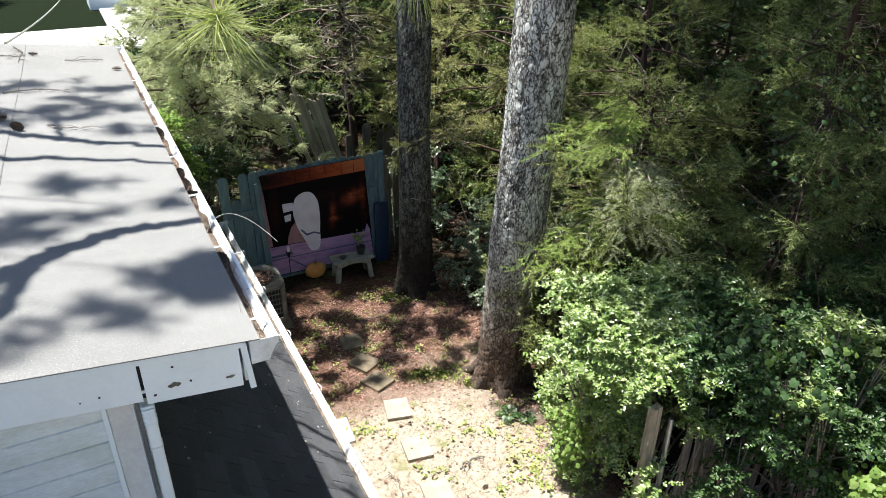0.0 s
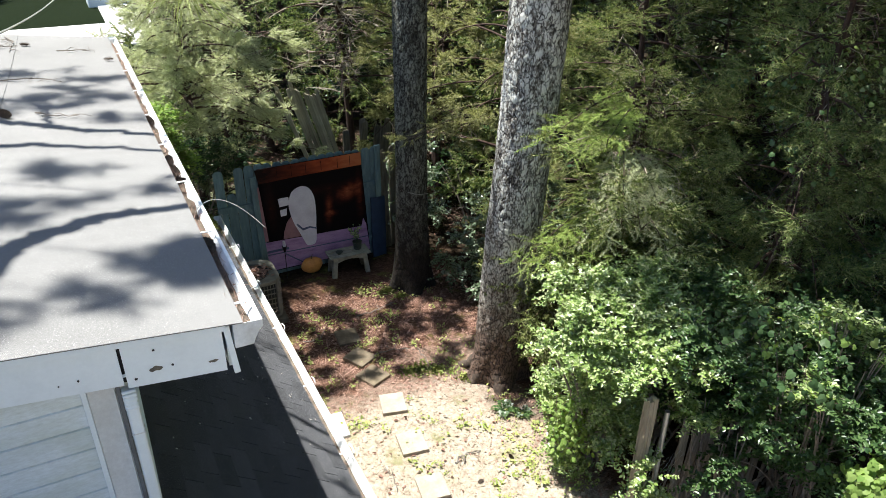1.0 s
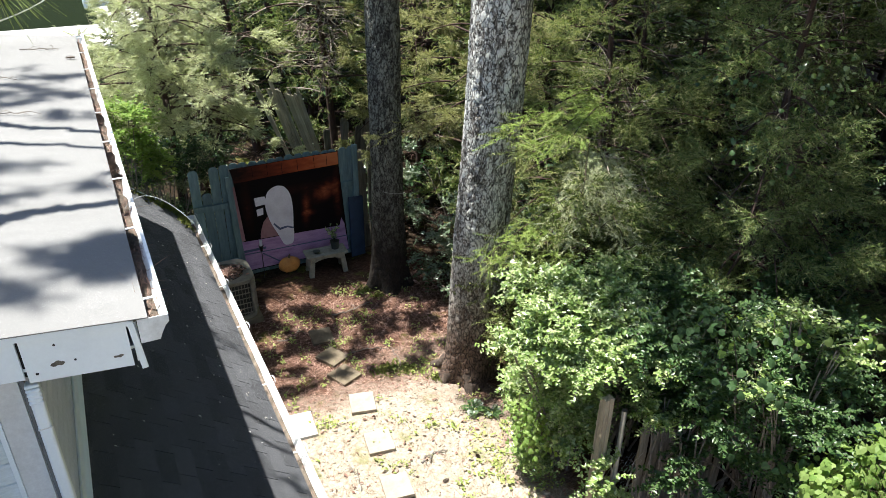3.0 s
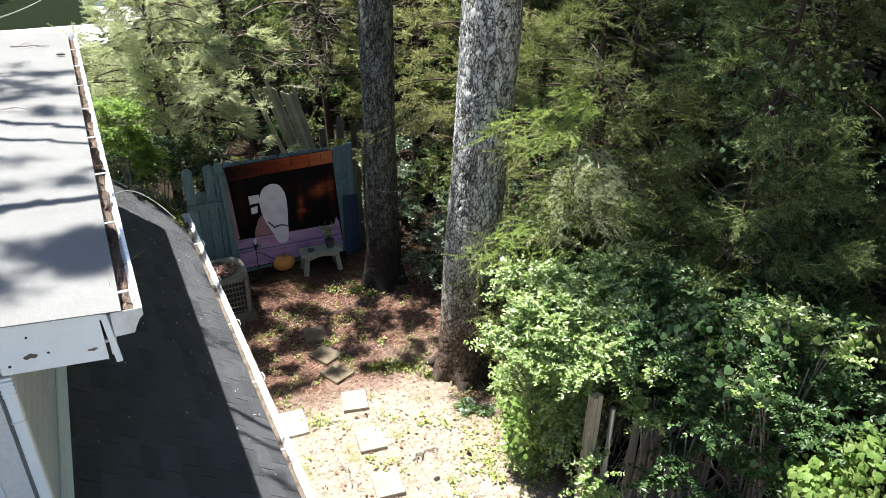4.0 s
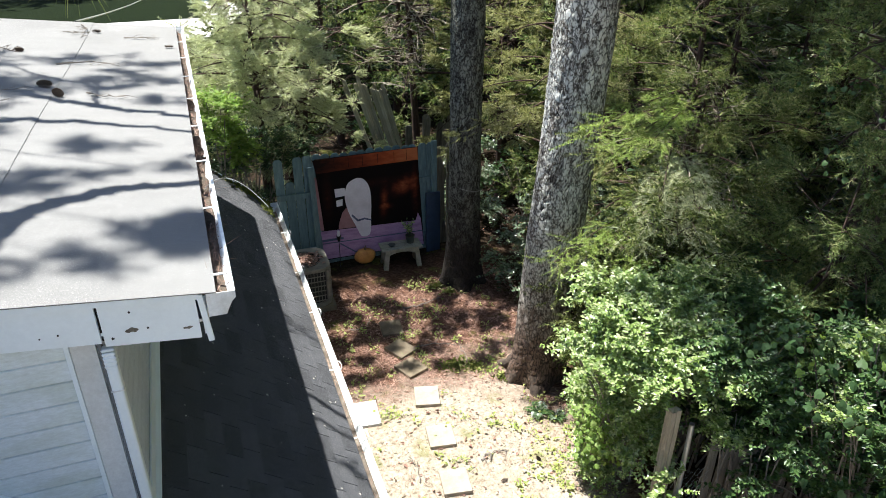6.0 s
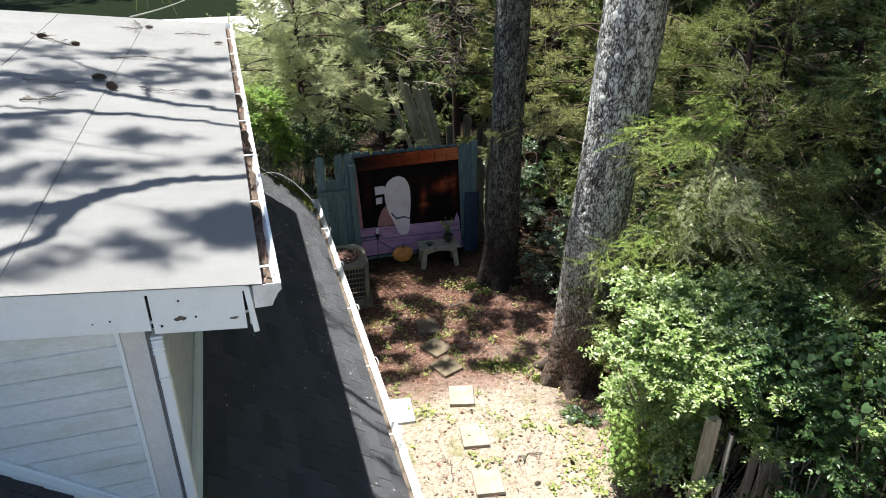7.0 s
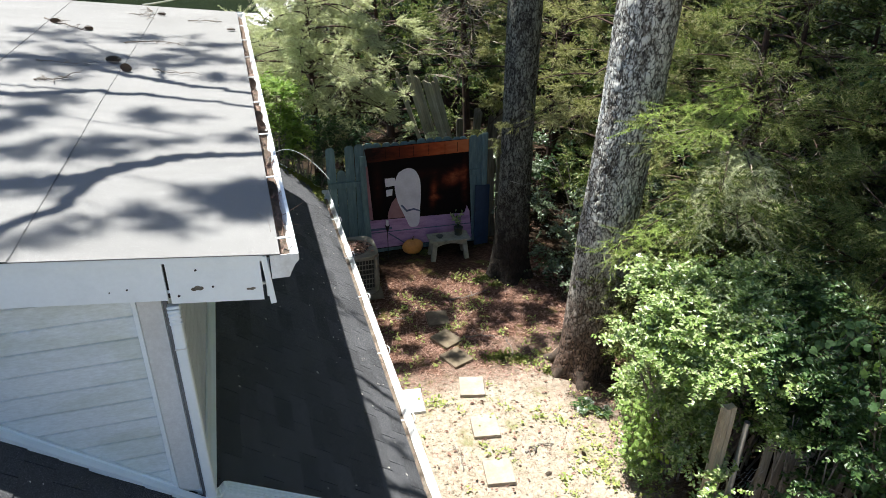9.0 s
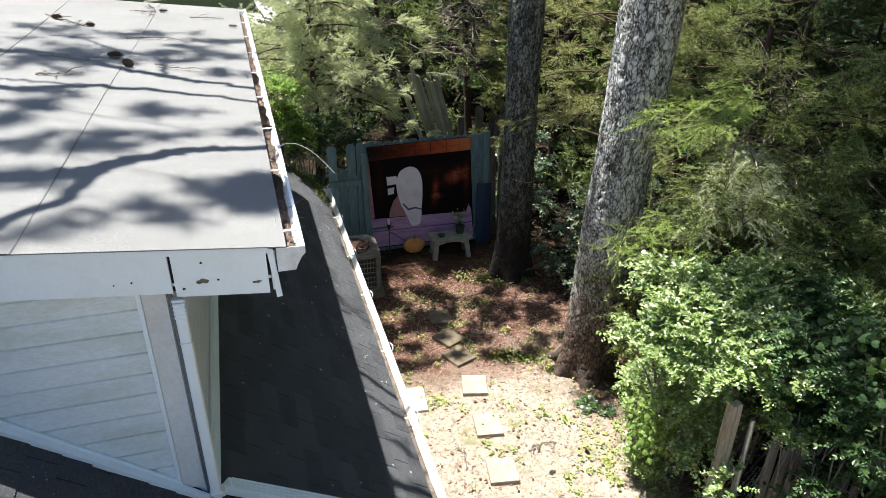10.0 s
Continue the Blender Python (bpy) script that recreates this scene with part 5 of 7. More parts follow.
pale_pine = pine("tall pine with grey lichened bark plates, brown near its roots",
     [(4.775, 6.53, -0.1), (4.778, 6.49, 0.5), (4.805, 6.40, 2.0), (4.825, 6.34, 2.8), (4.845, 6.29, 3.6), (4.862, 6.24, 4.6), (4.93, 6.2, 8.0), (5.0, 6.2, 12.0), (5.0, 6.2, 16.0)],
     [0.315, 0.310, 0.30, 0.285, 0.283, 0.285, 0.26, 0.19, 0.06], "bark", 11, [],
     [(7.0, 4.8, 2.4, 0.7, 0.6, 10.0, 30, 0.42, 7), (8.0, 4.6, 2.5, 1.0, 1.2, 10.0, 44, 0.45, 6), (7.8, 6.8, 3.0, 0.9, 0.9, 10.0, 24, 0.45, 6), (5.45, 3.85, 1.8, 0.4, 0.35, 10.0, 16, 0.3, 8), (6.0, 4.3, 2.0, 0.4, 0.4, 10.0, 12, 0.3, 8), (5.05, 4.0, 1.4, 0.3, 0.25, 10.0, 6, 0.26, 8), (6.7, 3.3, 2.1, 0.4, 0.35, 10.0, 12, 0.28, 8), (9.3, 4.2, 2.5, 0.8, 0.8, 9.0, 26, 0.45, 6), (6.95, 6.3, 4.2, 0.6, 0.6, 7.0, 12, 0.4, 6), (4.66, 6.12, 0.6, 0.25, 0.2, 9.0, 6, 0.24, 8), (9.6, 7.6, 3.6, 1.5, 1.5, 9.0, 36, 0.45, 9), (11.8, 5.4, 3.6, 1.5, 1.6, 9.0, 36, 0.45, 9), (8.2, 5.6, 3.8, 0.9, 0.9, 8.5, 20, 0.42, 8), (8.4, 3.6, 2.2, 0.9, 0.8, 9.0, 34, 0.45, 8), (5.5, 3.3, 1.7, 0.35, 0.35, 9.5, 14, 0.3, 8), (6.3, 3.0, 1.7, 0.3, 0.3, 9.5, 10, 0.3, 8)])
pine("dark-barked pine standing beside the teal fence",
     [(4.715, 9.05, -0.1), (4.725, 9.03, 0.6), (4.728, 9.02, 1.5), (4.718, 9.0, 2.6), (4.725, 9.0, 3.7), (4.74, 9.0, 8.0), (4.8, 9.0, 13.0), (4.8, 9.0, 16.0)],
     [0.275, 0.25, 0.22, 0.203, 0.212, 0.20, 0.14, 0.05], "bark_dark", 17, [],
     [(2.95, 7.9, 0, 0.65, 0.85, 6.0, 30, 0.15, 14), (4.0, 7.9, 0, 0.9, 1.0, 6.0, 46, 0.15, 14), (4.15, 9.75, 0.3, 0.7, 0.45, 6.2, 80, 0.28, 10), (5.3, 8.4, 0.1, 0.4, 0.4, 7.0, 16, 0.25, 8), (4.9, 9.4, 0.6, 0.5, 0.7, 9.5, 22, 0.4, 6), (3.95, 9.52, 0, 0.4, 0.16, 6.6, 20, 0.22, 10), (2.64, 8.95, 0, 0.12, 0.4, 6.8, 16, 0.18, 10), (5.5, 9.1, 0, 0.35, 0.4, 7.2, 24, 0.26, 10)], 4.6, 32, 0.6, 0.15)
pine("tall pine behind the house whose limbs shade the roof",
     [(-6.0, 8.0, -0.1), (-6.0, 8.0, 4.0), (-6.0, 8.0, 8.0), (-5.9, 8.0, 12.0), (-5.9, 8.0, 16.0)],
     [0.30, 0.27, 0.24, 0.17, 0.05], "bark", 23, [(limb_a, 0.10, 0.036), (limb_a1, 0.045, 0.022), (limb_b, 0.07, 0.020), (limb_b1, 0.018, 0.012), (limb_c, 0.07, 0.030), (limb_c1, 0.024, 0.012)],
     [(0.93, 3.44, 4.15, 0.17, 0.17, 7.0, 26, 0.12, 10), (0.80, 3.48, 4.15, 0.12, 0.14, 8.1, 3, 0.11, 7), (-0.08, 4.08, 4.24, 0.16, 0.07, 8.4, 5, 0.10, 8),
      (0.40, 3.24, 4.19, 0.12, 0.07, 8.2, 3, 0.10, 7), (0.63, 3.14, 4.16, 0.07, 0.06, 8.2, 3, 0.08, 6), (0.46, 4.80, 4.18, 0.28, 0.11, 8.6, 6, 0.11, 8),
      (0.10, 4.28, 4.22, 0.31, 0.07, 8.4, 5, 0.10, 7), (0.54, 4.30, 4.17, 0.15, 0.07, 8.4, 3, 0.10, 6), (0.88, 4.37, 4.14, 0.10, 0.07, 8.4, 3, 0.09, 6),
      (-0.37, 4.90, 4.27, 0.19, 0.14, 8.6, 6, 0.11, 8), (-0.35, 4.50, 4.27, 0.15, 0.11, 8.6, 3, 0.11, 7), (0.12, 3.00, 4.22, 0.15, 0.08, 8.2, 3, 0.11, 7),
      (-0.12, 3.60, 4.25, 0.19, 0.11, 8.2, 5, 0.11, 8), (-0.40, 6.45, 4.28, 0.62, 0.35, 9.0, 17, 0.14, 8), (0.10, 6.30, 4.22, 0.44, 0.28, 9.0, 10, 0.14, 8),
      (0.40, 7.30, 4.19, 0.38, 0.21, 9.0, 7, 0.14, 7), (0.82, 7.20, 4.14, 0.19, 0.17, 9.0, 5, 0.14, 7), (0.90, 5.86, 4.13, 0.15, 0.17, 8.6, 5, 0.11, 7),
      (-0.55, 5.95, 4.29, 0.50, 0.21, 8.8, 10, 0.14, 8), (0.45, 6.45, 4.18, 0.25, 0.21, 9.0, 6, 0.14, 7), (-0.20, 7.20, 4.25, 0.62, 0.28, 9.0, 10, 0.14, 7),
      (0.18, 4.06, 4.2, 0.14, 0.06, 8.4, 4, 0.10, 7), (-0.18, 5.14, 4.25, 0.14, 0.06, 8.6, 4, 0.10, 7), (-0.34, 4.55, 4.26, 0.12, 0.06, 8.6, 3, 0.10, 7), (0.58, 6.79, 4.17, 0.2, 0.1, 8.8, 4, 0.12, 7), (0.82, 6.5, 4.14, 0.15, 0.12, 8.8, 4, 0.12, 7),
      (-0.75, 2.2, 3.7, 0.5, 0.35, 5.0, 16, 0.22, 8), (1.72, 3.6, 1.6, 0.15, 0.5, 7.0, 3, 0.18, 5), (1.78, 5.6, 1.6, 0.12, 0.8, 7.0, 2, 0.18, 4)], 0.2, 45, 0.28, 0.14)


def roots(pine_tree, x, y, r, ways, seed):
    """Root flares that run down from the butt of a trunk and dive into the soil."""
    rng = np.random.default_rng(seed)
    for a in ways:
        a = radians(a + rng.normal() * 4)
        d = np.array([math.cos(a), math.sin(a), 0])
        side = np.array([-d[1], d[0], 0]) * rng.normal() * 0.06
        at = np.array([x, y, lift(x, y)])
        long = rng.uniform(0.12, 0.22)
        path = bez(at + d * r * 0.42 + [0, 0, 0.42], at + d * r * 0.97 + [0, 0, 0.10], at + d * (r + long) + side + [0, 0, -0.05], 9)
        path[1:-1] += rng.normal(size=(7, 3)) * 0.008
        s = Soup()
        s.tube(path, np.linspace(0.13, 0.05, 9) * rng.uniform(0.85, 1.1), 9)
        s.build("root", "root_bark", pine_tree, True)


roots(pale_pine, 4.775, 6.52, 0.31, (150, 188, 240), 13)


def hanging_sprig(at, along, seed, back):
    t = thing("pine_sprig", "long green pine needles at a drooping branch tip", "pine branch")
    rng = np.random.default_rng(seed)
    s, w = Soup(), Soup()
    d = unit(rng, 170) + np.array(along) * 0.45
    s.many(NEEDLE, frames(np.array(at) + unit(rng, 170) * 0.012, d, unit(rng, 170), 0.165 * rng.uniform(0.75, 1.1, 170)))
    s.build("needles", "needles", t)
    w.tube(bez(back, (np.array(back) + at) / 2 + [0, 0, 0.35], at, 14), np.linspace(0.012, 0.004, 14), 6)
    w.build("branch", "cone", t)
    return t


hanging_sprig((0.905, 1.82, 5.60), (0.12, -0.35, -0.8), 71, (0.55, 5.28, 8.36))
hanging_sprig((1.40, 1.90, 5.68), (0.0, 0.1, -1.0), 72, (0.80, 5.40, 8.36))


# ---- cedars ----
def spray_template(seed, fine=1, wide=1.0, n=17, reach=0.30):
    """A feathery cedar spray one unit long along y, of slim blades."""
    rng = np.random.default_rng(seed)
    v, f = [], []

    def blade(a, d, length, width):
        a, d = np.array(a, float), np.array(d, float)
        d = d / np.linalg.norm(d)
        side = np.cross(d, unit(rng, 1)[0] * 1.3 + [0, 0, 0.7])
        side /= np.linalg.norm(side)
        k = len(v)
        v.extend([a - side * width * 1.15, a + d * length, a + side * width * 1.15])
        f.append((k, k + 1, k + 2))
        return a, d

    blade((0, 0, 0), (0, 1, 0), 1.0, 0.010)
    for i in range(n):
        t = 0.10 + 0.88 * i / n
        turn = i * 2.4 + rng.normal() * 0.4
        d = np.array([math.cos(turn), rng.uniform(0.6, 1.2), 0.75 * math.sin(turn)])
        a, d = blade((0, t, 0), d, reach * (1.15 - 0.75 * t) * rng.uniform(0.7, 1.3), 0.019 * wide)
        for j in range(fine):
            q = d + rng.normal(size=3) * 0.6
            blade(a + d * reach * 0.45 * (j + 0.6) * (1.1 - 0.6 * t), q, reach * 0.55 * rng.uniform(0.6, 1.3), 0.016 * wide)
    return np.array(v), np.array(f)


SPRAYS = [spray_template(100 + k, 1, 0.55, 25, 0.20) for k in range(5)]
PALE = [spray_template(140 + k, 0, 1.05, 27, 0.24) for k in range(5)]
COARSE = [spray_template(120 + k, 0, 1.7, 18, 0.30) for k in range(5)]
FAR = [spray_template(160 + k, 0, 4.0, 6, 0.5) for k in range(5)]


def cedar(label, x, y, height, radius, sprays, seed, material="cedar", low=0.5, trunk_r=0.10, size=0.30, reach=(), dead=22, bias=None, see_to=5.2, kinds=None, taper=0.6, dead_r=0.006, fresh_n=110, fresh_mat="cedar_bright", tilt=None):
    """A cedar: trunk, many drooping limbs, and sprays along them; reach: tips of long limbs that stick out."""
    t = thing("cedar_tree", label, "cedar tree", "cedar trees")
    rng = np.random.default_rng(seed)
    wood, dry = Soup(), Soup()
    leaf = [Soup()]
    lean = rng.normal(size=2) * 0.04 if tilt is None else np.array(tilt)
    axis = [(x + lean[0] * k, y + lean[1] * k, -0.1 + (height + 0.1) * k / 9) for k in range(10)]
    wood.tube(axis, np.linspace(trunk_r, 0.012, 10), 9)
    limbs = []
    n = int(14 + height * 7)
    for i in range(n):
        f = (i + rng.random()) / n
        z = low + (height - low) * f
        a = i * 2.4 + rng.normal() * 0.4
        if bias is not None and rng.random() < 0.35:
            a = math.radians(bias) + rng.normal() * 0.6
        length = radius * (1 - f) ** taper * rng.uniform(0.65, 1.15) + 0.15
        d = np.array([math.cos(a), math.sin(a), 0])
        p0 = np.array([x, y, z]) + [lean[0] * 9 * z / height, lean[1] * 9 * z / height, 0]
        p2 = p0 + d * length + [0, 0, rng.uniform(-0.35, 0.25) * length]
        limbs.append((bez(p0, p0 + d * length * 0.5 + [0, 0, 0.16 * length], p2, 9), length))
    tips = []
    for tx, ty, tz in reach:
        p2 = np.array([tx, ty, tz])
        p0 = np.array([x, y, tz - 0.1])
        path = bez(p0, (p0 + p2) / 2 + [0, 0, 0.22], p2, 12)
        limbs.append((path, 0.5))
        tips.append(path)
    weight = np.array([l ** 1.4 + 0.05 for _, l in limbs])
    weight /= weight.sum()
    pos, along = [], []
    for (path, length), w in zip(limbs, weight):
        wood.tube(path, np.linspace(0.008 + 0.010 * length, 0.003, len(path)), 5 if kinds is None or kinds is PALE else 3)
        m = max(6, int(sprays * w))
        d = path[-1] - path[0]
        d = d / np.linalg.norm(d)
        if path[0][2] > see_to:
            m = max(6, int(m * 0.5))
        elif d[0] + d[1] > 0.5:
            m = max(5, int(m * 0.5))
        bunches = max(2, m // 30)
        k = np.r_[rng.uniform(0.25, 1.0, bunches - 1) ** 0.7, 1.0] * (len(path) - 1)
        b = np.stack([np.interp(k, np.arange(len(path)), path[:, c]) for c in range(3)], 1)
        out = unit(rng, bunches) * [1, 1, 0.45] + [0, 0, 0.1]
        heart = b + out * rng.uniform(0.05, 0.30, bunches)[:, None] * min(1.0, 0.4 + length * 0.5)
        for s in range(bunches if kinds is None or kinds is PALE else 0):
            wood.tube([b[s], (b[s] + heart[s]) / 2 + [0, 0, 0.02], heart[s]], [0.006, 0.005, 0.003], 4)
        own = rng.integers(0, bunches, m)
        off = unit(rng, m) * [1, 1, 0.6]
        pos.append(heart[own] + off * 0.05)
        along.append(d * 0.55 + out[own] * 0.5 + off * 0.75 + [0, 0, -0.05])
    pos, along = np.concatenate(pos), np.concatenate(along)
    n = len(pos)
    pick = rng.integers(0, len(SPRAYS), n)
    up = unit(rng, n) * 1.2 + [-0.15, -0.25, 0.8]
    mats = frames(pos, along, up, size * rng.uniform(0.6, 1.3, n) * np.where(pos[:, 2] > see_to, 2.0, 1.0))
    top = pos[:, 2] > see_to
    for k, tpl in enumerate(kinds or SPRAYS):
        leaf[0].many(tpl, mats[(pick == k) & ~top])
        leaf[0].many((FAR if kinds is FAR else COARSE)[k], mats[(pick == k) & top])
    for _ in range(dead):
        path, length = limbs[rng.integers(0, len(limbs))]
        b = path[rng.integers(1, len(path) - 2)]
        if b[2] > see_to:
            continue
        d = unit(rng, 1)[0] * [1, 1, 0.6]
        tip = b + d * rng.uniform(0.25, 0.7)
        dry.tube(bez(b, (b + tip) / 2 + [0, 0, rng.normal() * 0.06], tip, 6), np.linspace(dead_r, dead_r * 0.3, 6), 4)
        for _ in range(3):
            c = b + (tip - b) * rng.uniform(0.3, 0.9)
            dry.tube([c, c + unit(rng, 1)[0] * rng.uniform(0.08, 0.25)], [dead_r * 0.5, dead_r * 0.2], 3)
    wood.build("trunk", "red_limb", t, True)
    tagged(leaf[0].build("crown", material, t), kind="stuff")
    if dry.n:
        tagged(dry.build("dead_twig_tangle", "twig", t), kind="stuff")
    if tips:
        fresh = Soup()
        for path in tips:
            m = fresh_n
            k = rng.uniform(0.3, 1.0, m) * (len(path) - 1)
            b = np.stack([np.interp(k, np.arange(len(path)), path[:, c]) for c in range(3)], 1)
            d = path[-1] - path[-4]
            q = b + unit(rng, m) * [0.16, 0.16, 0.05]
            mats = frames(q, d / np.linalg.norm(d) * 0.8 + unit(rng, m) * [0.8, 0.8, 0.3], unit(rng, m) * 0.4 + [0, 0, 1], rng.uniform(0.14, 0.26, m))
            pick = rng.integers(0, len(SPRAYS), m)
            for k, tpl in enumerate(SPRAYS):
                fresh.many(tpl, mats[pick == k])
        fresh.build("fresh_growth", fresh_mat, t)
    return t


DARK_CEDAR = "shaded dark green cedar with dead grey inner twigs"
cedar("green cedar with bright new growth reaching towards the pine", 6.75, 6.6, 5.4, 2.2, 3400, 31, reach=[(4.42, 5.3, 3.62), (4.75, 5.35, 3.40), (5.1, 5.3, 3.45), (4.16, 5.25, 2.40), (4.50, 5.25, 2.28), (4.78, 5.1, 2.10), (5.75, 4.8, 2.32)], dead=60, bias=225, taper=0.85)
cedar("sunlit pale cedar leaning out beside the pine trunk", 6.1, 6.2, 3.9, 1.3, 1500, 66, "cedar", kinds=PALE, reach=[(4.78, 4.66, 2.98), (5.02, 4.60, 2.86), (5.18, 4.60, 3.10), (4.92, 4.78, 3.14), (5.42, 4.62, 2.95), (5.3, 4.5, 2.62), (4.72, 4.8, 2.72)], dead=110, bias=230, taper=0.9, fresh_mat="cedar_sunlit", fresh_n=80)
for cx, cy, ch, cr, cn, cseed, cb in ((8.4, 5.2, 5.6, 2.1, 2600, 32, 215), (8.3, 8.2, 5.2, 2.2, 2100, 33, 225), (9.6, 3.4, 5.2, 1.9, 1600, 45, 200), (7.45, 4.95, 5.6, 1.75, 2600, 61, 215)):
    cedar(DARK_CEDAR, cx, cy, ch, cr, cn, cseed, "cedar_shaded", dead=80, bias=cb, low=0.3, dead_r=0.0045)
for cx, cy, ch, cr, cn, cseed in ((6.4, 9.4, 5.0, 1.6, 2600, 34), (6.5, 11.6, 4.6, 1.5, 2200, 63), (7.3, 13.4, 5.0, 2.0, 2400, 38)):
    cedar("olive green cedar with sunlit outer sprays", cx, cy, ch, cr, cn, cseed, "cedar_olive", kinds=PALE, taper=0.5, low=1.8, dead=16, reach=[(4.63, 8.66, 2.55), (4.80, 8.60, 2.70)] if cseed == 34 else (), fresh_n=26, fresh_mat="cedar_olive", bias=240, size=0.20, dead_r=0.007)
cedar("cedar with a slim red-brown trunk and long dead limbs", 5.27, 12.8, 5.6, 1.7, 260, 37, tilt=(-0.035, 0), low=2.2, trunk_r=0.095, dead=230, bias=250, dead_r=0.011)
cedar("short pale green cedar in full sun behind the house", 2.1, 11.25, 4.5, 1.5, 6500, 39, "cedar_sunlit", kinds=PALE, taper=0.45, low=2.3, reach=[(2.7, 9.9, 3.0), (3.05, 10.1, 3.35), (2.35, 9.75, 3.0)], fresh_mat="cedar_sunlit", fresh_n=90, dead=40, bias=250, size=0.165)
cedar("small pale cedar crowding the back of the teal fence", 2.75, 11.6, 3.3, 0.9, 1700, 77, "cedar_sunlit", kinds=PALE, taper=0.8, low=0.8, dead=20, bias=250, size=0.165)
cedar("olive green cedar with bare lower limbs behind the fences", 3.3, 15.0, 5.2, 1.6, 3000, 78, "cedar_sunlit", kinds=PALE, taper=0.4, low=2.6, dead=70, bias=250, size=0.22, dead_r=0.008)
cedar("pale green cedar in full sun beside the teal fence", 2.7, 12.9, 4.9, 1.15, 3600, 62, "cedar_sunlit", kinds=PALE, taper=0.4, low=2.0, dead=60, bias=240, size=0.165)
cedar("low pale green cedar behind the corner of the house", 1.45, 12.3, 3.6, 1.3, 3000, 40, "cedar_sunlit", kinds=PALE, taper=0.6, low=0.4, dead=20, bias=250)
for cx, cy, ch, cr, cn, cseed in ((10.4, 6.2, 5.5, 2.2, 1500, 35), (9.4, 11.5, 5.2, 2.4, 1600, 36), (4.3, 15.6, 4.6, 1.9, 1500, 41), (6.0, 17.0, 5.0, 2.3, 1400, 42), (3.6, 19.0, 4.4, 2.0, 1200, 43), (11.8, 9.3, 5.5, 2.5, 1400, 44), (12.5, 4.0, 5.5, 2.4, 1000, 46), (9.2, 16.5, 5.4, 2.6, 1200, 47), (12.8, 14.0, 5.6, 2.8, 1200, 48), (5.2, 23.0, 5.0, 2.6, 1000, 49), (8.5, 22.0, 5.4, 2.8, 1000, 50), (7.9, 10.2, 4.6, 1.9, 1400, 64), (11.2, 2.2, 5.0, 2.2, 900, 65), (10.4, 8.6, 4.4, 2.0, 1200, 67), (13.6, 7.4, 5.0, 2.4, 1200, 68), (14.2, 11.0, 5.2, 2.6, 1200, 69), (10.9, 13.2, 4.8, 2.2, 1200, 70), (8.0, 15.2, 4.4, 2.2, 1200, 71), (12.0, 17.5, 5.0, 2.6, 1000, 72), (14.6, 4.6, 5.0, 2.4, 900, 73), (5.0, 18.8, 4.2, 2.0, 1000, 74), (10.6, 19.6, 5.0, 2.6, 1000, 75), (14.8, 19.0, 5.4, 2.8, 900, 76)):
    cedar(DARK_CEDAR, cx, cy, ch, cr, int(cn * 0.55), cseed, "cedar_shaded", dead=18, low=0.15, size=0.40, kinds=COARSE)


# ---- shrubs and vines ----
def shrub(name, label, category, base, blobs, twigs, material, seed, leaf=0.036, pairs=10, length=0.34, template=None, droop=0.15, open_in=0.55, wood="limb", bunch=11):
    """A leafy shrub: arching stems to blobs (centre, radii), and leafy twigs in their outer part."""
    t = thing(name, label, category, at=(0, 0, 0))
    rng = np.random.default_rng(seed)
    stems, leaves = Soup(), Soup()
    template = template or leaf_template(0.58, 0.08)
    vol = np.array([r[0] * r[1] * r[2] for _, r in blobs]) ** 0.75
    vol /= vol.sum()
    for (c, r), share in zip(blobs, vol):
        c, r = np.array(c, float), np.array(r, float)
        for _ in range(6):
            e = c + unit(rng, 1)[0] * r * 0.7
            b = np.array(base if math.dist(c[:2], base[:2]) < 1.1 else (c[0], c[1], 0.0)) + [rng.normal() * 0.12, rng.normal() * 0.12, 0]
            stems.tube(bez(b, (b + e) / 2 + [0, 0, 0.3], e, 10), np.linspace(0.014, 0.005, 10), 5)
        m = int(twigs * share)
        nb = max(2, m // bunch)
        own = rng.integers(0, nb, m)
        heart = unit(rng, nb)
        d = heart[own]
        rad = rng.uniform(open_in, 1.05, nb)[own][:, None]
        start = c + d * r * rad + [0.055, 0.055, 0.03] * rng.normal(size=(m, 3))
        keep = start[:, 2] > 0.06
        start, d = start[keep], d[keep]
        m = len(start)
        way = d * [0.7, 0.7, 0.4] + unit(rng, m) * [1, 1, 0.5] + [0, 0, 0.08]
        way /= np.linalg.norm(way, axis=1)[:, None]
        L = length * rng.uniform(0.6, 1.3, m)
        bend = np.array([0, 0, -droop])
        for k in range(pairs):
            f = (k + 0.6) / pairs
            p = start + way * (L * f)[:, None] + bend * (L * f * f)[:, None]
            if k % 3 == 0:
                nxt = start + way * (L * min(1, f + 0.33))[:, None] + bend * (L * min(1, f + 0.33) ** 2)[:, None]
                for i in range(0, m, 3):
                    stems.tube([p[i], nxt[i]], [0.0028, 0.0018], 3)
            side = np.cross(way, unit(rng, m) * 0.35 + [0, 0, 1])
            side /= np.linalg.norm(side, axis=1)[:, None] + 1e-9
            for s in (-1, 1):
                leaves.many(template, frames(p, side * s + way * 0.55 + rng.normal(size=(m, 3)) * 0.38, unit(rng, m) * 0.5 + d * 0.25 + [0, 0, 1], leaf * rng.uniform(0.65, 1.25, m) * (1.1 - 0.35 * f)))
    tagged(stems.build("stem_tangle", wood, t), kind="stuff")
    tagged(leaves.build("foliage", material, t), kind="stuff")
    return t


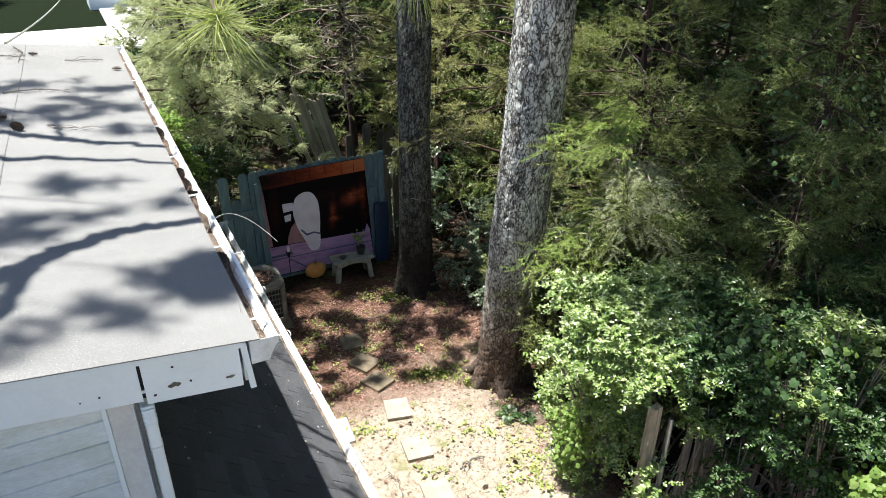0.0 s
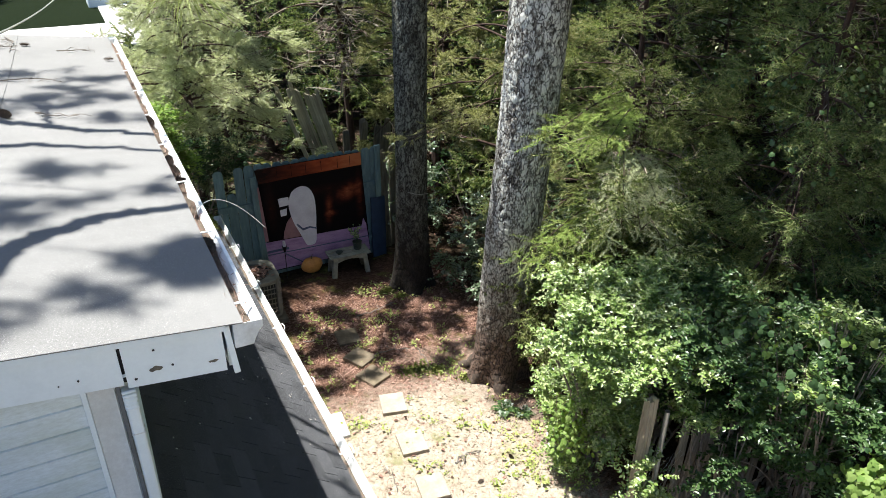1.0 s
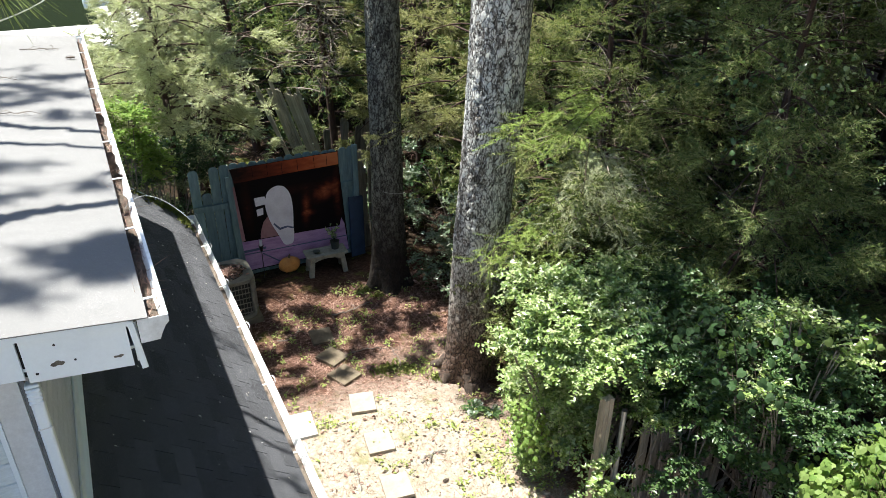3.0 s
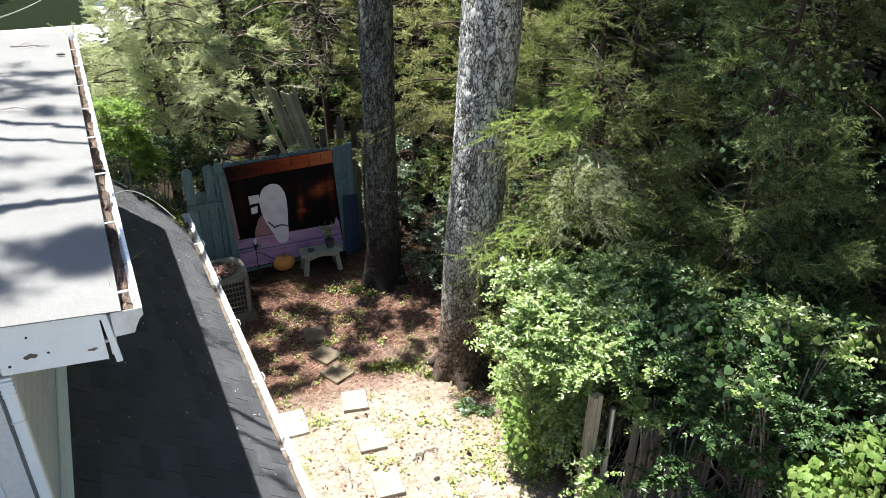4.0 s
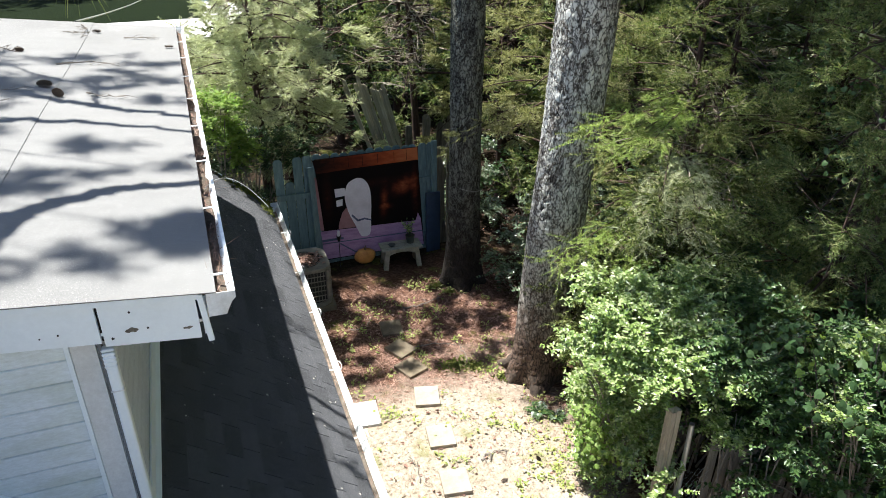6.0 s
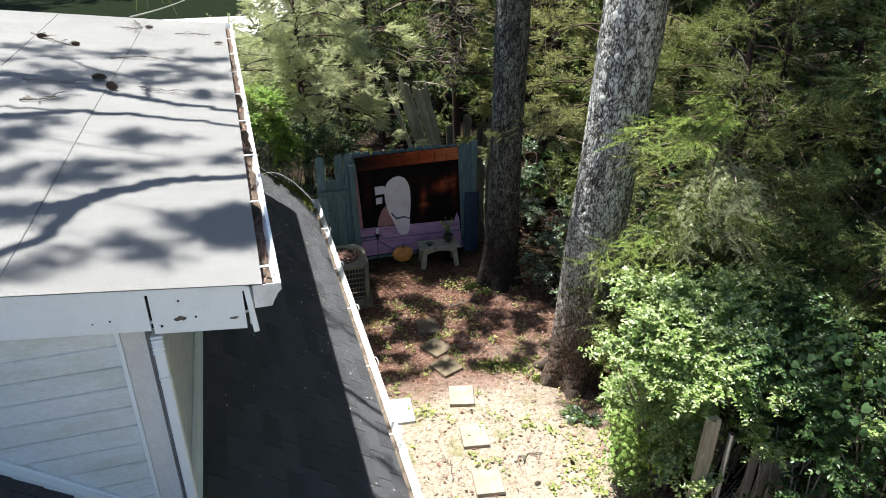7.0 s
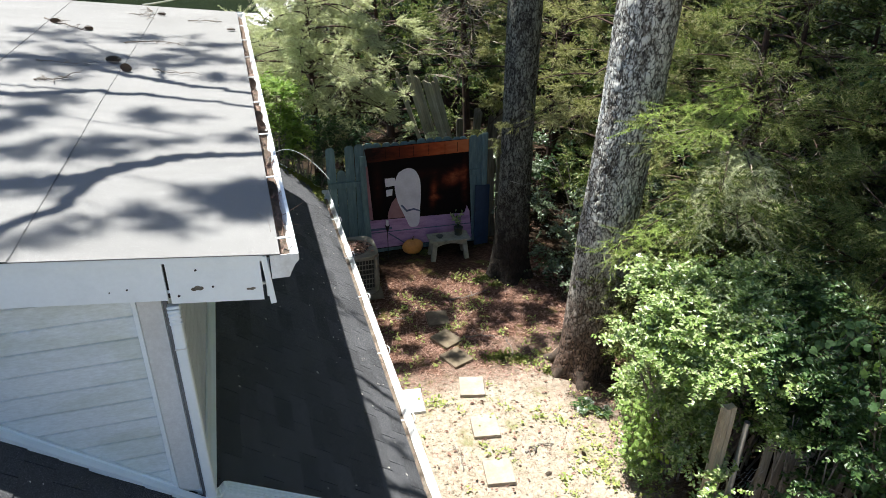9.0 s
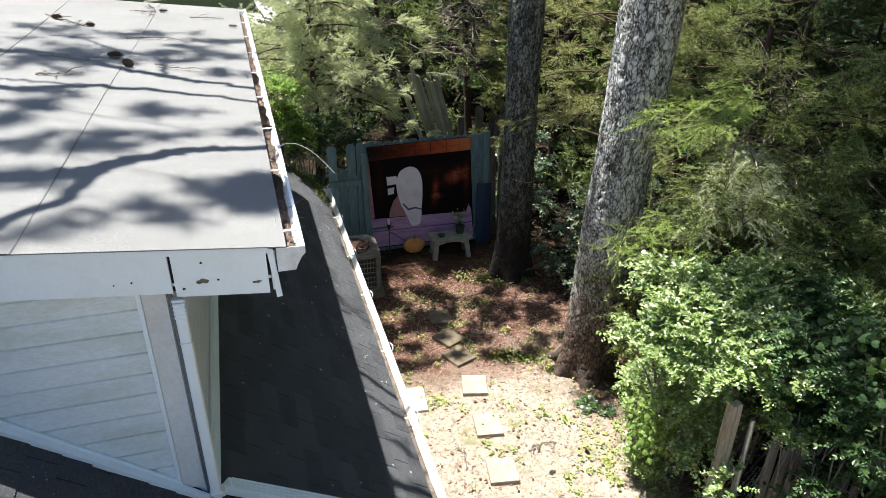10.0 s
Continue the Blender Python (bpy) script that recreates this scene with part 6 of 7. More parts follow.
shrub("privet_shrub", "sunlit green privet shrub arching over the old fence", "shrub", (4.85, 4.75, 0),
      [((4.06, 4.25, 2.08), (0.40, 0.21, 0.18)), ((4.45, 4.18, 2.15), (0.46, 0.34, 0.26)), ((4.90, 4.25, 2.12), (0.48, 0.36, 0.28)), ((5.20, 4.50, 2.20), (0.42, 0.40, 0.28)), ((4.75, 4.75, 2.0), (0.35, 0.30, 0.25)), ((4.48, 4.62, 2.34), (0.42, 0.26, 0.14)), ((4.42, 4.12, 1.55), (0.22, 0.20, 0.30)), ((4.62, 5.05, 0.70), (0.16, 0.22, 0.35)), ((4.56, 4.60, 0.85), (0.18, 0.20, 0.38)), ((4.54, 4.66, 0.35), (0.18, 0.18, 0.28)), ((4.98, 4.75, 1.1), (0.40, 0.40, 0.75)), ((4.52, 4.05, 1.15), (0.16, 0.18, 0.45)), ((4.72, 3.85, 1.98), (0.42, 0.25, 0.22)), ((5.1, 3.62, 1.45), (0.25, 0.08, 0.14)), ((4.50, 3.48, 1.0), (0.12, 0.10, 0.4))],
      3300, "privet", 51, 0.043, 8, 0.20, open_in=0.45)
# these two privets get the darker leaf colour, shade painted in
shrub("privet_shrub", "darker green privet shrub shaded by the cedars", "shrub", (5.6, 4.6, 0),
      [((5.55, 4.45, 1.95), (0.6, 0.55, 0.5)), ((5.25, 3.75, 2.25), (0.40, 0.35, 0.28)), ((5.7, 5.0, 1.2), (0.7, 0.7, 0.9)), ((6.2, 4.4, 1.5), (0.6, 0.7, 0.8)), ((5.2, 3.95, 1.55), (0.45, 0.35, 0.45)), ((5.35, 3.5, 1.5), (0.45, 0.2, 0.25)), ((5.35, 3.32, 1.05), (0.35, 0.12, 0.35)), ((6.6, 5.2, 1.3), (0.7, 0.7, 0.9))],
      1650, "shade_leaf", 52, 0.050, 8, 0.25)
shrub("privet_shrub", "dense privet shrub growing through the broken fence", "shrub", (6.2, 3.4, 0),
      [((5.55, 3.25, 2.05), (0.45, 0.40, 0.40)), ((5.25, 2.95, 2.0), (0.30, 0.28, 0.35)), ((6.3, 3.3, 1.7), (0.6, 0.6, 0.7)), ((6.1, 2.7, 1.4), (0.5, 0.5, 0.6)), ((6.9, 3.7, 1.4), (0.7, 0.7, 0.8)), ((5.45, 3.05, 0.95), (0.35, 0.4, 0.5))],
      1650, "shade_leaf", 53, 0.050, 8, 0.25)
shrub("privet_shrub", "pale sunlit privet shoots above the darker shrubs", "shrub", (6.1, 3.1, 0),
      [((5.70, 3.0, 2.50), (0.20, 0.16, 0.16)), ((6.0, 2.85, 2.25), (0.25, 0.2, 0.16)), ((5.45, 2.75, 2.1), (0.16, 0.14, 0.16))], 85, "privet", 69, 0.046, 8, 0.26)
shrub("broadleaf_shrub", "glossy green shrub in shade behind the pine", "shrub", (5.7, 8.0, 0),
      [((5.55, 7.9, 1.0), (0.55, 0.6, 0.9)), ((5.4, 8.7, 0.8), (0.5, 0.6, 0.75)), ((6.2, 7.6, 1.2), (0.7, 0.6, 1.0)), ((5.9, 6.6, 1.5), (0.55, 0.5, 0.9)), ((5.35, 10.4, 0.9), (0.6, 0.6, 0.9))],
      1300, "glossy_leaf", 54, 0.050, 7, 0.22, wood="red_limb")
shrub("broadleaf_shrub", "dense green shrub crowding the end of the house", "shrub", (1.75, 10.35, 0),
      [((1.55, 10.25, 2.25), (0.40, 0.35, 0.55)), ((1.9, 10.6, 1.5), (0.55, 0.5, 0.9)), ((2.45, 10.75, 1.5), (0.5, 0.45, 0.8)), ((1.4, 10.6, 1.5), (0.5, 0.4, 0.9))],
      800, "dark_leaf", 55, 0.048, 8, 0.30)
shrub("broadleaf_shrub", "bright yellow-green shrub at the far eave", "shrub", (1.35, 10.1, 0),
      [((1.38, 9.95, 2.75), (0.28, 0.26, 0.38)), ((1.62, 10.0, 2.35), (0.28, 0.22, 0.32))], 340, "vine_bright", 56, 0.055, 7, 0.24)
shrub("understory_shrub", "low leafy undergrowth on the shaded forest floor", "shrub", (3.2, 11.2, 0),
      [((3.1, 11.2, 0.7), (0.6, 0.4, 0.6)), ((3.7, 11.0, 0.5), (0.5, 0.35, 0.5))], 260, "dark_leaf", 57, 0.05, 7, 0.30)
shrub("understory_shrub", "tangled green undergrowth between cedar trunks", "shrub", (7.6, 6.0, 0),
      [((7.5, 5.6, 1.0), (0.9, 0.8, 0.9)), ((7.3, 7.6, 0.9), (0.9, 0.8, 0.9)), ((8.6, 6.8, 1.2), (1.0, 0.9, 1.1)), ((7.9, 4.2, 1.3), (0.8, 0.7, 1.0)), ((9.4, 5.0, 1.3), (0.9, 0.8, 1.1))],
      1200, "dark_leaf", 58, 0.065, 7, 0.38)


def vine(label, material, centres, leaves, seed, size, template, wires):
    """Vine leaves held up on a draped surface, with thin runners."""
    t = thing("grape_vine", label, "vine")
    rng = np.random.default_rng(seed)
    s, l = Soup(), Soup()
    share = leaves // len(centres)
    for c, r in centres:
        c, r = np.array(c, float), np.array(r, float)
        d = unit(rng, share)
        d[:, 2] = np.abs(d[:, 2]) * 0.9 - 0.25
        d[:, 1] -= 0.3
        p = c + d * r + rng.normal(size=(share, 3)) * 0.06
        face = d * [0.6, 0.8, 0.4] + [0, -0.15, 0.65] + unit(rng, share) * 0.35
        hang = np.cross(face, unit(rng, share)) + [0, 0, -0.45]
        l.many(template, frames(p, hang, face, size * rng.uniform(0.45, 1.15, share)))
        for i in range(0, share, 4):
            q = p[i] - face[i] * 0.05
            s.tube([p[i], q, q + unit(rng, 1)[0] * 0.08], [0.0016, 0.002, 0.002], 3)
        for _ in range(wires):
            a, b = p[rng.integers(0, share)], p[rng.integers(0, share)]
            s.tube(bez(a, (a + b) / 2 + [0, 0, rng.uniform(-0.15, 0.2)], b, 9), [0.0022] * 9, 4)
    tagged(s.build("runner_tangle", "red_limb", t), kind="stuff")
    tagged(l.build("foliage", material, t), kind="stuff")
    return t


LOBED = lobed_template()
vine("grape vine with broad lobed leaves over the shrubs", "vine", [((5.05, 3.25, 2.62), (0.22, 0.2, 0.18)), ((5.15, 2.85, 2.35), (0.25, 0.25, 0.25)), ((5.65, 3.05, 2.40), (0.30, 0.28, 0.25)), ((6.05, 3.75, 2.05), (0.45, 0.4, 0.5)), ((6.5, 3.1, 1.95), (0.5, 0.5, 0.6)), ((5.6, 3.0, 1.5), (0.4, 0.4, 0.5)), ((6.9, 3.9, 2.0), (0.6, 0.5, 0.6)), ((5.25, 3.75, 2.1), (0.25, 0.2, 0.3))], 300, 61, 0.068, LOBED, 1)
vine("bright green vine catching the sun", "vine_bright", [((5.72, 2.27, 1.50), (0.28, 0.24, 0.26)), ((6.1, 2.20, 1.55), (0.35, 0.28, 0.32))], 460, 62, 0.075, LOBED, 1)
vine("bright lobed leaves at the sunlit foot of the privet", "vine_bright", [((4.37, 4.62, 0.95), (0.13, 0.17, 0.32)), ((4.50, 4.72, 0.45), (0.14, 0.18, 0.26)), ((4.36, 4.46, 0.70), (0.13, 0.14, 0.30))], 420, 64, 0.05, LOBED, 3)
vine("sunlit lobed vine leaves among privet shoots", "vine_bright", [((5.9, 3.1, 2.38), (0.22, 0.2, 0.16)), ((5.6, 3.5, 2.2), (0.2, 0.2, 0.12)), ((6.6, 2.9, 2.2), (0.25, 0.2, 0.2))], 110, 65, 0.075, LOBED, 1)
vine("pale glossy heart-shaped vine leaves high on the dark cedars", "privet", [((7.95, 5.4, 4.1), (0.4, 0.4, 0.4)), ((7.35, 4.3, 4.05), (0.35, 0.3, 0.35)), ((7.9, 4.6, 3.6), (0.4, 0.4, 0.5)), ((7.6, 4.8, 4.1), (0.4, 0.4, 0.4))], 300, 67, 0.048, LOBED, 5)
vine("climbing vine with glossy leaves on the cedars", "shade_leaf", [((7.9, 5.0, 3.2), (0.6, 0.5, 0.8)), ((8.0, 6.4, 3.4), (0.7, 0.5, 0.9)), ((7.2, 5.3, 4.0), (0.5, 0.4, 0.6)), ((8.8, 4.4, 2.6), (0.7, 0.6, 0.8)), ((7.0, 4.6, 3.9), (0.6, 0.5, 0.5)), ((6.6, 4.3, 3.5), (0.4, 0.4, 0.5))], 620, 63, 0.052, LOBED, 6)


def fern(x, y, seed, fronds=9, size=0.36):
    t = thing("fern", "small green fern beside the pine roots", "fern", "ferns", at=(x, y, lift(x, y)))
    rng = np.random.default_rng(seed)
    s = Soup()
    tpl = leaf_template(0.35, 0.05)
    for k in range(fronds):
        a = 2 * math.pi * k / fronds + rng.normal() * 0.3
        d = np.array([math.cos(a), math.sin(a), 0])
        path = bez((0, 0, 0), d * size * 0.5 + [0, 0, size * 0.6], d * size * rng.uniform(0.8, 1.1) + [0, 0, size * 0.2], 14)
        tan = np.gradient(path, axis=0)
        side = np.cross(tan, [0, 0, 1])
        side /= np.linalg.norm(side, axis=1)[:, None] + 1e-9
        w = (np.sin(np.linspace(0.25, 1.0, 14) * math.pi) * 0.26 + 0.04) * size
        for sg in (-1, 1):
            s.many(tpl, frames(path, side * sg + tan * 6, np.tile([0, 0, 1.0], (14, 1)), w))
    tagged(s.build("fronds", "shade_leaf", t), kind="stuff")
    return t


for k, (fx, fy) in enumerate(((4.44, 5.80), (4.62, 5.66))):
    fern(fx, fy, 80 + k, 7, (0.20, 0.15)[k])


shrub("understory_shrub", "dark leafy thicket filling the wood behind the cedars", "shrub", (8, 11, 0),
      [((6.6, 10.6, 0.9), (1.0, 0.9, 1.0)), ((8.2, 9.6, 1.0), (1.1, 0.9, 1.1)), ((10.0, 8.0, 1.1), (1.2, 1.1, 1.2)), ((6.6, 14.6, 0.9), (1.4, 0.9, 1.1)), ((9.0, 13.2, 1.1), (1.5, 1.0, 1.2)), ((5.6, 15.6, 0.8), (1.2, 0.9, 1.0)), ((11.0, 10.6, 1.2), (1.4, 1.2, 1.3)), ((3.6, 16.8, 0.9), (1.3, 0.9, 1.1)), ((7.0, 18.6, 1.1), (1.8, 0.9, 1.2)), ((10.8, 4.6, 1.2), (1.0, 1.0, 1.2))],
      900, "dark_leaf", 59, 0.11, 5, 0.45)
# ---- litter and weeds ----
def scatter_straw():
    rng = np.random.default_rng(90)
    s = Soup()

    def lay(n, x0, x1, y0, y1, length):
        x, y = rng.uniform(x0, x1, n), rng.uniform(y0, y1, n)
        z = np.array([lift(a, b) for a, b in zip(x, y)]) + rng.uniform(0.003, 0.018, n)
        d = unit(rng, n) * [1, 1, 0.12]
        tv, tf = NEEDLE
        s.many((tv * [1.8, 1, 0.6], tf), frames(np.c_[x, y, z], d, np.tile([0, 0, 1.0], (n, 1)) + unit(rng, n) * 0.3, length * rng.uniform(0.6, 1.2, n)))

    lay(9000, 2.1, 5.4, 6.5, 9.2, 0.17)
    lay(1400, 2.1, 4.8, 4.2, 6.8, 0.14)
    lay(5000, 2.2, 9.0, 10.1, 16.0, 0.2)
    return tagged(s.build("pine_straw", "straw"), "loose brown pine needles covering the shaded ground", "pine straw", kind="stuff")


scatter_straw()


def dry_leaves():
    rng = np.random.default_rng(91)
    s = Soup()
    n = 2600
    x, y = rng.uniform(2.1, 5.6, n), rng.uniform(4.0, 10.0, n)
    keep = ((y > 6.4) & (y < 9.2)) | ((y < 9.2) & (rng.random(n) < 0.45))
    x, y = x[keep], y[keep]
    n = len(x)
    z = np.array([lift(a, b) for a, b in zip(x, y)]) + 0.008
    s.many(leaf_template(0.55, 0.2), frames(np.c_[x, y, z], unit(rng, n) * [1, 1, 0.3], np.tile([0, 0, 1.0], (n, 1)) + unit(rng, n) * 0.5, rng.uniform(0.02, 0.06, n)))
    return tagged(s.build("dry_leaves", "straw"), "scattered dry brown leaves on the yard soil", "leaf litter", kind="stuff")


dry_leaves()


def weeds():
    rng = np.random.default_rng(92)
    s = Soup()
    for _ in range(1900):
        x, y = rng.uniform(2.3, 4.9), rng.uniform(4.0, 9.2)
        near_path = math.exp(-((x - 4.15 + 0.12 * (5.2 - y)) / 0.50) ** 2) * 0.75 if y < 6.3 else 0.16
        if rng.random() > 0.07 + 0.75 * near_path or noise.noise(Vector((x * 1.7, y * 1.7, 5))) < -0.05:
            continue
        n = rng.integers(5, 14)
        big = rng.uniform(0.022, 0.06)
        p = np.c_[x + rng.normal(0, big * 0.8, n), y + rng.normal(0, big * 0.8, n), np.full(n, lift(x, y) + 0.01) + rng.random(n) * big * 0.7]
        s.many(leaf_template(0.55, 0.12), frames(p, unit(rng, n) * [1, 1, 0.5] + [0, 0, 0.35], unit(rng, n) * 0.4 + [0, 0, 1], big * rng.uniform(0.5, 1.1, n)))
    for x, y in ((3.02, 8.71), (3.92, 9.05), (4.29, 8.77), (3.62, 8.22), (4.05, 8.34), (4.52, 9.16), (3.2, 8.5), (3.95, 6.89), (4.25, 6.70), (2.75, 6.35)):
        n = 34
        p = np.c_[x + rng.normal(0, 0.085, n), y + rng.normal(0, 0.085, n), lift(x, y) + 0.01 + rng.random(n) * 0.06]
        s.many(leaf_template(0.5, 0.12), frames(p, unit(rng, n) * [1, 1, 0.5] + [0, 0, 0.4], unit(rng, n) * 0.4 + [0, 0, 1], 0.05 * rng.uniform(0.5, 1.2, n)))
    return tagged(s.build("weeds", "weed"), "small yellow-green weeds sprouting in the soil", "weeds", kind="stuff")


weeds()


def clods():
    rng = np.random.default_rng(93)
    s = Soup()
    v = np.array([(-1, -1, -0.6), (1, -1, -0.6), (1, 1, -0.6), (-1, 1, -0.6), (-0.6, -0.7, 0.5), (0.7, -0.6, 0.6), (0.6, 0.7, 0.45), (-0.7, 0.6, 0.55)]) * 0.5
    f = np.array([(4, 5, 6, 7), (0, 1, 5, 4), (1, 2, 6, 5), (2, 3, 7, 6), (3, 0, 4, 7)])
    n = 2600
    x, y = rng.uniform(2.1, 5.0, n), rng.uniform(3.8, 9.0, n)
    z = np.array([lift(a, b) for a, b in zip(x, y)])
    s.many((v, f), frames(np.c_[x, y, z + 0.002], unit(rng, n) * [1, 1, 0.2], np.tile([0, 0, 1.0], (n, 1)) + unit(rng, n) * 0.4, rng.gamma(2.0, 0.007, n) + 0.006))
    return tagged(s.build("soil_clods", "ground"), "small crumbs and clods of dry soil", "soil clods", kind="stuff")


clods()


def cone_mesh():
    """A pine cone lying along y, of spiral scales."""
    s = Soup()
    v = np.array([(-0.5, 0, 0), (0.5, 0, 0), (0.62, 0.8, 0.1), (-0.62, 0.8, 0.1), (0.2, 1.12, 0.24), (-0.2, 1.12, 0.24)])
    f = np.array([(0, 1, 2, 3), (3, 2, 4, 5)])
    pos, al, up, sz = [], [], [], []
    n = 54
    for i in range(n):
        t = i / n
        a = i * 2.39996
        r = 0.034 * math.sin(math.pi * (0.12 + 0.80 * t)) ** 0.8
        d = np.array([math.cos(a), 0.55 * (t - 0.25), math.sin(a)])
        pos.append((0.25 * r * d[0], -0.06 + 0.125 * t, 0.25 * r * d[2]))
        al.append(d + [0, 0.15, 0])
        up.append((0, -1, 0))
        sz.append(max(0.008, r * 0.72))
    s.many((v, f), frames(pos, al, up, sz))
    s.tube([(0, -0.055, 0), (0, 0.0, 0), (0, 0.055, 0)], [0.008, 0.013, 0.004], 7)
    ob = s.build("pine_cone", "cone")
    me = ob.data
    bpy.data.objects.remove(ob)
    return me


CONE = cone_mesh()


def pine_cone(x, y, z, turn, tilt, where, size=1.0):
    ob = new("pine_cone", CONE)
    ob.matrix_basis = pose(x, y, z, tilt, turn * 0.3, turn) @ Matrix.Scale(size, 4)
    return tagged(ob, "open brown pine cone lying " + where, "pine cone", "fallen pine cones")


for cx, cy, ct, cs in ((0.05, 6.22, 80, 0.95), (0.165, 5.97, 40, 0.9), (0.985, 7.87, 95, 0.7), (0.28, 8.53, 85, 0.7), (-0.3, 7.5, 60, 0.7), (-0.62, 7.75, 70, 0.8)):
    pine_cone(cx, cy, up_z(cx) + 0.035 * cs, ct, 4, "on the grey dormer roof", cs)
for cy, ct in ((3.63, 10), (4.78, 30), (4.95, -15), (5.9, 20), (4.62, 80)):
    pine_cone(1.09, cy, 4.078, ct, 8, "in the clogged gutter")
for cx, cy, ct in ((4.1, 5.1, 10), (3.62, 4.95, 100)):
    pine_cone(cx, cy, lift(cx, cy) + 0.022, ct, 5, "on the yard soil", 0.6)


def stick(points, r, where):
    s = Soup()
    rng = np.random.default_rng(int(abs(points[0][0] * 1000 + points[0][1] * 77)) + 3)
    pts = np.array(bez(*points, 10))
    pts[1:-1] += rng.normal(size=(8, 3)) * [0.012, 0.012, 0.003]
    s.tube(pts, np.linspace(r, r * 0.4, 10), 5)
    for k in (2, 4, 5, 7, 8):
        d = unit(rng, 1)[0] * [1, 1, 0.25]
        e = pts[k] + d * rng.uniform(0.06, 0.17)
        s.tube([pts[k], (pts[k] + e) / 2 + [0, 0, 0.012], e], [r * 0.55, r * 0.4, r * 0.2], 4)
        g = (pts[k] + e) / 2 + [0, 0, 0.012]
        s.tube([g, g + unit(rng, 1)[0] * [1, 1, 0.2] * 0.06], [r * 0.35, r * 0.15], 4)
    return tagged(s.build("fallen_twig", "limb"), "thin bare grey twig lying " + where, "twig", "fallen twigs")


def on_roof(x, y, dz=0.012):
    return (x, y, up_z(x) + dz)


for a, b, c, r in (((-0.40, 5.60), (-0.28, 5.52), (-0.18, 5.70), 0.008), ((-0.75, 7.95), (-0.55, 7.65), (-0.30, 7.45), 0.010), ((0.35, 6.05), (0.5, 5.85), (0.62, 5.95), 0.006), ((0.05, 7.0), (0.35, 7.15), (0.55, 7.0), 0.006), ((-0.5, 6.2), (-0.35, 6.05), (-0.1, 6.1), 0.005), ((0.55, 8.3), (0.75, 8.2), (0.9, 8.35), 0.006), ((0.0, 8.5), (0.1, 8.35), (0.2, 8.5), 0.006), ((0.1, 8.95), (0.2, 8.7), (0.15, 8.2), 0.007)):
    stick([on_roof(*a), on_roof(*b, 0.03), on_roof(*c)], r, "on the grey dormer roof")
for a, b, c, r in (((3.4, 7.5), (3.7, 7.6), (4.0, 7.4), 0.010), ((2.7, 8.3), (2.9, 8.1), (3.1, 8.5), 0.008), ((3.6, 8.6), (3.9, 8.5), (4.3, 8.7), 0.010), ((3.5, 5.3), (3.6, 5.4), (3.85, 5.35), 0.012), ((2.75, 5.2), (2.8, 5.4), (2.75, 5.6), 0.006), ((4.0, 7.0), (4.1, 7.2), (4.0, 7.6), 0.008)):
    stick([(*a, lift(*a) + 0.012), (*b, lift(*b) + 0.03), (*c, lift(*c) + 0.012)], r, "on the yard soil")


def gutter_debris():
    rng = np.random.default_rng(95)
    s = Soup()
    ys = np.arange(2.83, 9.1, 0.03)
    xs = np.linspace(1.04, 1.135, 5)
    g = np.array([[(x, y, 4.045 + 0.03 * noise.noise(Vector((x * 18, y * 6, 0))) - 0.25 * max(0, x - 1.10)) for x in xs] for y in ys])
    i = np.arange(len(ys) - 1)[:, None] * 5
    j = np.arange(4)[None]
    s.put(g.reshape(-1, 3), np.stack([i + j, i + j + 1, i + j + 6, i + j + 5], -1).reshape(-1, 4))
    tagged(s.build("gutter_debris", "debris"), "rotting brown debris filling the dormer gutter", "debris", kind="stuff")
    s = Soup()
    ys = np.arange(1.3, 9.6, 0.04)
    xs = np.linspace(1.942, 2.042, 5)
    g = np.array([[(x, y, 1.378 + 0.018 * noise.noise(Vector((x * 18, y * 5, 4))) - 0.2 * max(0, x - 2.01)) for x in xs] for y in ys])
    i = np.arange(len(ys) - 1)[:, None] * 5
    s.put(g.reshape(-1, 3), np.stack([i + j, i + j + 1, i + j + 6, i + j + 5], -1).reshape(-1, 4))
    tagged(s.build("gutter_debris", "gutter_dirt"), "grey silt and leaf bits lying in the eave gutter", "debris", kind="stuff")
    n = 900
    s = Soup()
    p = np.c_[rng.uniform(1.045, 1.13, n), rng.uniform(2.85, 9.05, n), rng.uniform(4.05, 4.085, n)]
    d = unit(rng, n) * [0.35, 1, 0.25]
    tv, tf = NEEDLE
    s.many((tv * [2, 1, 0.5], tf), frames(p, d, unit(rng, n), rng.uniform(0.06, 0.13, n)))
    n = 500
    p = np.c_[rng.uniform(1.95, 2.04, n), rng.uniform(2.6, 9.5, n), np.full(n, 1.395) + rng.random(n) * 0.02]
    s.many((tv * [2, 1, 0.5], tf), frames(p, unit(rng, n) * [0.3, 1, 0.2], unit(rng, n), rng.uniform(0.06, 0.12, n)))
    tagged(s.build("gutter_needles", "straw"), "dry pine needles lying in the gutters", "pine straw", kind="stuff")


gutter_debris()


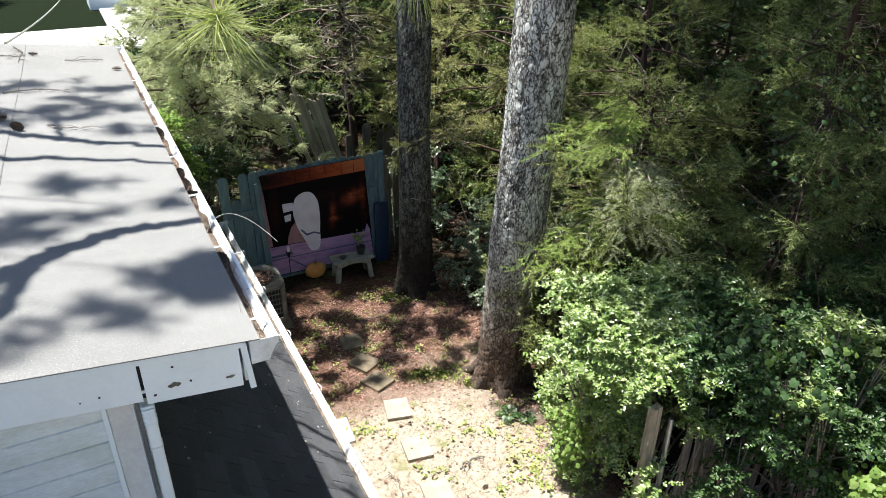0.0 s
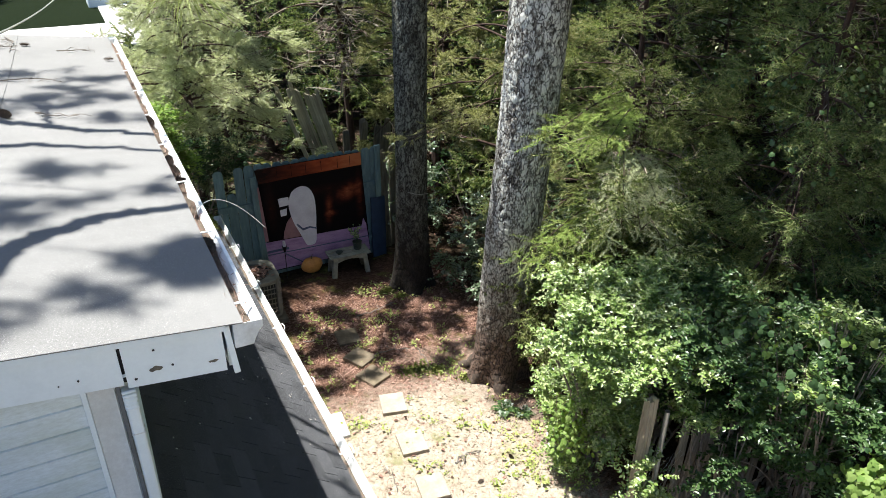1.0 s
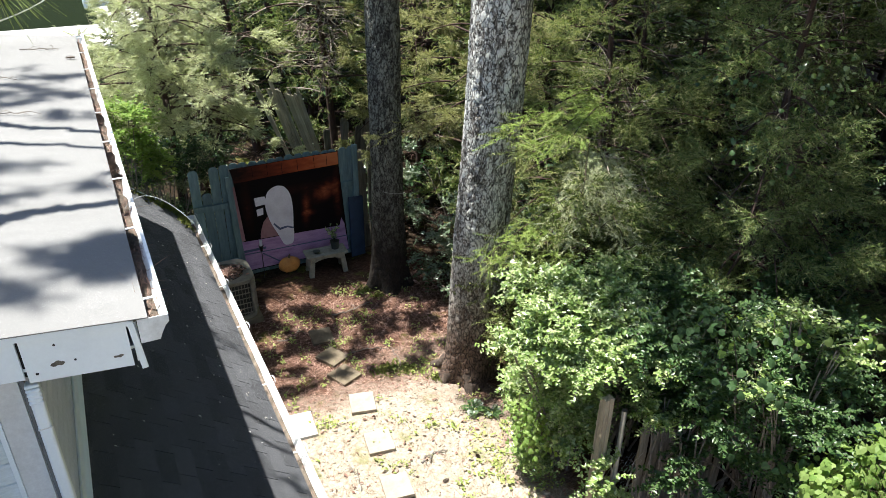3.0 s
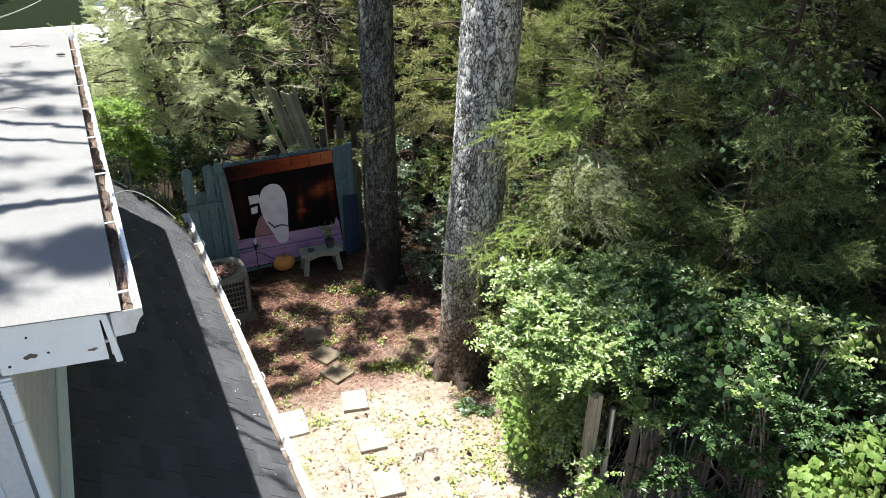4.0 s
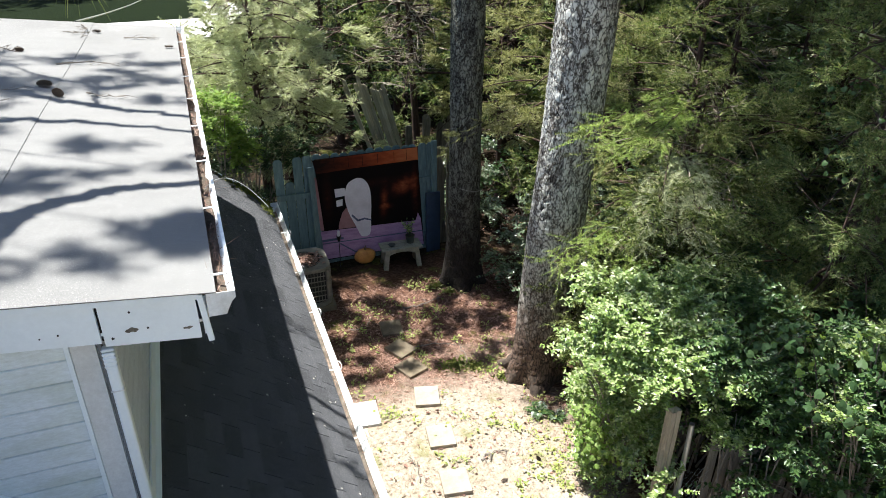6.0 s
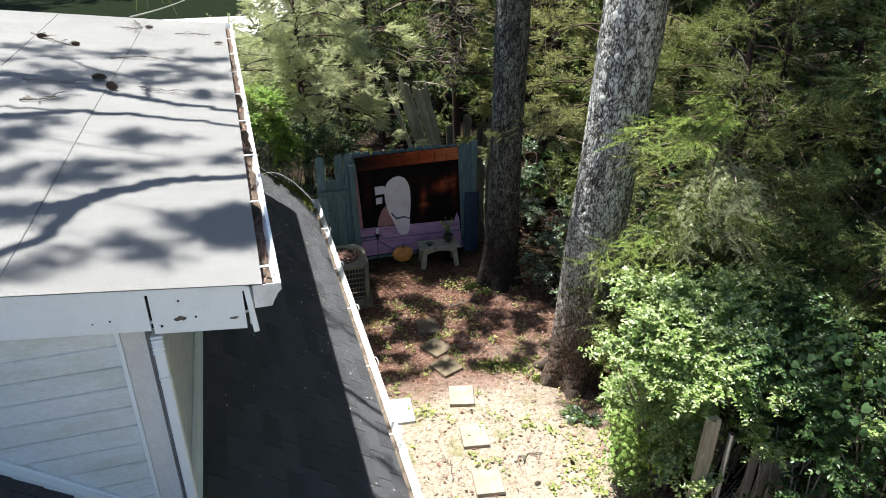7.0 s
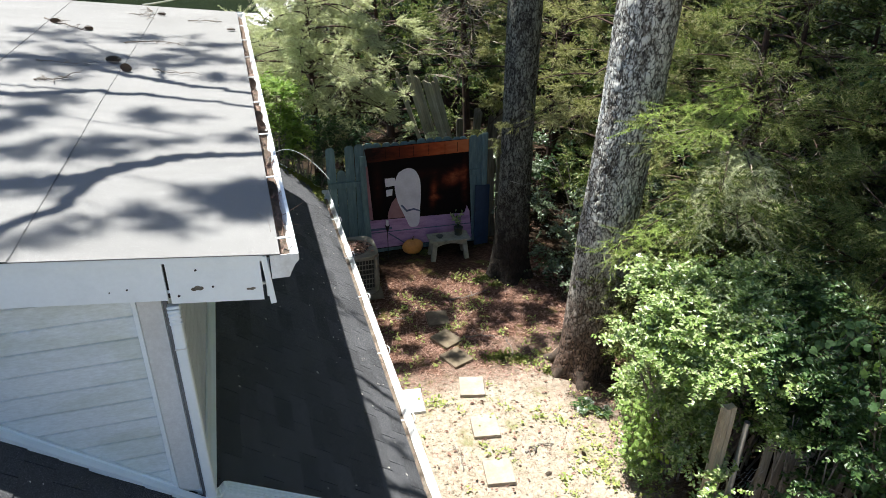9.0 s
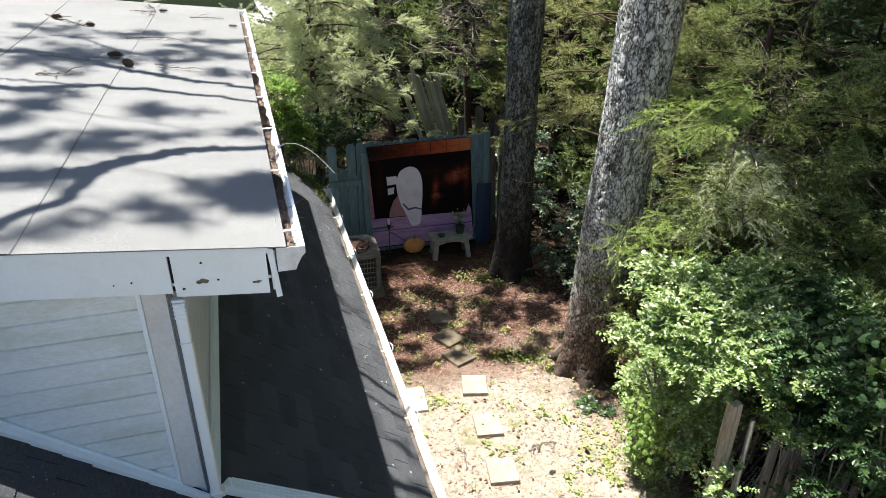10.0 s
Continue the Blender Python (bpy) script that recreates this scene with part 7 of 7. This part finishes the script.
def ground_moss():
    """Yellow-green moss cushions among the straw."""
    rng = np.random.default_rng(97)
    s = Soup()
    for cx, cy, r, n in ((3.82, 6.98, 0.17, 420), (4.05, 6.85, 0.12, 240), (4.25, 8.95, 0.12, 260), (4.42, 8.75, 0.08, 140), (4.33, 6.55, 0.10, 140)):
        x, y = cx + rng.normal(0, r, n) * 0.6, cy + rng.normal(0, r * 0.6, n) * 0.6
        z = np.array([lift(a, b) for a, b in zip(x, y)]) + 0.012
        s.many(leaf_template(0.6, 0.3), frames(np.c_[x, y, z], unit(rng, n) * [1, 1, 0.4] + [0, 0, 0.4], unit(rng, n) * 0.6 + [0, 0, 1], rng.uniform(0.015, 0.045, n)))
    return tagged(s.build("ground_moss", "moss"), "yellow-green moss cushions by the pine roots", "moss", kind="stuff")


ground_moss()


def roof_specks():
    """Crumbs and leaf bits lying on the shingles, and moss at the far eave."""
    rng = np.random.default_rng(96)
    s = Soup()
    n = 110
    x, y = rng.uniform(0.72, 1.9, n), rng.uniform(2.5, 9.3, n)
    nor = np.array([PITCH, 0, 1])
    p = np.c_[x, y, low_z(x) + 0.008]
    s.many(leaf_template(0.6, 0.2), frames(p, np.cross(np.tile(nor, (n, 1)), unit(rng, n)), np.tile(nor, (n, 1)) + unit(rng, n) * 0.3, rng.uniform(0.008, 0.028, n)))
    n = 60
    x, y = rng.uniform(-0.6, 0.5, n), rng.uniform(1.4, 2.7, n)
    p = np.c_[x, y, low_z(x) + 0.008]
    s.many(leaf_template(0.6, 0.2), frames(p, np.cross(np.tile(nor, (n, 1)), unit(rng, n)), np.tile(nor, (n, 1)), rng.uniform(0.006, 0.02, n)))
    tagged(s.build("roof_litter", "bright_crumb"), "pale leaf crumbs scattered on the dark shingles", "leaf litter", kind="stuff")
    m = Soup()
    n = 900
    x = 1.93 - np.abs(rng.normal(0, 0.22, n))
    y = 9.62 - np.abs(rng.normal(0, 0.10, n)) - 0.4 * rng.random(n) * (x > 1.8)
    p = np.c_[x, y, low_z(x) + 0.005]
    m.many(leaf_template(0.8, 0.4), frames(p, unit(rng, n) + nor * 0.5, unit(rng, n), rng.uniform(0.015, 0.045, n)))
    tagged(m.build("roof_moss", "moss"), "green moss at the far end of the eave", "moss", kind="stuff")


M["bright_crumb"] = worn("pale_crumbs", (0.40, 0.38, 0.33), (0.55, 0.53, 0.48), (0.65, 0.63, 0.58), 20, 80, 0.8)
roof_specks()

loose = Soup()
loose.tube(bez((1.10, 4.02, 4.10), (1.24, 4.08, 4.24), (1.43, 3.82, 4.02), 14), [0.0016] * 14, 5)
tagged(loose.build("loose_wire", "wire"), "thin pale wire sticking out of the gutter", "wire")
loose = Soup()
loose.tube(bez((0.02, 9.2, 4.22), (0.35, 19, 2.9), (0.95, 31, 1.85), 20), [0.014] * 20, 5)
tagged(loose.build("service_cable", "wire"), "pale twisted service cable leaving the roof", "cable")

loose = Soup()
loose.tube(bez((4.56, 8.79, 1.69), (4.74, 8.72, 1.62), (4.92, 8.82, 1.60), 8), [0.003] * 8, 5)
tagged(loose.build("tie_wire", "wire"), "thin pale wire tied round the dark pine trunk", "wire")

# ---- distance ----
drive = prism([(-4, 28.5), (3.6, 28.5), (4.2, 37.5), (2.2, 37.5), (2.2, 33), (-4, 33)], "z", -0.05, 0.19)
tagged(mesh_object("driveway", drive, "pale_stone"), "bright concrete driveway in full sun", "driveway", kind="structure")


def far_shed():
    s = thing("white_shed", "small white flat-roofed shed beyond the driveway", "shed", at=(2.75, 38.0, 0))
    part("wall", block((-0.9, 0, 0), (0.9, 2.2, 1.2), 0.02), "white_paint", s)
    part("roof", block((-1.0, -0.1, 1.2), (1.0, 2.3, 1.28), 0.02), "gutter", s)
    return s


far_shed()
# Tall trees added with crowns out of view, to cut the sky light.
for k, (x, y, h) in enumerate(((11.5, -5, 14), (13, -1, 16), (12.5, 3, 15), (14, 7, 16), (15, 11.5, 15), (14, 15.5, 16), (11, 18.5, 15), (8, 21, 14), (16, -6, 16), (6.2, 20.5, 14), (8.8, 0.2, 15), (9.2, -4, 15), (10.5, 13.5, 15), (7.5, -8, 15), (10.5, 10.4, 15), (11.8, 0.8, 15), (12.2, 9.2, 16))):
    cedar("tall added tree whose unseen crown blocks sky light", x, y, h, 3.4, 1000, 300 + k, "cedar_shaded", dead=0, size=0.7, low=5.0, kinds=FAR, trunk_r=0.13)
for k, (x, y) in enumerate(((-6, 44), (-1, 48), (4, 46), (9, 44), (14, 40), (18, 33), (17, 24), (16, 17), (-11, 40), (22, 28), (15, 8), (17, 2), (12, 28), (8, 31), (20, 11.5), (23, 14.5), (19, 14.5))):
    cedar("dark tree in the far wood", x, y, 8.5 + (k % 3), 3.6, 380, 200 + k, "cedar_shaded", dead=0, size=0.75, low=0.3, kinds=FAR)

build_shingles()
